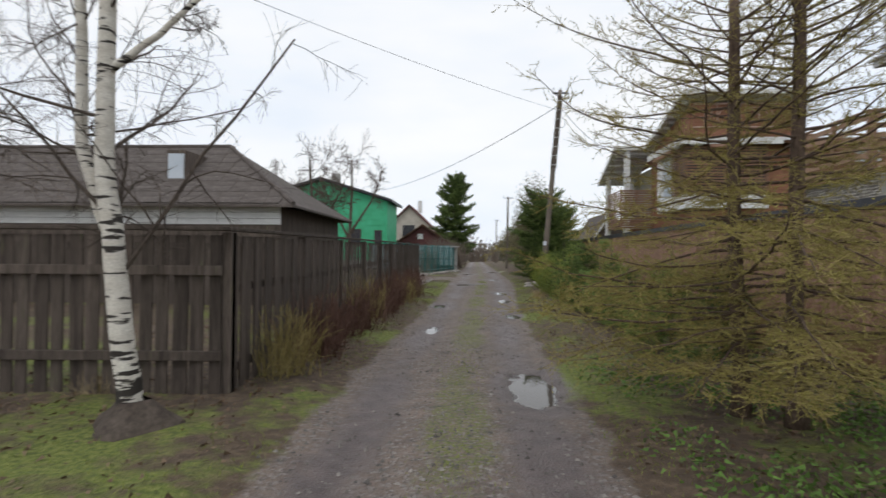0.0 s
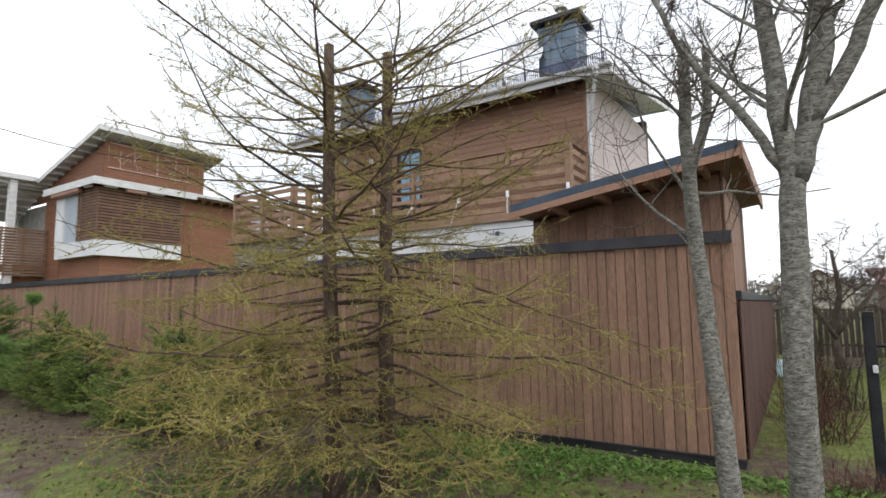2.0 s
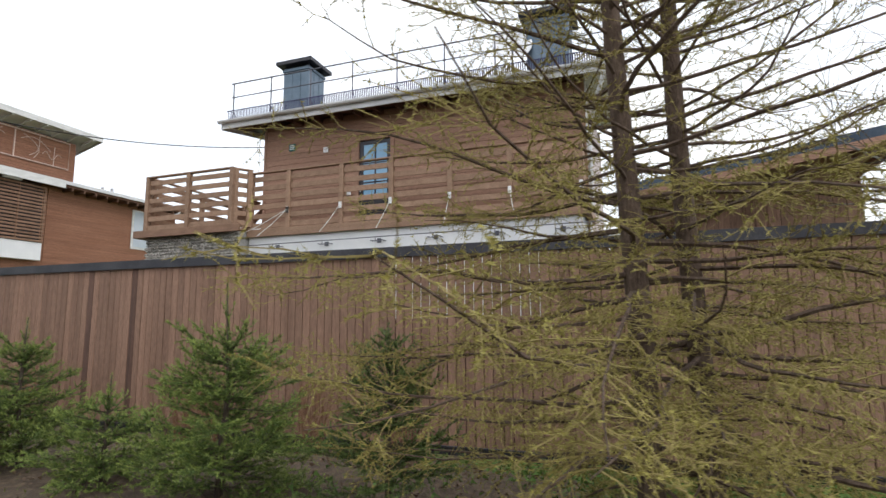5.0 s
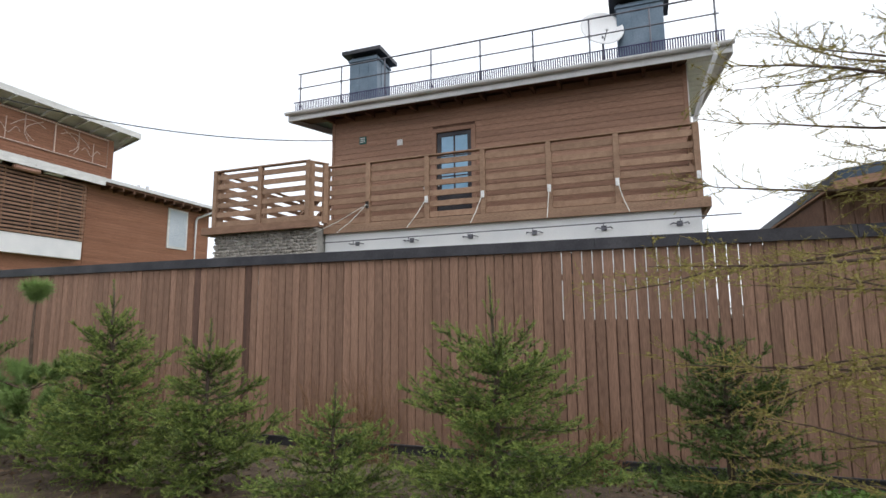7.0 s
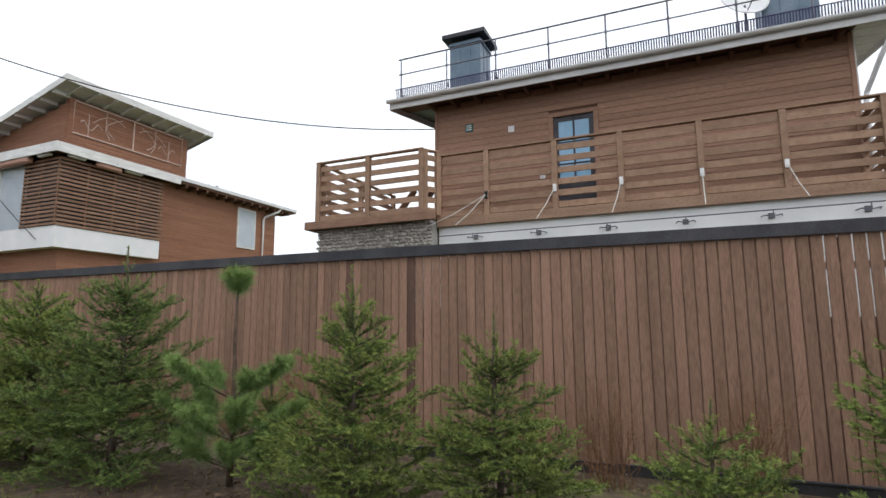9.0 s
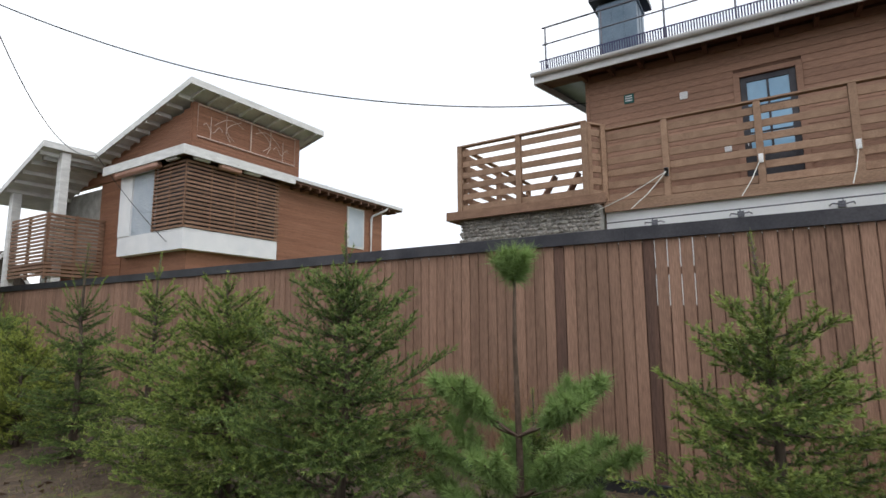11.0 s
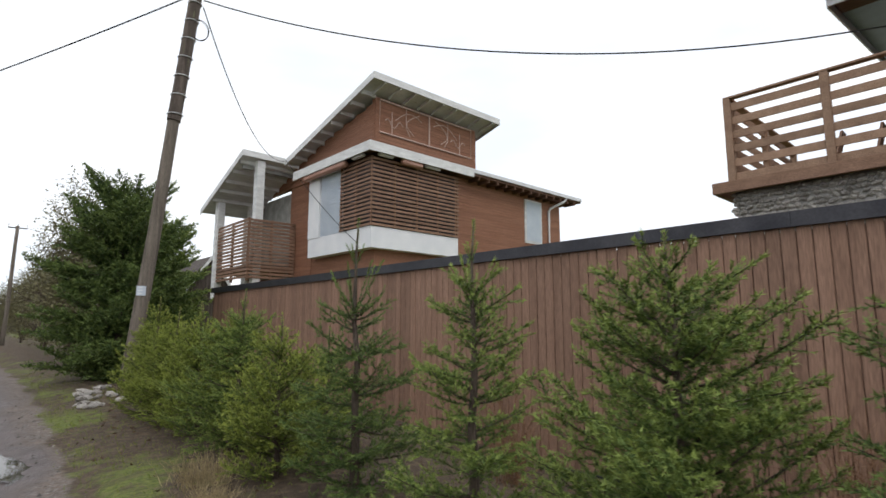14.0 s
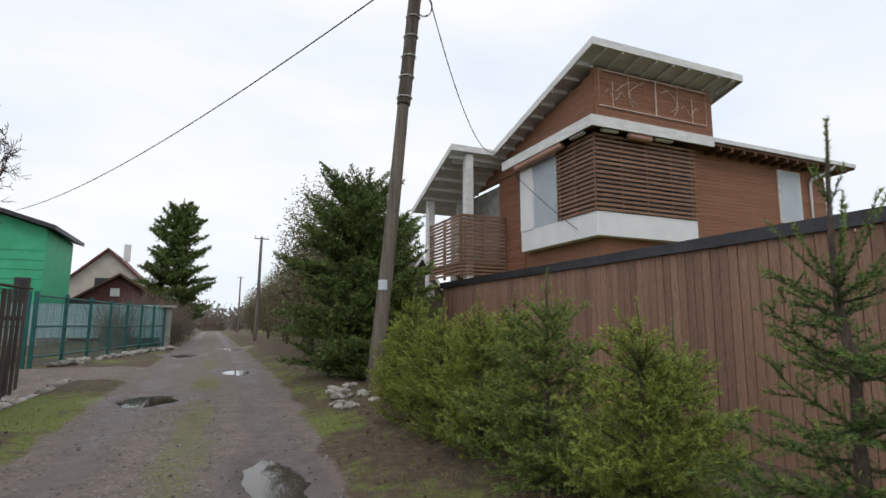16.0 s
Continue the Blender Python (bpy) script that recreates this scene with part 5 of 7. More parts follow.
# pine with clear stem and needle tufts
def pine(at, h, seed):
    r = np.random.default_rng(seed)
    tree = thing("pine_tree", "young pine with bare stem and round needle tuft on top", "pine", (*at, float(ground_z(*at)) - 0.03), ROW)
    g = Geo()
    g.tube([(0, 0, 0), (0.01, 0.0, h * 0.35), (0.0, 0.01, h * 0.7), (0.0, 0.0, h * 0.93)], [0.026, 0.02, 0.013, 0.008], 8)
    part("trunk", g, LARCHBARK, tree, smooth=True)
    st = Sticks()
    B, Wd, L, T = [], [], [], []

    def tuft(pts, n, ln):
        b, d, f = along(pts, n / max(0.05, np.linalg.norm(pts[-1] - pts[0])), r)
        B.append(b)
        Wd.append(unit(d * 0.55 + unit(r.normal(0, 1, b.shape)) + np.array([0, 0, 0.1])))
        L.append(ln * r.uniform(0.7, 1.1, len(b)))
        T.append(np.clip(f * 0.7 + r.normal(0, 0.1, len(b)), 0, 1))
    for k in range(9):
        a = k * 0.7
        tuft(grow(r, (0, 0, h * 0.89), (math.cos(a), math.sin(a), 0.7 + 0.5 * (k % 3)), 0.17, 3, 0.05, 0.1), 300, 0.105)
    for z, count, ln in ((h * 0.40, 6, 0.62), (h * 0.22, 7, 0.66), (h * 0.10, 5, 0.55)):
        for k in range(count):
            a = k / count * 6.28 + r.normal(0, 0.2) + z
            limb = grow(r, (0, 0, z), (math.cos(a), math.sin(a), 0.3), ln * r.uniform(0.8, 1.1), 6, 0.05, 0.07)
            st.line(limb, 0.009, 0.004)
            tuft(limb[2:], 620, 0.085)
            for e in (3, 4, 5):
                for sg in (-1, 1):
                    c = unit(np.cross(limb[e + 1] - limb[e], (0, 0, 1)))
                    tw = grow(r, limb[e], unit(limb[e + 1] - limb[e]) + c * sg * 0.9 + np.array([0, 0, 0.25]), 0.13, 3, 0.05, 0.1)
                    st.line(tw, 0.004, 0.003)
                    tuft(tw, 260, 0.08)
    tagged(part("crown_wood", st.geo(4), LARCHBARK, tree, fix=False), kind="stuff")
    blades("foliage", np.concatenate(B), np.concatenate(Wd), np.concatenate(L), 0.0045, PINE, tree, np.concatenate(T), r=r)


pine((2.87, 12.20), 1.74, 51)

# big dark spruce behind the pole, and the far fir
spruce("spruce_tree", (3.45, 27.5), 4.55, 1.62, 61, SPRUCE_D, "large dense dark spruce behind the wooden pole", dense=0.34, needle=0.078, thick=0.027, step=0.28, bare=0.01, leader=0.5, trunk_r=0.09, power=0.30)
spruce("spruce_tree", (4.6, 29.0), 4.2, 1.4, 62, SPRUCE, "dense dark spruce behind the larger one", dense=0.22, needle=0.08, thick=0.03, step=0.24, bare=0.01, leader=0.4, trunk_r=0.06, power=0.4)
spruce("fir_tree", (-2.7, 64.7), 11.6, 3.1, 63, SPRUCE_D, "tall dark fir with broad layered crown by the lane", "fir", dense=0.05, needle=0.28, thick=0.10, step=0.8, bare=0.16, leader=1.0, trunk_r=0.2, power=0.5)


# ---------------------------------------------------------------- larches with cut tops
def larch(at, h, lean, seed, count):
    r = np.random.default_rng(seed)
    tree = thing("larch_tree", "bare larch with cut top and budding drooping twigs", "larch", (*at, float(ground_z(*at)) - 0.04), "two larches side by side")
    n = 12
    zz = np.linspace(0, h, n)
    xx = lean[0] * zz / h + 0.02 * np.sin(zz * 1.7 + seed)
    yy = lean[1] * zz / h + 0.02 * np.cos(zz * 1.3 + seed)
    rad = 0.068 - 0.026 * zz / h
    rad[0] = 0.095
    g = Geo()
    g.tube(np.column_stack([xx, yy, zz]), rad, 12)
    part("trunk", g, LARCHBARK, tree, smooth=True)
    twigs = Sticks()
    B, Wd, L = [], [], []

    def twig(p, d, ln, level):
        pts = grow(r, p, d, ln, 4, 0.16, 0.0)
        twigs.line(pts if level == 0 else pts[::2], 0.0026 if level == 0 else 0.0018, 0.001)
        b, dd, _ = along(pts, 48, r)
        for _ in range(2):
            B.append(b)
            Wd.append(unit(dd * 0.3 + unit(r.normal(0, 1, b.shape))))
            L.append(np.full(len(b), 0.016) * r.uniform(0.6, 1.3, len(b)))
        if level == 0 and ln > 0.16:
            for _ in range(int(ln * 13)):
                k = r.integers(1, 4)
                twig(pts[k], unit(pts[k + 1] - pts[k]) + r.normal(0, 0.6, 3), ln * r.uniform(0.3, 0.55), 1)
    for k in range(count):
        f = (k + r.random()) / count
        z = 0.35 + f * (h - 0.45)
        a = k * 2.399 + r.normal(0, 0.3)
        ln = (2.2 - 0.24 * f) * r.uniform(0.55, 1.08) * (0.62 + 0.38 * min(1, f * 5))
        start = (np.interp(z, zz, xx), np.interp(z, zz, yy), z)
        rise = -0.09 + 0.46 * max(0, f - 0.45) / 0.55
        limb = grow(r, start, (math.cos(a), math.sin(a), rise), ln, 9, 0.09, 0.012 if f < 0.5 else 0.05)
        one = Geo()
        one.tube(limb, np.linspace(0.005 + 0.005 * ln * (1.2 - f * 0.4), 0.002, 10), 5)
        part("branch", one, LARCHBARK, tree, fix=False)
        per = 23 if f < 0.55 else 17
        for q in range(int(ln * per)):
            s = r.uniform(0.12, 1.0)
            i = min(8, int(s * 9))
            fwd = unit(limb[i + 1] - limb[i])
            across = unit(np.cross(fwd, (0, 0, 1))) * r.choice([-1, 1])
            twig(limb[i] + (limb[i + 1] - limb[i]) * (s * 9 - i), fwd * 0.7 + across * 0.8 + np.array([0, 0, r.normal(-0.05 if f < 0.6 else 0.1, 0.25)]), r.uniform(0.10, 0.42) * (1.05 - 0.35 * f), 0)
    tagged(part("twig_mass", twigs.geo(3), LARCHTWIG, tree, fix=False), kind="stuff")
    blades("bud_mass", np.concatenate(B), np.concatenate(Wd), np.concatenate(L), 0.0056, LARCHBUD, tree, r=r)
    return tree


larch((2.22, 4.70), 3.62, (-0.03, 0.06), 71, 74)
larch((2.52, 4.42), 3.60, (0.04, 0.02), 72, 74)


# ---------------------------------------------------------------- bare broadleaved trees
def bare_tree(name, at, stems, label, category, bark, twigmat, seed, levels=3, spread=0.7, pull=0.05, kids=7, ratio=0.55, thin=0.0016, group="", hang=0.0, first=0.35, sides=8, stout=0.32):
    """Stems given as (base offset, top offset, radii); branches divide from them."""
    r = np.random.default_rng(seed)
    tree = thing(name, label, category, (*at, float(ground_z(*at)) - 0.05), group)
    limbs, twigs = Sticks(), Sticks()
    limb_bark = bark if bark is not BIRCHBARK else TWIGBARK

    def divide(pts, rad, level):
        n = len(pts) - 1
        ln = np.linalg.norm(pts[-1] - pts[0])
        for k in range(kids if level else int(kids * 1.3)):
            s = r.uniform(first if level == 0 else 0.2, 1.0)
            i = min(n - 1, int(s * n))
            p = pts[i] + (pts[i + 1] - pts[i]) * (s * n - i)
            fwd = unit(pts[i + 1] - pts[i])
            d = unit(fwd * 0.55 + unit(r.normal(0, 1, 3)) * spread)
            cl = ln * ratio * r.uniform(0.6, 1.15) * (1.15 - 0.5 * s)
            cr = max(thin, rad * (1 - 0.6 * s) * (stout if level == 0 else 0.5))
            last = level >= levels - 1
            child = grow(r, p, d, cl, 3 if last else 6, 0.13, pull if level < 1 else pull - hang)
            if cr >= 0.006 and level == 0:
                one = Geo()
                one.tube(child, np.linspace(cr, max(thin * 0.6, cr * 0.35), len(child)), 6)
                part("branch", one, limb_bark, tree, fix=False)
            else:
                (twigs if cr < 0.006 else limbs).line(child, cr, max(thin * 0.6, cr * 0.35))
            if not last:
                divide(child, cr, level + 1)
    for pts, r0, r1 in stems:
        pts = np.asarray(pts, float)
        t = np.linspace(0, 1, len(pts))
        u = np.linspace(0, 1, 3 * len(pts))
        fine = np.column_stack([np.interp(u, t, pts[:, c]) for c in range(3)]) + np.column_stack([r.normal(0, 0.006, len(u)), r.normal(0, 0.006, len(u)), np.zeros(len(u))])
        g = Geo()
        rad = np.linspace(r0, r1, len(u))
        rad[0] *= 1.25 if pts[0][2] < 0.1 else 1
        g.tube(fine, rad, max(6, sides))
        part("trunk" if pts[0][2] < 0.1 else "stem", g, bark, tree, smooth=True)
        divide(fine, r0 * 0.8, 0)
    if limbs.p:
        tagged(part("crown_wood", limbs.geo(5), limb_bark, tree, fix=False), kind="stuff")
    if twigs.p:
        tagged(part("twig_mass", twigs.geo(3), twigmat, tree, fix=False), kind="stuff")
    return tree


def birch_material():
    m = mat("white_birch_bark", (0.50, 0.46, 0.40), (0.66, 0.63, 0.57), 5, 0.8, 0.3, 40, (1, 1, 2), grain=0.15)
    nt = m.node_tree
    p = nt.nodes["Principled BSDF"]
    old = p.inputs["Base Color"].links[0].from_socket
    co = nt.nodes.new("ShaderNodeTexCoord")
    mp = nt.nodes.new("ShaderNodeMapping")
    mp.inputs["Scale"].default_value = (4, 4, 26)
    nt.links.new(co.outputs["Object"], mp.inputs["Vector"])
    n = nt.nodes.new("ShaderNodeTexNoise")
    n.inputs["Scale"].default_value, n.inputs["Detail"].default_value = 1.0, 3
    nt.links.new(mp.outputs["Vector"], n.inputs["Vector"])
    sep = nt.nodes.new("ShaderNodeSeparateXYZ")
    nt.links.new(co.outputs["Object"], sep.inputs[0])
    age = nt.nodes.new("ShaderNodeMapRange")
    age.inputs["From Min"].default_value, age.inputs["From Max"].default_value = 0.1, 0.75
    age.inputs["To Min"].default_value, age.inputs["To Max"].default_value = 0.24, 0.0
    nt.links.new(sep.outputs["Z"], age.inputs["Value"])
    add = nt.nodes.new("ShaderNodeMath")
    nt.links.new(n.outputs["Fac"], add.inputs[0])
    nt.links.new(age.outputs["Result"], add.inputs[1])
    r = nt.nodes.new("ShaderNodeValToRGB")
    r.color_ramp.elements[0].position, r.color_ramp.elements[1].position = 0.57, 0.62
    r.color_ramp.elements[0].color, r.color_ramp.elements[1].color = (0, 0, 0, 1), (1, 1, 1, 1)
    nt.links.new(add.outputs[0], r.inputs["Fac"])
    x = nt.nodes.new("ShaderNodeMix")
    x.data_type = "RGBA"
    nt.links.new(r.outputs["Color"], x.inputs[0])
    nt.links.new(old, x.inputs[6])
    x.inputs[7].default_value = (0.035, 0.03, 0.026, 1)
    nt.links.new(x.outputs[2], p.inputs["Base Color"])
    return m


BIRCHBARK = birch_material()
bare_tree("rowan_tree", (3.12, 2.08), [([(0, 0, 0), (0.25, 0.08, 0.8), (0.60, 0.22, 1.9), (0.66, 0.25, 2.7), (0.68, 0.24, 3.6)], 0.072, 0.045), ([(0.64, 0.24, 2.45), (0.76, 0.10, 3.0), (0.79, 0.08, 3.55)], 0.045, 0.03)],
          "bare grey lichen-covered tree with pollarded stem", "tree", LICHENBARK, TWIGBARK, 81, levels=3, spread=0.75, pull=0.03, kids=8, ratio=0.58, first=0.5, stout=0.42, thin=0.0022)
bare_tree("rowan_tree", (2.66, 1.70), [([(0.0, 0, 0), (0.0, -0.01, 0.9), (0.03, -0.06, 2.0), (0.02, -0.04, 2.4), (0.0, 0.0, 3.0), (-0.05, 0.06, 3.8)], 0.083, 0.04), ([(0.03, -0.08, 2.15), (0.05, -0.17, 2.5), (0.05, -0.25, 2.9), (0.05, -0.27, 3.3)], 0.066, 0.055), ([(0.04, -0.16, 2.45), (0.06, -0.38, 2.8), (0.08, -0.58, 3.3), (0.1, -0.75, 3.9)], 0.05, 0.03), ([(0.02, -0.03, 2.2), (-0.02, 0.15, 2.55), (-0.05, 0.42, 2.95), (-0.1, 0.6, 3.4)], 0.032, 0.015)],
          "bare grey lichen-covered tree forking into several stems", "tree", LICHENBARK, TWIGBARK, 82, levels=3, spread=0.75, pull=0.03, kids=7, ratio=0.5, first=0.55, stout=0.36, thin=0.0022)
birch = bare_tree("birch_tree", (-2.60, 3.98), [([(0, 0, 0), (-0.05, 0, 0.44), (-0.17, 0, 1.30), (-0.26, 0, 2.1), (-0.27, 0, 3.3), (-0.2, 0.1, 5.2)], 0.100, 0.05), ([(-0.23, 0.03, 1.52), (-0.38, 0.05, 1.82), (-0.50, 0.06, 2.3), (-0.53, 0.08, 3.3), (-0.6, 0.1, 4.6)], 0.058, 0.035), ([(-0.26, 0, 2.75), (0.05, 0.1, 3.05), (0.4, 0.2, 3.45), (0.8, 0.3, 4.2)], 0.035, 0.014)],
          "white-barked birch with twin stems before the grey fence", "birch", BIRCHBARK, TWIGBARK, 87, levels=3, spread=0.8, pull=0.02, kids=10, ratio=0.42, first=0.35, hang=0.09, thin=0.002)

g = Geo()
ra = np.arange(18) / 18 * 2 * np.pi
rows_ = []
for f_, z_ in ((1.0, -0.03), (0.85, 0.05), (0.6, 0.11), (0.34, 0.2)):
    rows_.append(np.column_stack([0.34 * f_ * np.cos(ra) * (1 + 0.25 * np.sin(ra * 3)), 0.30 * f_ * np.sin(ra) * (1 + 0.2 * np.cos(ra * 4)), np.full(18, z_ + 0.05)]))
g.add(np.vstack(rows_), [(i * 18 + k, i * 18 + (k + 1) % 18, i * 18 + 18 + (k + 1) % 18, i * 18 + 18 + k) for i in range(3) for k in range(18)])
part("root_flare", g, TWIGBARK, birch, "dark rough root mound", smooth=True, fix=False)


def shrub(name, at, h, w, n, material, seed, label, category="shrub", group="", twigs=5, thick=0.003, kind=""):
    """A bare bush of many stems from one stool."""
    r = np.random.default_rng(seed)
    bush = thing(name, label, category, (*at, float(ground_z(*at)) - 0.02), group, kind)
    st = Sticks()
    for k in range(n):
        a = r.random() * 6.28
        out = r.uniform(0.1, 1.0) * w / h
        p = (r.normal(0, w * 0.3), r.normal(0, w * 0.3), 0)
        pts = grow(r, p, (math.cos(a) * out, math.sin(a) * out, 1), h * r.uniform(0.5, 1.05), 5, 0.10, 0.0)
        st.line(pts, thick * r.uniform(0.7, 1.3), thick * 0.4)
        for _ in range(twigs):
            i = r.integers(1, 5)
            st.line(grow(r, pts[i], unit(pts[i + 1] - pts[i]) + r.normal(0, 0.55, 3), h * r.uniform(0.12, 0.35), 3, 0.12, 0.02), thick * 0.5, thick * 0.25)
    tagged(part("stem_mass", st.geo(3), material, bush, fix=False), kind="stuff")
    return bush


for k in range(14):
    y = 5.9 + k * 0.92
    shrub("bare_shrub", (-2.08 + 0.12 * math.sin(k * 2.1), y), 0.80 + 0.14 * math.sin(k * 1.7) + 0.015 * k, 0.5, 90, REDTWIG if k % 5 else LARCHTWIG, 100 + k, "low bare red-brown shrub along the grey fence", group="shrubs along the old fence", thick=0.006, twigs=4)
for k, (x, y, h) in enumerate([(4.9, 7.2, 0.75), (4.8, 9.6, 1.15), (5.1, 10.4, 1.0), (4.9, 13.2, 1.25), (5.0, 14.3, 1.1), (5.0, 8.4, 1.2), (4.7, 15.6, 1.0), (4.4, 16.8, 0.9)]):
    shrub("dry_weeds", (x, y), h, 0.32, 60, DRYWEED, 140 + k, "clump of rusty dry weed stalks by the fence", "weeds", "dry weeds by the fence", twigs=4, thick=0.0036)
for k, (x, y, h, w) in enumerate([(2.2, 18.2, 0.32, 0.34), (2.05, 17.6, 0.22, 0.25), (3.0, 24.1, 0.3, 0.3), (-2.4, 7.5, 0.3, 0.3), (-3.6, 5.0, 0.25, 0.3)]):
    shrub("dry_grass_tuft", (x, y), h, w, 260, STRAW, 160 + k, "tuft of pale dry straw grass", "grass", "dry grass tufts", twigs=0, thick=0.0022)

# ---------------------------------------------------------------- verge grass, weeds, leaves and gravel
rg = np.random.default_rng(7)


def scatter(n, x0, x1, y0, y1, keep):
    x, y = rg.uniform(x0, x1, n), rg.uniform(y0, y1, n)
    k = keep(x, y) > rg.random(n)
    x, y = x[k], y[k]
    return np.column_stack([x, y, ground_z(x, y)])


def off_road(x, y):
    return np.abs(x - road_mid(y)) - road_half(y)


def patchy(x, y, seed):
    return np.clip(0.5 + 0.9 * wob(x, y, 1.3, seed), 0, 1)


b = scatter(260000, -6, 5.6, 0.6, 32, lambda x, y: smooth(-0.1, 0.25, off_road(x, y)) * (0.15 + 0.85 * patchy(x, y, 4.0)) * (0.2 + 0.8 * np.exp(-np.clip(off_road(x, y) - 0.1, 0, 9) / 0.7)) * (1 - 0.6 * smooth(-1.0, -1.8, x)))
up = unit(rg.normal(0, 0.45, b.shape) + np.array([0, 0, 1.0]))
tagged(blades("grass", b, up, rg.uniform(0.025, 0.07, len(b)), 0.006, GRASS, droop=0.15, r=rg), "short patchy green grass on the verges", "grass", kind="stuff")
b = scatter(50000, -0.6, 0.7, 1.0, 30, lambda x, y: np.exp(-((x - road_mid(y) - 0.05) / 0.22) ** 2) * patchy(x, y, 7.0) * 0.9)
tagged(blades("lane_grass", b, unit(rg.normal(0, 0.6, b.shape) + np.array([0, 0, 0.8])), rg.uniform(0.015, 0.04, len(b)), 0.005, GRASS, r=rg), "thin grass growing in the lane's middle strip", "grass", kind="stuff")
b = scatter(60000, 6.2, 16, -6, 3.0, lambda x, y: 0.3 + 0.7 * patchy(x, y, 2.0))
tagged(blades("lawn", b, unit(rg.normal(0, 0.45, b.shape) + np.array([0, 0, 1.0])), rg.uniform(0.03, 0.08, len(b)), 0.009, GRASS, droop=0.1, r=rg), "rough lawn in the neighbouring garden", "grass", kind="stuff")
# leafy weeds under the trees
b = scatter(26000, 0.9, 5.5, 0.8, 7.2, lambda x, y: smooth(0.1, 0.5, off_road(x, y)) * np.clip(patchy(x, y, 9.0) * 1.2 - 0.1 + 0.6 * np.exp(-((x - 4.9) / 0.6) ** 2), 0, 1) * (1 - 0.8 * smooth(4.5, 7, y)))
b[:, 2] += rg.uniform(0.01, 0.13, len(b))
tagged(blades("weeds", b, unit(rg.normal(0, 1, b.shape) * np.array([1, 1, 0.35])), rg.uniform(0.03, 0.065, len(b)), rg.uniform(0.018, 0.035, len(b)), WEED, droop=0.25, r=rg), "low bright green leafy weeds under the trees", "weeds", kind="stuff")
# fallen leaves
b = scatter(26000, -6, 5.6, 0.8, 24, lambda x, y: smooth(0.0, 0.4, off_road(x, y)) * (0.25 + 0.75 * patchy(x, y, 6.0)) * (1 - 0.55 * smooth(8, 20, y)))
b[:, 2] += rg.uniform(0.004, 0.03, len(b))
tagged(blades("fallen_leaves", b, unit(rg.normal(0, 1, b.shape) * np.array([1, 1, 0.22])), rg.uniform(0.025, 0.06, len(b)), rg.uniform(0.02, 0.04, len(b)), DEADLEAF, r=rg), "brown fallen leaves littering the verges", "leaves", kind="stuff")
# loose gravel
GRAVEL = mat("loose_gravel", (0.10, 0.09, 0.083), (0.24, 0.22, 0.20), 4, 0.9, 0, 30, vary=0.4, islands=True)
b = scatter(24000, -2.2, 2.4, 1.5, 27, lambda x, y: (1 - smooth(-0.1, 0.15, off_road(x, y))) * (0.3 + 0.7 * patchy(x, y, 11.0)) * (1 - 0.6 * smooth(6, 18, y)))
s = (rg.random(len(b)) ** 2.5 * 0.02 + 0.006)[:, None]
octa = np.array([(1, 0, 0), (0, 1, 0), (-1, 0, 0), (0, -1, 0), (0, 0, 0.7), (0, 0, -0.7)], float)
jit = octa[None] * rg.uniform(0.6, 1.3, (len(b), 6, 1)) * s[:, None, :]
ga = rg.random(len(b)) * 6.28
rot = np.stack([np.stack([np.cos(ga), -np.sin(ga)], -1), np.stack([np.sin(ga), np.cos(ga)], -1)], -2)
jit[:, :, :2] = np.einsum("nij,nkj->nki", rot, jit[:, :, :2])
g = Geo()
faces = np.array([(0, 1, 4), (1, 2, 4), (2, 3, 4), (3, 0, 4), (1, 0, 5), (2, 1, 5), (3, 2, 5), (0, 3, 5)])
g.add((b[:, None, :] + jit + np.array([0, 0, 0.002])).reshape(-1, 3), ((np.arange(len(b)) * 6)[:, None, None] + faces[None]).reshape(-1, 3))
tagged(part("gravel", g, GRAVEL, fix=False), "loose grey gravel on the lane", "gravel", kind="stuff")

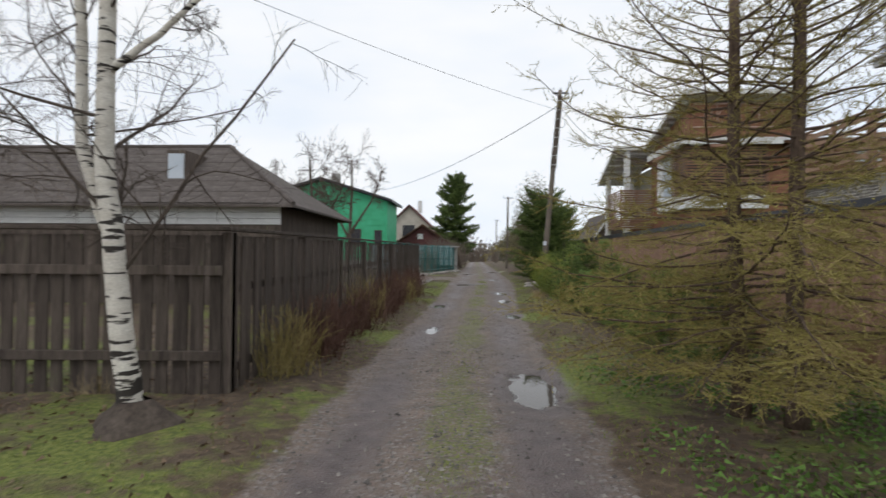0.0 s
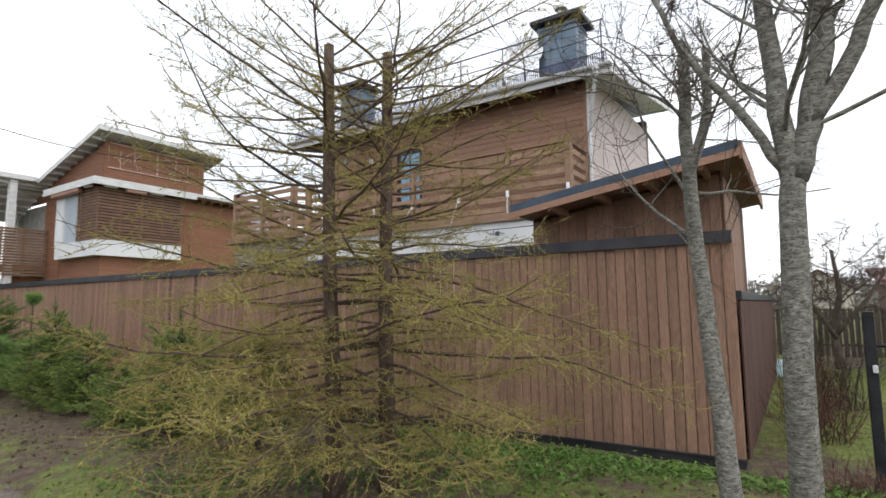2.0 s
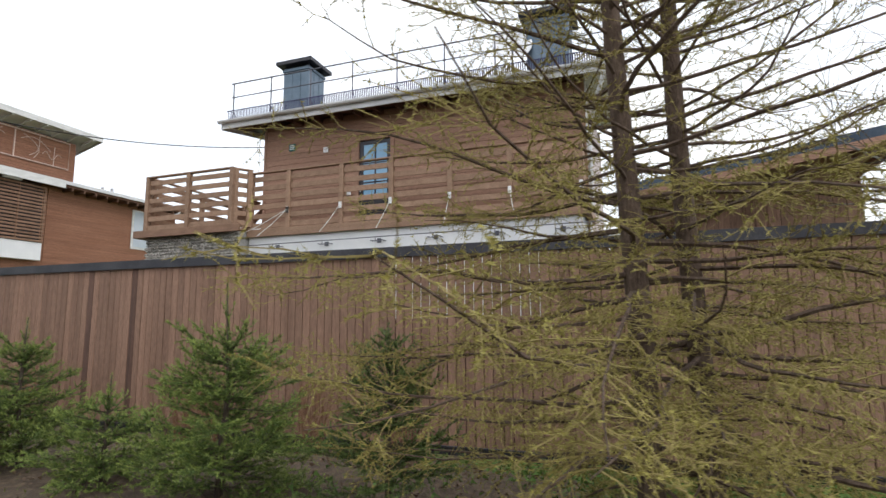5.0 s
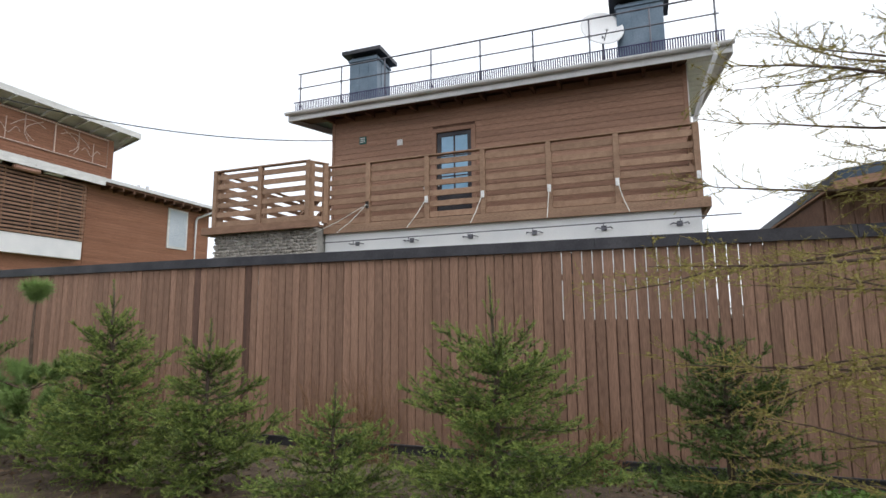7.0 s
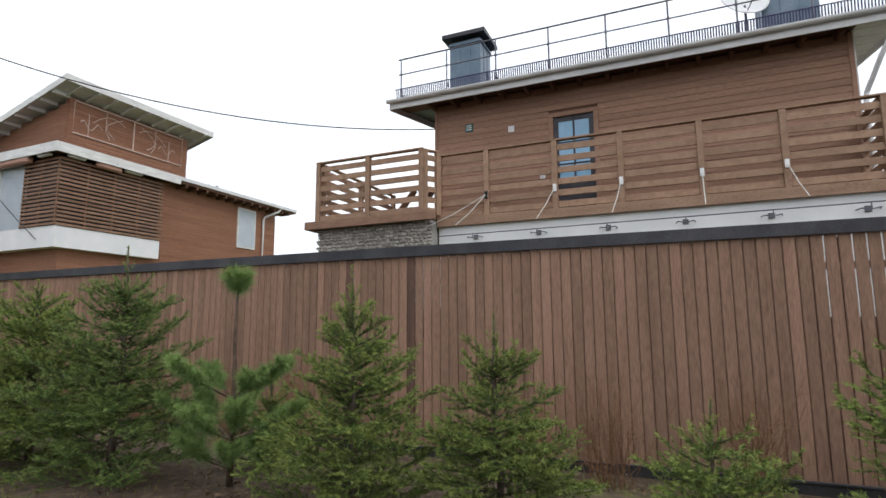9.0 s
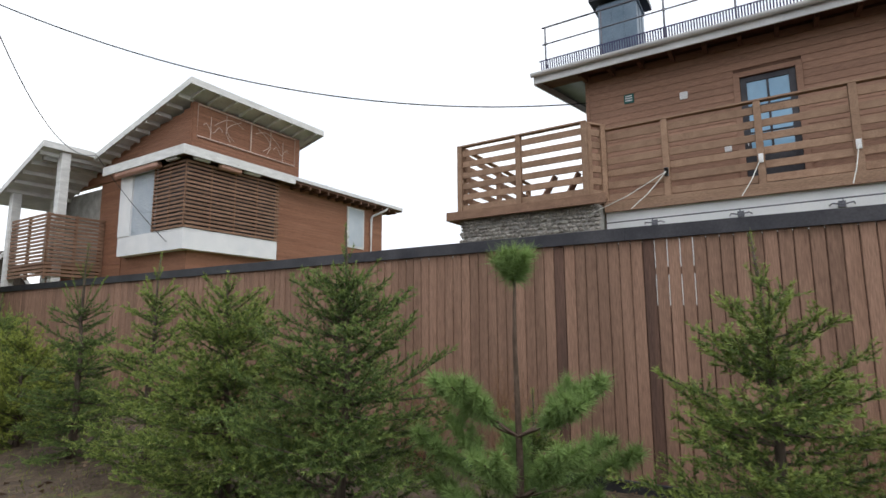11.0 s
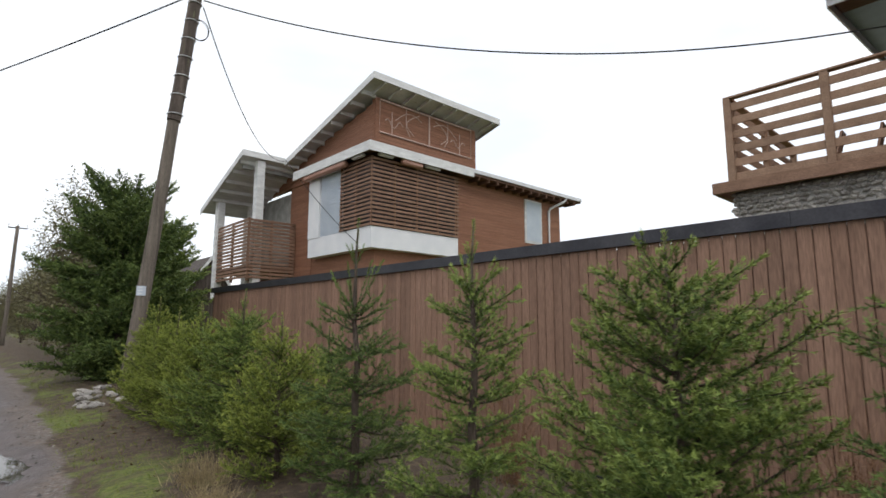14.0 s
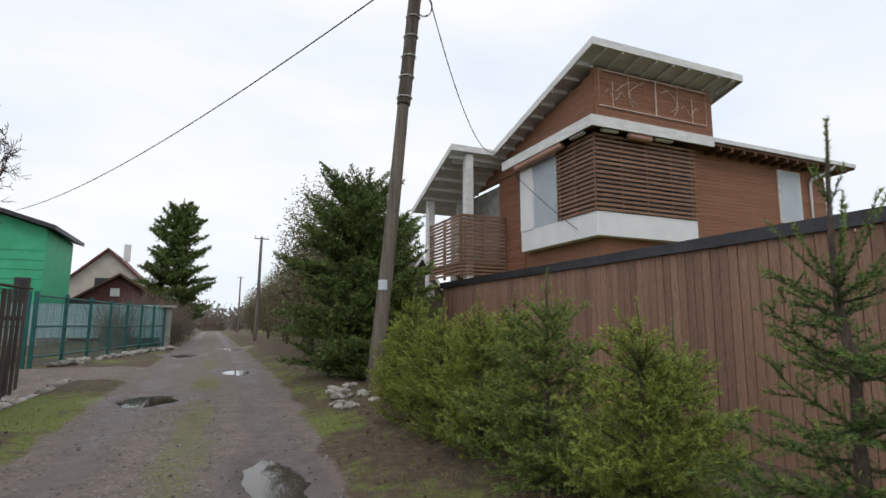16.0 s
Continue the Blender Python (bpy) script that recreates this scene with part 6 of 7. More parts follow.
# ---------------------------------------------------------------- utility poles and cables
def pole(at, top, r0, label, marks=True, arm=0.35):
    p = thing("utility_pole", label, "pole", at)
    g = Geo()
    q = np.linspace(0, 1, 9)[:, None]
    pts = np.array(top)[None] * q + np.array([[0.0, 0.0, -0.25]]) * (1 - q) + np.column_stack([0.02 * np.sin(q[:, 0] * 5), 0 * q[:, 0], 0 * q[:, 0]])
    g.tube(pts, np.linspace(r0, r0 * 0.68, 9), 14)
    part("shaft", g, POLEWOOD, p, smooth=True)
    t = np.array(top)
    g = Geo()
    g.cbox((t[0] - arm, t[1] - 0.03, t[2] - 0.16), (t[0] + arm, t[1] + 0.03, t[2] - 0.09))
    part("crossarm", g, BLACKSTEEL, p, "dark steel crossarm")
    for sx in (-arm + 0.04, 0.0, arm - 0.04):
        g = Geo()
        g.lathe([(0.012, -0.1), (0.012, 0.0), (0.04, 0.02), (0.03, 0.06), (0.045, 0.08), (0.025, 0.13), (0.0, 0.135)], 10, (t[0] + sx, t[1], t[2] + 0.0))
        part("insulator", g, WHITE, p, smooth=True)
    if marks:
        fs = np.linspace(0.60, 0.97, 5)
        sl = Geo()
        sl.tube(t[None] * fs[:, None] + np.array([[0.012, -0.012, 0]]), r0 * (1 - 0.32 * fs) + 0.022, 12)
        part("sleeve", sl, OLDWOOD, p, "dark split timber splint strapped to the pole")
        for k in range(8):
            f = 0.615 + k * 0.047
            c = t * f
            g = Geo()
            a = np.arange(17) / 16 * 2 * np.pi
            rr = r0 * (1 - 0.32 * f) + 0.034
            g.tube(np.column_stack([c[0] + 0.012 + rr * np.cos(a), c[1] - 0.012 + rr * np.sin(a), np.full(17, c[2])]), 0.012, 4, cap=False)
            part("wire_wrap", g, GUTTER, p)
        c = t * 0.215
        g = Geo()
        n = 10
        a = np.linspace(-2.5, -1.3, n)
        rr = r0 * 0.93 + 0.012
        for z0, z1 in ((-0.09, 0.09),):
            inner = np.column_stack([c[0] + rr * np.cos(a), c[1] + rr * np.sin(a), np.full(n, c[2] + z0)])
            outer = inner + np.array([0, 0, z1 - z0])
            g.add(np.vstack([inner, outer]), [(k, k + 1, n + k + 1, n + k) for k in range(n - 1)])
        lab = part("notice", g, SHUTTER, p, "torn white paper notice", fix=False)
        for z in (-0.06, 0.0, 0.05):
            g = Geo()
            rr2 = rr + 0.003
            k0, k1 = 2, 7
            inner = np.column_stack([c[0] + rr2 * np.cos(a[k0:k1]), c[1] + rr2 * np.sin(a[k0:k1]), np.full(k1 - k0, c[2] + z)])
            g.add(np.vstack([inner, inner + np.array([0, 0, 0.015])]), [(k, k + 1, k1 - k0 + k + 1, k1 - k0 + k) for k in range(k1 - k0 - 1)])
            part("bar", g, WHITE, lab, fix=False)
        # loops of spare cable
        g = Geo()
        a = np.linspace(0, 12.6, 40)
        g.tube(np.column_stack([t[0] * 0.83 + 0.16 + 0.18 * np.cos(a), t[1] - 0.12 + 0.03 * np.sin(a * 0.7), t[2] * 0.83 + 0.22 * np.sin(a)]), 0.008, 4)
        part("cable_loop", g, CABLE, p)
    return p


PTOP = (0.82, 0.0, 8.9)
pole((3.02, 24.75, 0.08), PTOP, 0.135, "leaning weathered wooden pole with wire wraps and notice")
pole((3.3, 56.4, 0), (0.15, 0, 7.6), 0.13, "distant wooden pole beside the lane", False, 0.5)
pole((3.7, 95, 0), (0.1, 0, 7.8), 0.13, "far wooden pole beside the lane", False, 0.4)


def cable(p, q, sag, r, label, n=26):
    t = np.linspace(0, 1, n)[:, None]
    pts = np.array(p) * (1 - t) + np.array(q) * t
    pts[:, 2] -= 4 * sag * (t * (1 - t))[:, 0]
    g = Geo()
    g.tube(pts, r, 5)
    tagged(part("cable", g, CABLE), label, "cable", "overhead cables")


TOP = np.array([3.02, 24.75, 0.08]) + np.array(PTOP)
cable(TOP + np.array([0.1, 0, -0.75]), (11.38, 14.25, 6.15), 0.85, 0.014, "black cable sagging from the pole to the terrace house")
cable(TOP + np.array([0.1, 0, -0.9]), (10.38, 33.8, 8.15), 1.0, 0.012, "thin black cable from the pole to the porch roof")
cable((10.38, 33.8, 8.15), (10.68, 29.0, 4.25), 0.15, 0.012, "thin black cable drooping across the bay")
cable(TOP + np.array([-0.1, 0, -0.7]), (-10.2, 52.8, 7.7), 0.75, 0.016, "black cable crossing the lane to the green house")
cable(TOP + np.array([-0.1, 0, -0.9]), (-14, 2.0, 8.2), 0.5, 0.007, "black cable running back over the lane")

# ---------------------------------------------------------------- old grey fence on the other side
old = thing("plank_fence", "weathered grey plank fence with gaps and capping board", "fence", (-2.38, 4.98, 0.0))
ro = random.Random(21)


def plank_run(p, q, n, top0, top1, width):
    p, q = np.array(p, float), np.array(q, float)
    yaw = math.degrees(math.atan2(q[1] - p[1], q[0] - p[0]))
    for k in range(n):
        f = (k + 0.5) / n
        c = p + (q - p) * f
        h = top0 + (top1 - top0) * f
        w = width * ro.choice([0.9, 1.0, 1.1])
        ln = round(ro.choice([1.58, 1.62, 1.66]) + (0.3 if h > 1.85 else 0.0), 2)
        back = 0.012 if k % 2 else -0.012
        piece("plank", (w, 0.022, ln), OLDWOOD, old, pose(c[0], c[1], h - 0.06 - ln / 2, ro.uniform(-0.6, 0.6), ro.uniform(-0.9, 0.9), yaw) @ Matrix.Translation((0, back, 0)))
    L = float(np.hypot(*(q - p)))
    mid = (p + q) / 2
    for z in (0.35, 1.15):
        piece("rail", (L, 0.04, 0.09), OLDWOOD, old, pose(mid[0], mid[1], z + 0.06, 0, -math.degrees(math.atan2(top1 - top0, L)), yaw) @ Matrix.Translation((0, 0.05, 0)))
    piece("capping", (L + 0.1, 0.13, 0.035), OLDWOOD, old, pose(mid[0], mid[1], (top0 + top1) / 2, 0, -math.degrees(math.atan2(top1 - top0, L)), yaw))
    for f in np.arange(0, 1.001, 2.4 / L):
        c = p + (q - p) * f
        g = Geo()
        g.cbox((c[0] - 0.05, c[1] + 0.04, -0.3), (c[0] + 0.05, c[1] + 0.14, top0 + (top1 - top0) * f - 0.03))
        part("post", g, OLDWOOD, old)


plank_run((0.0, 0.0), (-9.5, -0.6), 58, 1.61, 1.60, 0.125)
plank_run((0.0, 0.03), (-0.60, 23.7), 146, 1.61, 1.98, 0.128)

# old house behind the grey fence
oh = thing("old_house", "low old house with worn grey hipped slate roof", "house", (0, 0, 0))
E_Z, R_Z = 2.62, 4.72
g = Geo()
g.box((-24, 13.6, 0), (-5.0, 19.4, E_Z))
part("wall", g, OLDWOOD, oh)
for k in range(7):
    board("wall_plank", (-24, 13.56, 1.5 + k * 0.16), (-5.0, 13.6, 1.65 + k * 0.16), WHITEPAINT if k > 3 else OLDWOOD, oh)
corners = [(-24.5, 13.2, E_Z), (-4.55, 13.2, E_Z), (-4.55, 19.8, E_Z), (-24.5, 19.8, E_Z), (-24.5, 16.5, R_Z), (-7.7, 16.5, R_Z)]
g = Geo()
g.add(np.array(corners), [(0, 1, 5, 4), (2, 3, 4, 5)])
g.f.append(np.array([(1, 2, 5), (3, 0, 4)]))
g.add(np.array(corners) + np.array([0, 0, -0.06]), [(4, 5, 1, 0), (5, 4, 3, 2)])
g.f.append(np.array([(5, 2, 1), (4, 0, 3)]) + 6)
g.f.append(np.array([(0, 6, 7, 1), (1, 7, 8, 2), (2, 8, 9, 3), (3, 9, 6, 0)]))
roof_old = part("roof", g, SLATE, oh, "worn grey slate roof")
slope = (R_Z - E_Z) / 3.3
ang_s = math.degrees(math.atan(slope))
for r_ in range(6):
    y = 13.25 + r_ * 0.55
    xr = -4.55 - (y - 13.2) * 0.95 - 0.3
    nrow = int((xr + 16) / 1.05)
    for k in range(max(0, nrow)):
        x = xr - 0.55 - k * 1.05
        piece("slate", (1.04, 0.66, 0.012), SLATE, roof_old, pose(x, y + 0.26, E_Z + (y + 0.26 - 13.2) * slope + 0.018 + 0.004 * (k % 2), ang_s - 0.9, ro.uniform(-0.3, 0.3), 0))
g = Geo()
g.tube([(-24.5, 16.5, R_Z + 0.03), (-7.7, 16.5, R_Z + 0.03)], 0.07, 8)
g.tube([(-7.7, 16.5, R_Z + 0.03), (-4.55, 13.2, E_Z + 0.03)], 0.06, 8)
part("ridge_cap", g, SLATE, oh)
dw = part("dormer", (lambda q: (q.box((-8.6, 14.5, 3.3), (-8.05, 15.8, 4.25)), q)[-1])(Geo()), OLDWOOD, oh, "small dormer with faded panel")
g = Geo()
g.cbox((-8.55, 14.47, 3.4), (-8.1, 14.5, 4.15))
part("panel", g, SHUTTER, dw)

# green house farther on
gh = thing("green_house", "large bright green clad house with dark gable roof", "house", (0, 0, 0))
g = Geo()
g.prism([(-22.0, 0.9), (-8.7, 0.9), (-8.7, 6.75), (-15.35, 8.8), (-22.0, 6.75)], 1, 53.0, 59.5)
part("wall", g, GREENWALL, gh)
g = Geo()
g.box((-22.1, 52.9, -0.3), (-8.6, 59.6, 0.9))
part("plinth", g, CONCRETE, gh)
for sx in (-1, 1):
    g = Geo()
    xe, xa = -15.35 + sx * 7.2, -15.35
    g.hexa([(xe, 52.3, 6.65), (xa, 52.3, 8.87), (xa, 60.0, 8.87), (xe, 60.0, 6.65), (xe, 52.3, 6.9), (xa, 52.3, 9.1), (xa, 60.0, 9.1), (xe, 60.0, 6.9)])
    part("roof_slope", g, CAPMETAL, gh)
g = Geo()
g.cbox((-15.2, 56, 8.5), (-14.4, 56.8, 10.0))
part("chimney", g, CONCRETE, gh)
for x0, x1, z0, z1 in ((-9.9, -9.3, 2.3, 3.8), (-12.5, -11.4, 2.4, 3.9), (-16, -14.9, 5.2, 6.6)):
    g = Geo()
    g.cbox((x0 - 0.08, 52.94, z0 - 0.08), (x1 + 0.08, 53.0, z1 + 0.08))
    w = part("window", g, OLDWOOD, gh)
    g = Geo()
    g.box((x0, 52.92, z0), (x1, 52.938, z1))
    part("pane", g, CAPMETAL, w)
g = Geo()
for k in range(8):
    g.cbox((-22.05, 52.965, 1.6 + k * 0.55), (-8.72, 52.99, 1.63 + k * 0.55), 0.004)
part("cladding_joint", g, GREENWALL, gh)

# house with red roof and small dark red shed
rh = thing("red_roof_house", "beige house with steep dark red roof", "house", (0.87, 0, 0))
g = Geo()
g.prism([(-15.6, 0), (-5.6, 0), (-5.6, 3.9), (-10.6, 8.7), (-15.6, 3.9)], 1, 79.5, 90)
part("wall", g, BEIGE, rh)
for sx in (-1, 1):
    xe = -10.6 + sx * 5.7
    g = Geo()
    g.hexa([(xe, 79, 3.25), (-10.6, 79, 8.75), (-10.6, 90.5, 8.75), (xe, 90.5, 3.25), (xe, 79, 3.5), (-10.6, 79, 9.0), (-10.6, 90.5, 9.0), (xe, 90.5, 3.5)])
    part("roof_slope", g, REDROOF, rh)
g = Geo()
g.cbox((-11.6, 79.42, 4.2), (-9.8, 79.49, 5.9))
part("window", g, CAPMETAL, rh)
g = Geo()
g.cbox((-9.6, 82, 8), (-9.0, 82.6, 9.8))
part("chimney", g, WHITEPAINT, rh)
sh = thing("red_shed", "dark red shed with brown gable roof", "shed", (1.28, 0, 0))
g = Geo()
g.prism([(-10.2, 0), (-4.4, 0), (-4.4, 2.9), (-7.3, 4.8), (-10.2, 2.9)], 1, 62, 67)
part("wall", g, REDROOF, sh)
for sx in (-1, 1):
    xe = -7.3 + sx * 3.5
    g = Geo()
    g.hexa([(xe, 61.4, 2.5), (-7.3, 61.4, 4.85), (-7.3, 67.5, 4.85), (xe, 67.5, 2.5), (xe, 61.4, 2.68), (-7.3, 61.4, 5.03), (-7.3, 67.5, 5.03), (xe, 67.5, 2.68)])
    part("roof_slope", g, SOFFIT, sh)
g = Geo()
g.cbox((-7.9, 61.9, 3.3), (-7.3, 61.97, 3.9))
part("nesting_box", g, WHITEPAINT, sh)

# teal fence
tf = thing("mesh_fence", "teal steel post and mesh fence along the lane", "fence", (0, 0, 0))
P0, P1 = np.array([-4.15, 34.0]), np.array([-1.85, 47.3])
for k in range(8):
    c = P0 + (P1 - P0) * k / 7
    g = Geo()
    g.cbox((c[0] - 0.05, c[1] - 0.05, -0.2), (c[0] + 0.05, c[1] + 0.05, 2.2))
    part("post", g, TEAL, tf)
for z in (0.35, 1.2, 2.08):
    g = Geo()
    g.tube([(*P0, z), (*P1, z)], 0.03, 6)
    part("rail", g, TEAL, tf)
g = Geo()
for k in range(133):
    c = P0 + (P1 - P0) * (k + 0.5) / 133
    g.tube([(*c, 0.1), (*c, 2.05)], 0.006, 3, cap=False)
for k in range(16):
    g.tube([(*P0, 0.15 + k * 0.12), (*P1, 0.15 + k * 0.12)], 0.005, 3, cap=False)
tagged(part("mesh", g, TEAL, tf, fix=False), kind="stuff")
g = Geo()
g.cbox((-2.0, 47.3, -0.2), (-1.55, 47.75, 2.15))
g.cbox((-2.2, 47.1, 2.15), (-1.35, 47.95, 2.25))
part("end_pillar", g, CONCRETE, tf)
ts = thing("sheet_fence", "pale teal profiled sheet fence", "fence", (0, 0, 0))
for k in range(24):
    board("sheet", (-9.6 + k * 0.32, 49.0, 0.55), (-9.6 + k * 0.32 + 0.3, 49.03, 2.3), TEALSHEET, ts, 0.01)
for z in (0.6, 2.25):
    board("rail", (-9.6, 49.03, z), (-1.9, 49.09, z + 0.07), TEAL, ts)
gt = thing("lane_gate", "open teal steel gate frame", "gate", (0, 0, 0))
for a, b in (((-5.6, 33.4), (-4.3, 33.9)),):
    for c in (a, b):
        g = Geo()
        g.cbox((c[0] - 0.05, c[1] - 0.05, -0.2), (c[0] + 0.05, c[1] + 0.05, 2.2))
        part("post", g, TEAL, gt)
    for z in (0.3, 1.2, 2.1):
        g = Geo()
        g.tube([(*a, z), (*b, z)], 0.03, 6)
        part("rail", g, TEAL, gt)
    g = Geo()
    for k in range(14):
        f = (k + 0.5) / 14
        g.tube([(a[0] + (b[0] - a[0]) * f, a[1] + (b[1] - a[1]) * f, 0.3), (a[0] + (b[0] - a[0]) * f, a[1] + (b[1] - a[1]) * f, 2.1)], 0.006, 3)
    tagged(part("mesh", g, TEAL, gt, fix=False), kind="stuff")
# ditch pipe and edging stones
cv = thing("culvert", "dark concrete culvert mouth at the ditch", "culvert", (-3.9, 29.6, -0.3))
g = Geo()
a = np.arange(25) / 24 * 2 * np.pi
g.lathe([(0.42, -0.35), (0.42, 0.35), (0.34, 0.35), (0.34, -0.35), (0.42, -0.35)], 24)
cp = part("pipe", g, CONCRETE, cv)
cp.matrix_basis = pose(0, 0, 0.15, 90, 0, 25)
for k in range(46):
    f = rs.random()
    x, y = -2.55 - 1.1 * rs.random() + 0.2 * f, 26.5 + 3.6 * f
    s = rs.uniform(0.06, 0.19)
    ob = stone(None, x, y, float(ground_z(x, y)) + s * 0.3, s * 1.2, s, s * 0.6, "field_stone")
    tagged(ob, "rough grey fieldstone heaped beside the lane", "stone", "stones beside the lane")
for k in range(60):
    f = rs.random()
    x, y = -3.7 + 2.3 * f + rs.uniform(-0.15, 0.25), 34.3 + 13.2 * f
    s = rs.uniform(0.08, 0.2)
    ob = stone(None, x, y, float(ground_z(x, y)) + s * 0.3, s * 1.3, s, s * 0.6, "field_stone")
    tagged(ob, "grey fieldstone edging under the teal fence", "stone", "stones under the teal fence")
for k in range(30):
    x, y = rs.uniform(2.2, 3.0), rs.uniform(23.5, 26.0)
    s = rs.uniform(0.04, 0.11)
    ob = stone(None, x, y, float(ground_z(x, y)) + s * 0.3, s * 1.3, s, s * 0.6, "rubble_stone")
    tagged(ob, "small rubble at the foot of the pole", "stone", "rubble by the pole")

# ---------------------------------------------------------------- garden beyond the near end of the fence
gate = thing("garden_gate", "black steel garden gate with stepped corner frame", "gate", (5.72, 1.12, -0.25))
g = Geo()
g.cbox((-0.045, -0.045, -0.2), (0.045, 0.045, 1.62), 0.006)
part("post", g, BLACKSTEEL, gate)
for lo, hi in (((0.0, -0.30, 0.12), (0.0, -2.2, 1.68)), ((0.0, -0.62, 0.28), (0.0, -2.2, 1.48))):
    g = Geo()
    y0_, y1_, z0_, z1_ = lo[1], hi[1], lo[2], hi[2]
    g.tube([(0, y1_, z0_), (0, y0_, z0_), (0, y0_, z0_ + 0.02), (0, y0_, z1_ - 0.06), (0, y0_ - 0.05, z1_), (0, y1_, z1_)], 0.02, 6)
    part("frame", g, BLACKSTEEL, gate)
for y, z in ((-0.9, 0.12), (-1.3, 0.12), (-0.9, 1.48), (-1.5, 1.48)):
    g = Geo()
    g.tube([(0, y, z), (0, y, z + 0.18)], 0.016, 6)
    part("spacer", g, BLACKSTEEL, gate)
for z in (0.4, 1.3):
    g = Geo()
    g.tube([(0, -0.04, z), (0, -0.62, z)], 0.018, 6)
    part("hinge_bar", g, BLACKSTEEL, gate)
g = Geo()
g.cbox((-0.09, -0.04, 1.05), (-0.045, 0.0, 1.12), 0.006)
part("latch", g, GUTTER, gate)
for k, (x, y, h) in enumerate([(7.6, 0.4, 1.9), (6.6, -2.6, 1.5), (11.0, -3.6, 1.8)]):
    p_ = thing("garden_stake", "slim dark wooden stake in the garden", "stake", (x, y, -0.25))
    g = Geo()
    g.tube([(0, 0, -0.1), (0.02, 0.01, h)], [0.03, 0.022], 7)
    part("shaft", g, POLEWOOD, p_)
green = thing("greenhouse", "milky arched polycarbonate greenhouse in the garden", "greenhouse", (12.4, -1.6, -0.25))
n = 15
arc = np.linspace(0, math.pi, n)
ring = np.column_stack([-1.25 * np.cos(arc), 0.15 + 1.95 * np.sin(arc) ** 0.8])
for k in range(3):
    g = Geo()
    v = []
    for x in (k * 2.0, k * 2.0 + 1.97):
        v += [(x, p[0], p[1]) for p in ring]
    v = np.array(v)
    inn = v * np.array([1, 0.985, 0.988])
    g.add(np.vstack([v, inn]), [(i, i + 1, n + i + 1, n + i) for i in range(n - 1)] + [(2 * n + n + i, 2 * n + n + i + 1, 2 * n + i + 1, 2 * n + i) for i in range(n - 1)])
    part("roof_panel", g, FILM, green, smooth=True, fix=False)
for x in (0.0, 6.0):
    g = Geo()
    g.prism([(p[0], p[1]) for p in ring] , 0, x - 0.01, x + 0.01)
    part("end_panel", g, FILM, green)
for k in range(4):
    g = Geo()
    g.tube(np.column_stack([np.full(n, k * 2.0), ring[:, 0] * 1.01, ring[:, 1] * 1.01]), 0.022, 5)
    part("arch", g, GUTTER, green)
g = Geo()
for y in (-0.42, 0.42):
    g.cbox((-0.03, y - 0.02, 0.15), (-0.012, y + 0.02, 1.85))
g.cbox((-0.03, -0.42, 1.82), (-0.012, 0.42, 1.87))
part("door_frame", g, GUTTER, green)
for k, (x, y, a, b, h, m, lab) in enumerate([(10.2, -0.9, 1.0, 0.45, 0.22, BLUEPLASTIC, "upturned blue plastic tub on the grass"), (9.4, -2.9, 1.3, 0.5, 0.18, BLUEPLASTIC, "blue tarpaulin bundle lying on boards"), (14.5, 2.2, 1.2, 0.5, 0.3, TEALSHEET, "pale blue cover lying on the ground")]):
    t_ = thing("garden_tub" if k == 0 else "tarpaulin", lab, "garden gear", (x, y, -0.24))
    g = Geo()
    prof = [(0.0, h), (a * 0.55, h * 0.97), (a * 0.75, h * 0.75), (a * 0.82, h * 0.2), (a * 0.86, 0.0)]
    g.lathe(prof, 20)
    for vv in g.v:
        vv[:, 1] *= b / a
    part("shell", g, m, t_, smooth=True, fix=False)
for k in range(3):
    bd = thing("garden_board", "old board lying in the garden grass", "board", (10.0 - k * 0.3, -2.0 + 0.6 * k, -0.24), turn=20 * k)
    board("plank", (-1.2, -0.1, 0), (1.2, 0.1, 0.05), OLDWOOD, bd)
lb = thing("long_shed", "low dark red long shed across the garden", "shed", (0, 0, -0.2))
g = Geo()
g.prism([(24.0, 0), (27.0, 0), (27.0, 2.3), (24.0, 2.3)], 1, -16, -1)
part("wall", g, DARKWOOD, lb)
g = Geo()
g.hexa([(23.6, -16.3, 2.3), (27.4, -16.3, 2.9), (27.4, -0.7, 2.9), (23.6, -0.7, 2.3), (23.6, -16.3, 2.42), (27.4, -16.3, 3.02), (27.4, -0.7, 3.02), (23.6, -0.7, 2.42)])
part("roof", g, REDROOF, lb)
bf = thing("back_fence", "dark weathered picket fence at the back of the garden", "fence", (19.5, 0, -0.25))
for k in range(70):
    piece("plank", (0.022, 0.13, 1.5), OLDWOOD, bf, pose(0, -3.0 + k * 0.155, 0.75, ro.uniform(-1, 1), 0, 0))
for k in range(2):
    piece("rail", (0.04, 10.9, 0.08), OLDWOOD, bf, pose(0.03, 2.4, 0.4 + k * 0.8))
rr_ = thing("far_red_house", "distant house with red roof over the garden", "house", (0, 0, 0))
g = Geo()
g.prism([(-4.0, 0), (3.0, 0), (3.0, 3.0), (-0.5, 5.4), (-4.0, 3.0)], 0, 84, 94)
part("wall", g, BEIGE, rr_)
for sy in (-1, 1):
    g = Geo()
    ye = -0.5 + sy * 4.0
    g.hexa([(83.5, ye, 2.7), (94.5, ye, 2.7), (94.5, -0.5, 5.45), (83.5, -0.5, 5.45), (83.5, ye, 2.9), (94.5, ye, 2.9), (94.5, -0.5, 5.65), (83.5, -0.5, 5.65)])
    part("roof_slope", g, REDROOF, rr_)
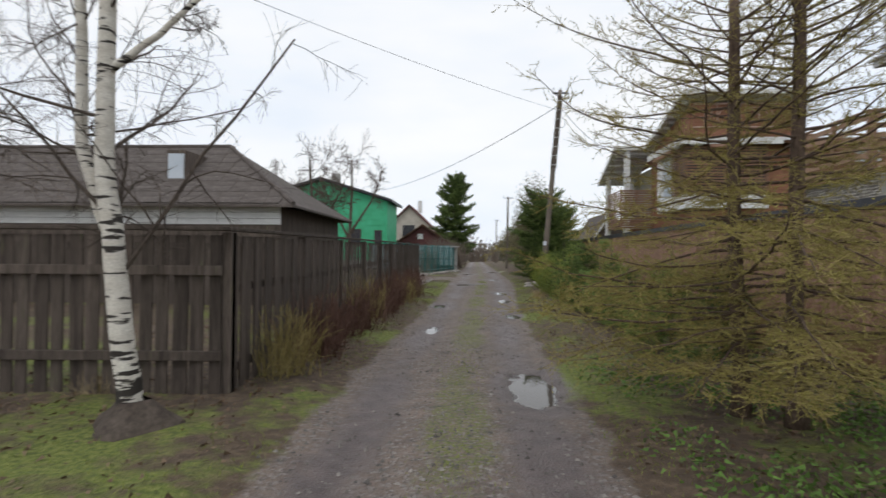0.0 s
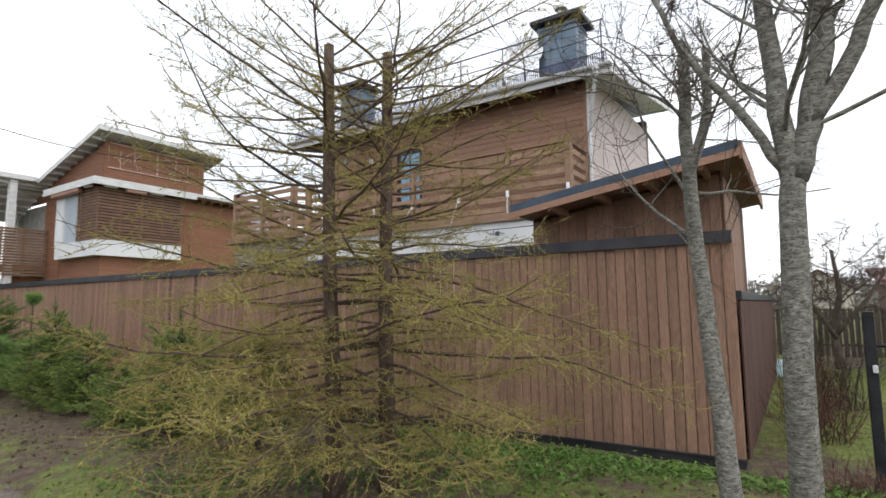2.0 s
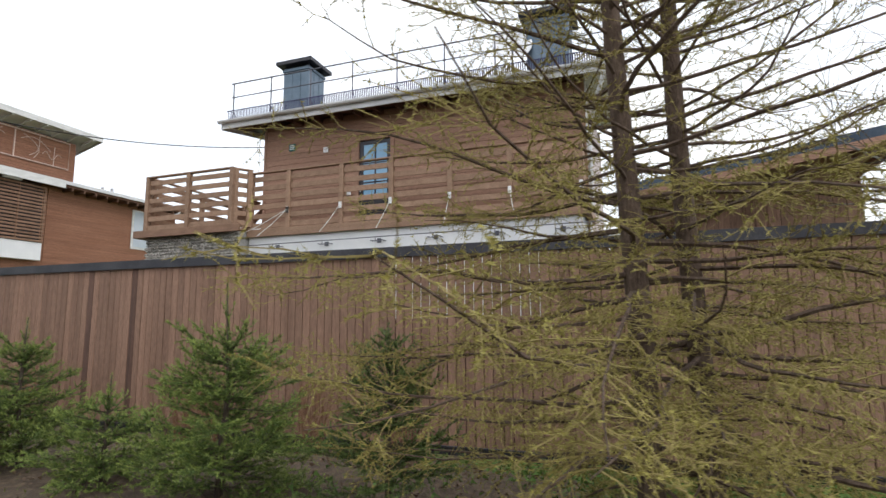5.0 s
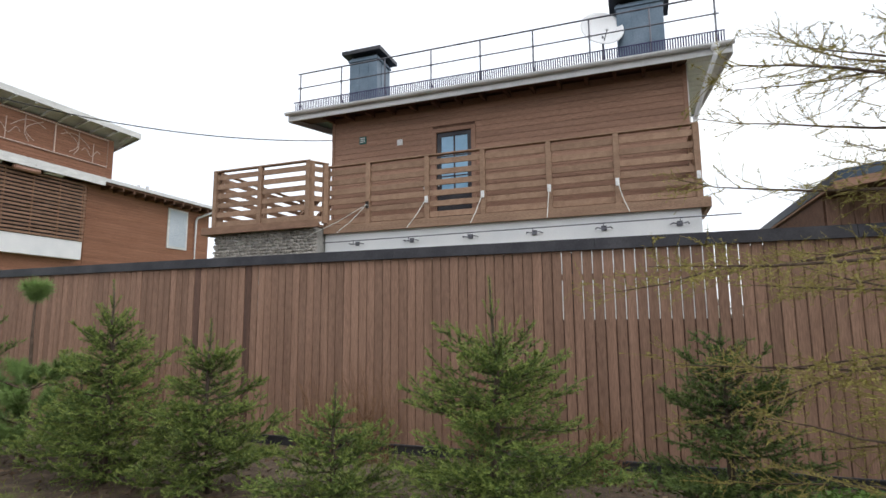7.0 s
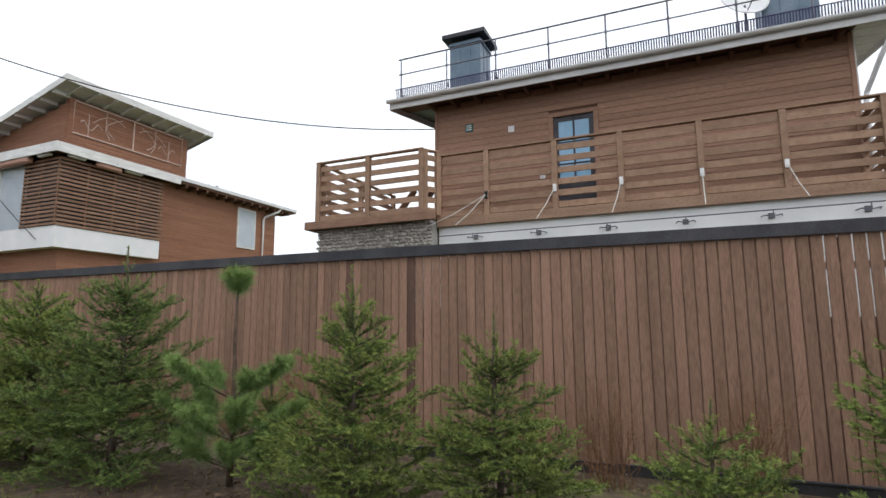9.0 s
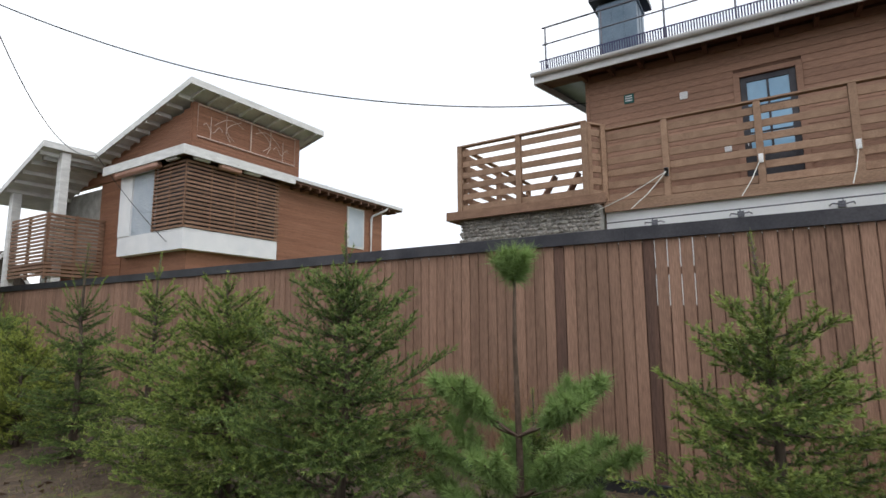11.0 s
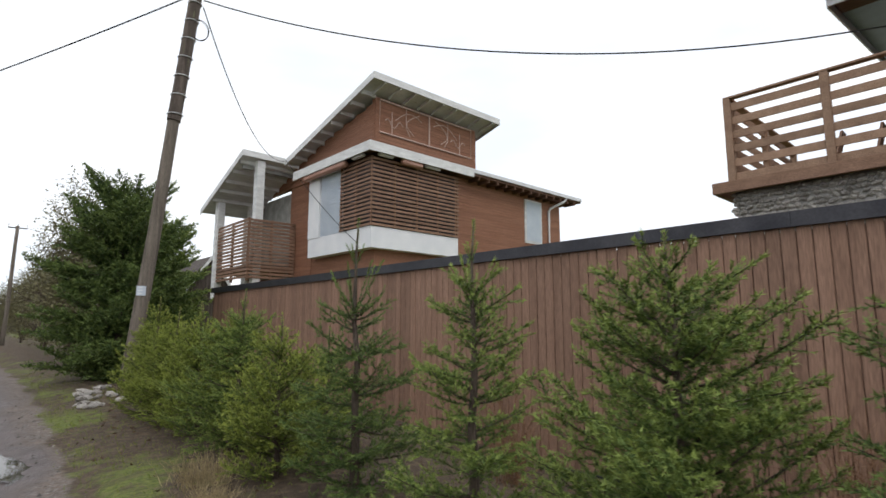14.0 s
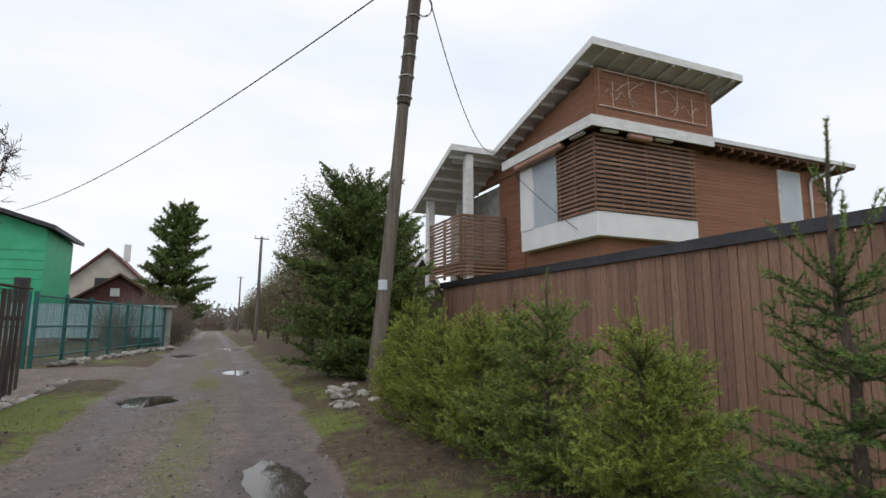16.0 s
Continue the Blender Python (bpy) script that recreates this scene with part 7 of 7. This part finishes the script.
bare_tree("fruit_tree", (15.8, 0.9), [([(0, 0, 0), (0.1, 0.1, 0.9), (0.0, -0.1, 1.9), (0.1, 0, 3.0)], 0.11, 0.04), ([(0.05, 0.05, 0.8), (-0.3, 0.5, 1.6), (-0.6, 0.9, 2.5)], 0.07, 0.03), ([(0.05, 0.05, 0.9), (0.2, -0.6, 1.7), (0.4, -1.1, 2.5)], 0.07, 0.03)],
          "dark bare spreading fruit tree in the garden", "tree", BARK, TWIGBARK, 91, levels=3, spread=0.85, pull=0.0, kids=9, ratio=0.6, thin=0.005)
for k, (x, y, h) in enumerate([(8.4, 1.6, 1.0), (9.6, 1.2, 1.2), (7.2, 1.5, 0.8), (12.6, 1.6, 1.3), (5.0, 1.3, 0.45), (17.5, 1.5, 1.6)]):
    shrub("bare_bush", (x, y), h, 0.55, 60, TWIGBARK if k % 2 else REDTWIG, 180 + k, "bare brown garden bush beside the side fence", group="garden bushes", thick=0.006)

# ---------------------------------------------------------------- bushes, far trees and woods
HAZE = mat("far_bare_twigs", (0.14, 0.11, 0.09), (0.22, 0.18, 0.145), 0.6, 0.95, 0, 10)
HAZELEAF = leaf_mat("far_hazy_crowns", (0.16, 0.145, 0.125), (0.26, 0.24, 0.21))
OLIVE = leaf_mat("budding_far_leaves", (0.12, 0.11, 0.055), (0.21, 0.195, 0.10))
for k, (x, y, h) in enumerate([(-2.6, 50.5, 3.0), (-2.2, 53, 2.8), (-2.8, 56, 3.2), (-2.0, 60, 3.0), (-3.5, 52, 3.4), (-2.4, 64, 2.6), (-2.6, 70, 3.2), (-2.2, 78, 3.0), (-4.2, 47.5, 2.6), (-0.5, 125, 3.5), (2.2, 128, 3.8), (0.8, 132, 4.4), (4.5, 118, 3.6), (-3.5, 115, 3.6), (-2.6, 95, 3.2)]):
    shrub("lane_bush", (x, y), h, 1.3, 110, HAZE, 200 + k, "tall bare brown bush beside the lane", group="bare bushes down the lane", thick=0.019, twigs=4)
for k, (x, y, h) in enumerate([(4.6, 33, 5.2), (3.9, 36.5, 7.0), (4.4, 40, 5.0), (4.8, 44, 5.6), (4.6, 49, 4.8), (5.0, 54, 5.8), (4.6, 61, 5.2), (5.6, 70, 6.2), (4.8, 82, 5.6)]):
    r = np.random.default_rng(300 + k)
    t_ = bare_tree("lane_tree", (x, y), [([(0, 0, 0), (0.1, 0, h * 0.35), (0.0, 0.1, h * 0.8)], 0.07, 0.03), ([(0.05, 0, 0.3), (0.6, 0.4, h * 0.6)], 0.05, 0.02), ([(0.0, 0, 0.3), (-0.6, 0.3, h * 0.6)], 0.05, 0.02)],
                   "olive-brown budding small tree beside the lane", "tree", BARK, HAZE, 320 + k, levels=2, spread=0.8, pull=0.05, kids=12, ratio=0.5, thin=0.006, group="trees down the lane", first=0.15, sides=6)
    n_ = 8000
    c = unit(r.normal(0, 1, (n_, 3))) * (r.random((n_, 1)) ** 0.45) * np.array([1.25, 1.25, h * 0.42]) * (1 + 0.25 * np.sin(r.random((n_, 1)) * 9)) + np.array([0, 0, h * 0.5])
    c = c[c[:, 2] > 0.2]
    blades("foliage", c, unit(r.normal(0, 1, c.shape)), r.uniform(0.08, 0.16, len(c)), 0.06, OLIVE, t_, r=r)
bare_tree("garden_tree", (-7.2, 22.5), [([(0, 0, 0), (0.1, 0, 1.8), (0.2, 0.2, 4.0), (0.1, 0.1, 5.6)], 0.12, 0.04), ([(0.1, 0, 1.5), (-0.8, 0.3, 3.2), (-1.5, 0.4, 4.8)], 0.08, 0.03), ([(0.1, 0, 1.8), (1.0, 0.3, 3.4), (1.6, 0.2, 4.6)], 0.08, 0.03)],
          "bare dark fruit tree behind the grey fence", "tree", BARK, TWIGBARK, 92, levels=3, spread=0.8, pull=0.02, kids=7, ratio=0.55, thin=0.009)
bare_tree("garden_tree", (-9.5, 40), [([(0, 0, 0), (0.1, 0, 3), (0.2, 0.2, 6.5), (0.1, 0.1, 8.6)], 0.16, 0.05), ([(0.1, 0, 2.5), (-1.4, 0.3, 5.2), (-2.4, 0.4, 7.2)], 0.1, 0.04), ([(0.1, 0, 3), (1.6, 0.3, 5.4), (2.4, 0.2, 7.2)], 0.1, 0.04)],
          "pale bare tree beside the green house", "tree", BARK, HAZE, 93, levels=3, spread=0.8, pull=0.02, kids=7, ratio=0.5, thin=0.011)
bare_tree("birch_tree", (-9.8, 9.2), [([(0, 0, 0), (0.1, 0, 2), (0.0, 0.1, 4.5), (0.1, 0.1, 8.0)], 0.10, 0.03)],
          "bare birch with fine hanging twigs behind the fence", "birch", BIRCHBARK, HAZE, 94, levels=3, spread=0.8, pull=-0.02, kids=13, ratio=0.42, thin=0.003, hang=0.12, first=0.3)
# ring of woods on the skyline
wr = np.random.default_rng(17)
wood, leaves_p = Sticks(), []
for k in range(420):
    a = wr.uniform(-1.0, 2.5)
    d = wr.uniform(115, 165)
    x, y = d * math.sin(a), 30 + d * math.cos(a)
    h = wr.uniform(3.5, 7.0)
    wood.line([(x, y, -0.3), (x, y, h)], 0.25, 0.06)
    for _ in range(12):
        z = h * wr.uniform(0.15, 0.95)
        q = wr.normal(0, 1, 3)
        wood.line([(x, y, z), (x + q[0] * 1.8, y + q[1] * 1.8, z + abs(q[2]) * 1.4)], 0.09, 0.03)
    m = 130
    leaves_p.append(np.column_stack([x + wr.normal(0, 2.2, m), y + wr.normal(0, 2.2, m), wr.uniform(0.02, 0.98, m) ** 1.3 * h]))
tagged(part("far_woods", wood.geo(3), HAZE, fix=False), "bare brown woods along the skyline", "woods", kind="stuff")
lp = np.concatenate(leaves_p)
tagged(blades("far_woods_crowns", lp, unit(wr.normal(0, 1, lp.shape)), wr.uniform(0.6, 1.3, len(lp)), 0.8, HAZELEAF, r=wr), "hazy olive-brown crowns of the far woods", "woods", kind="stuff")
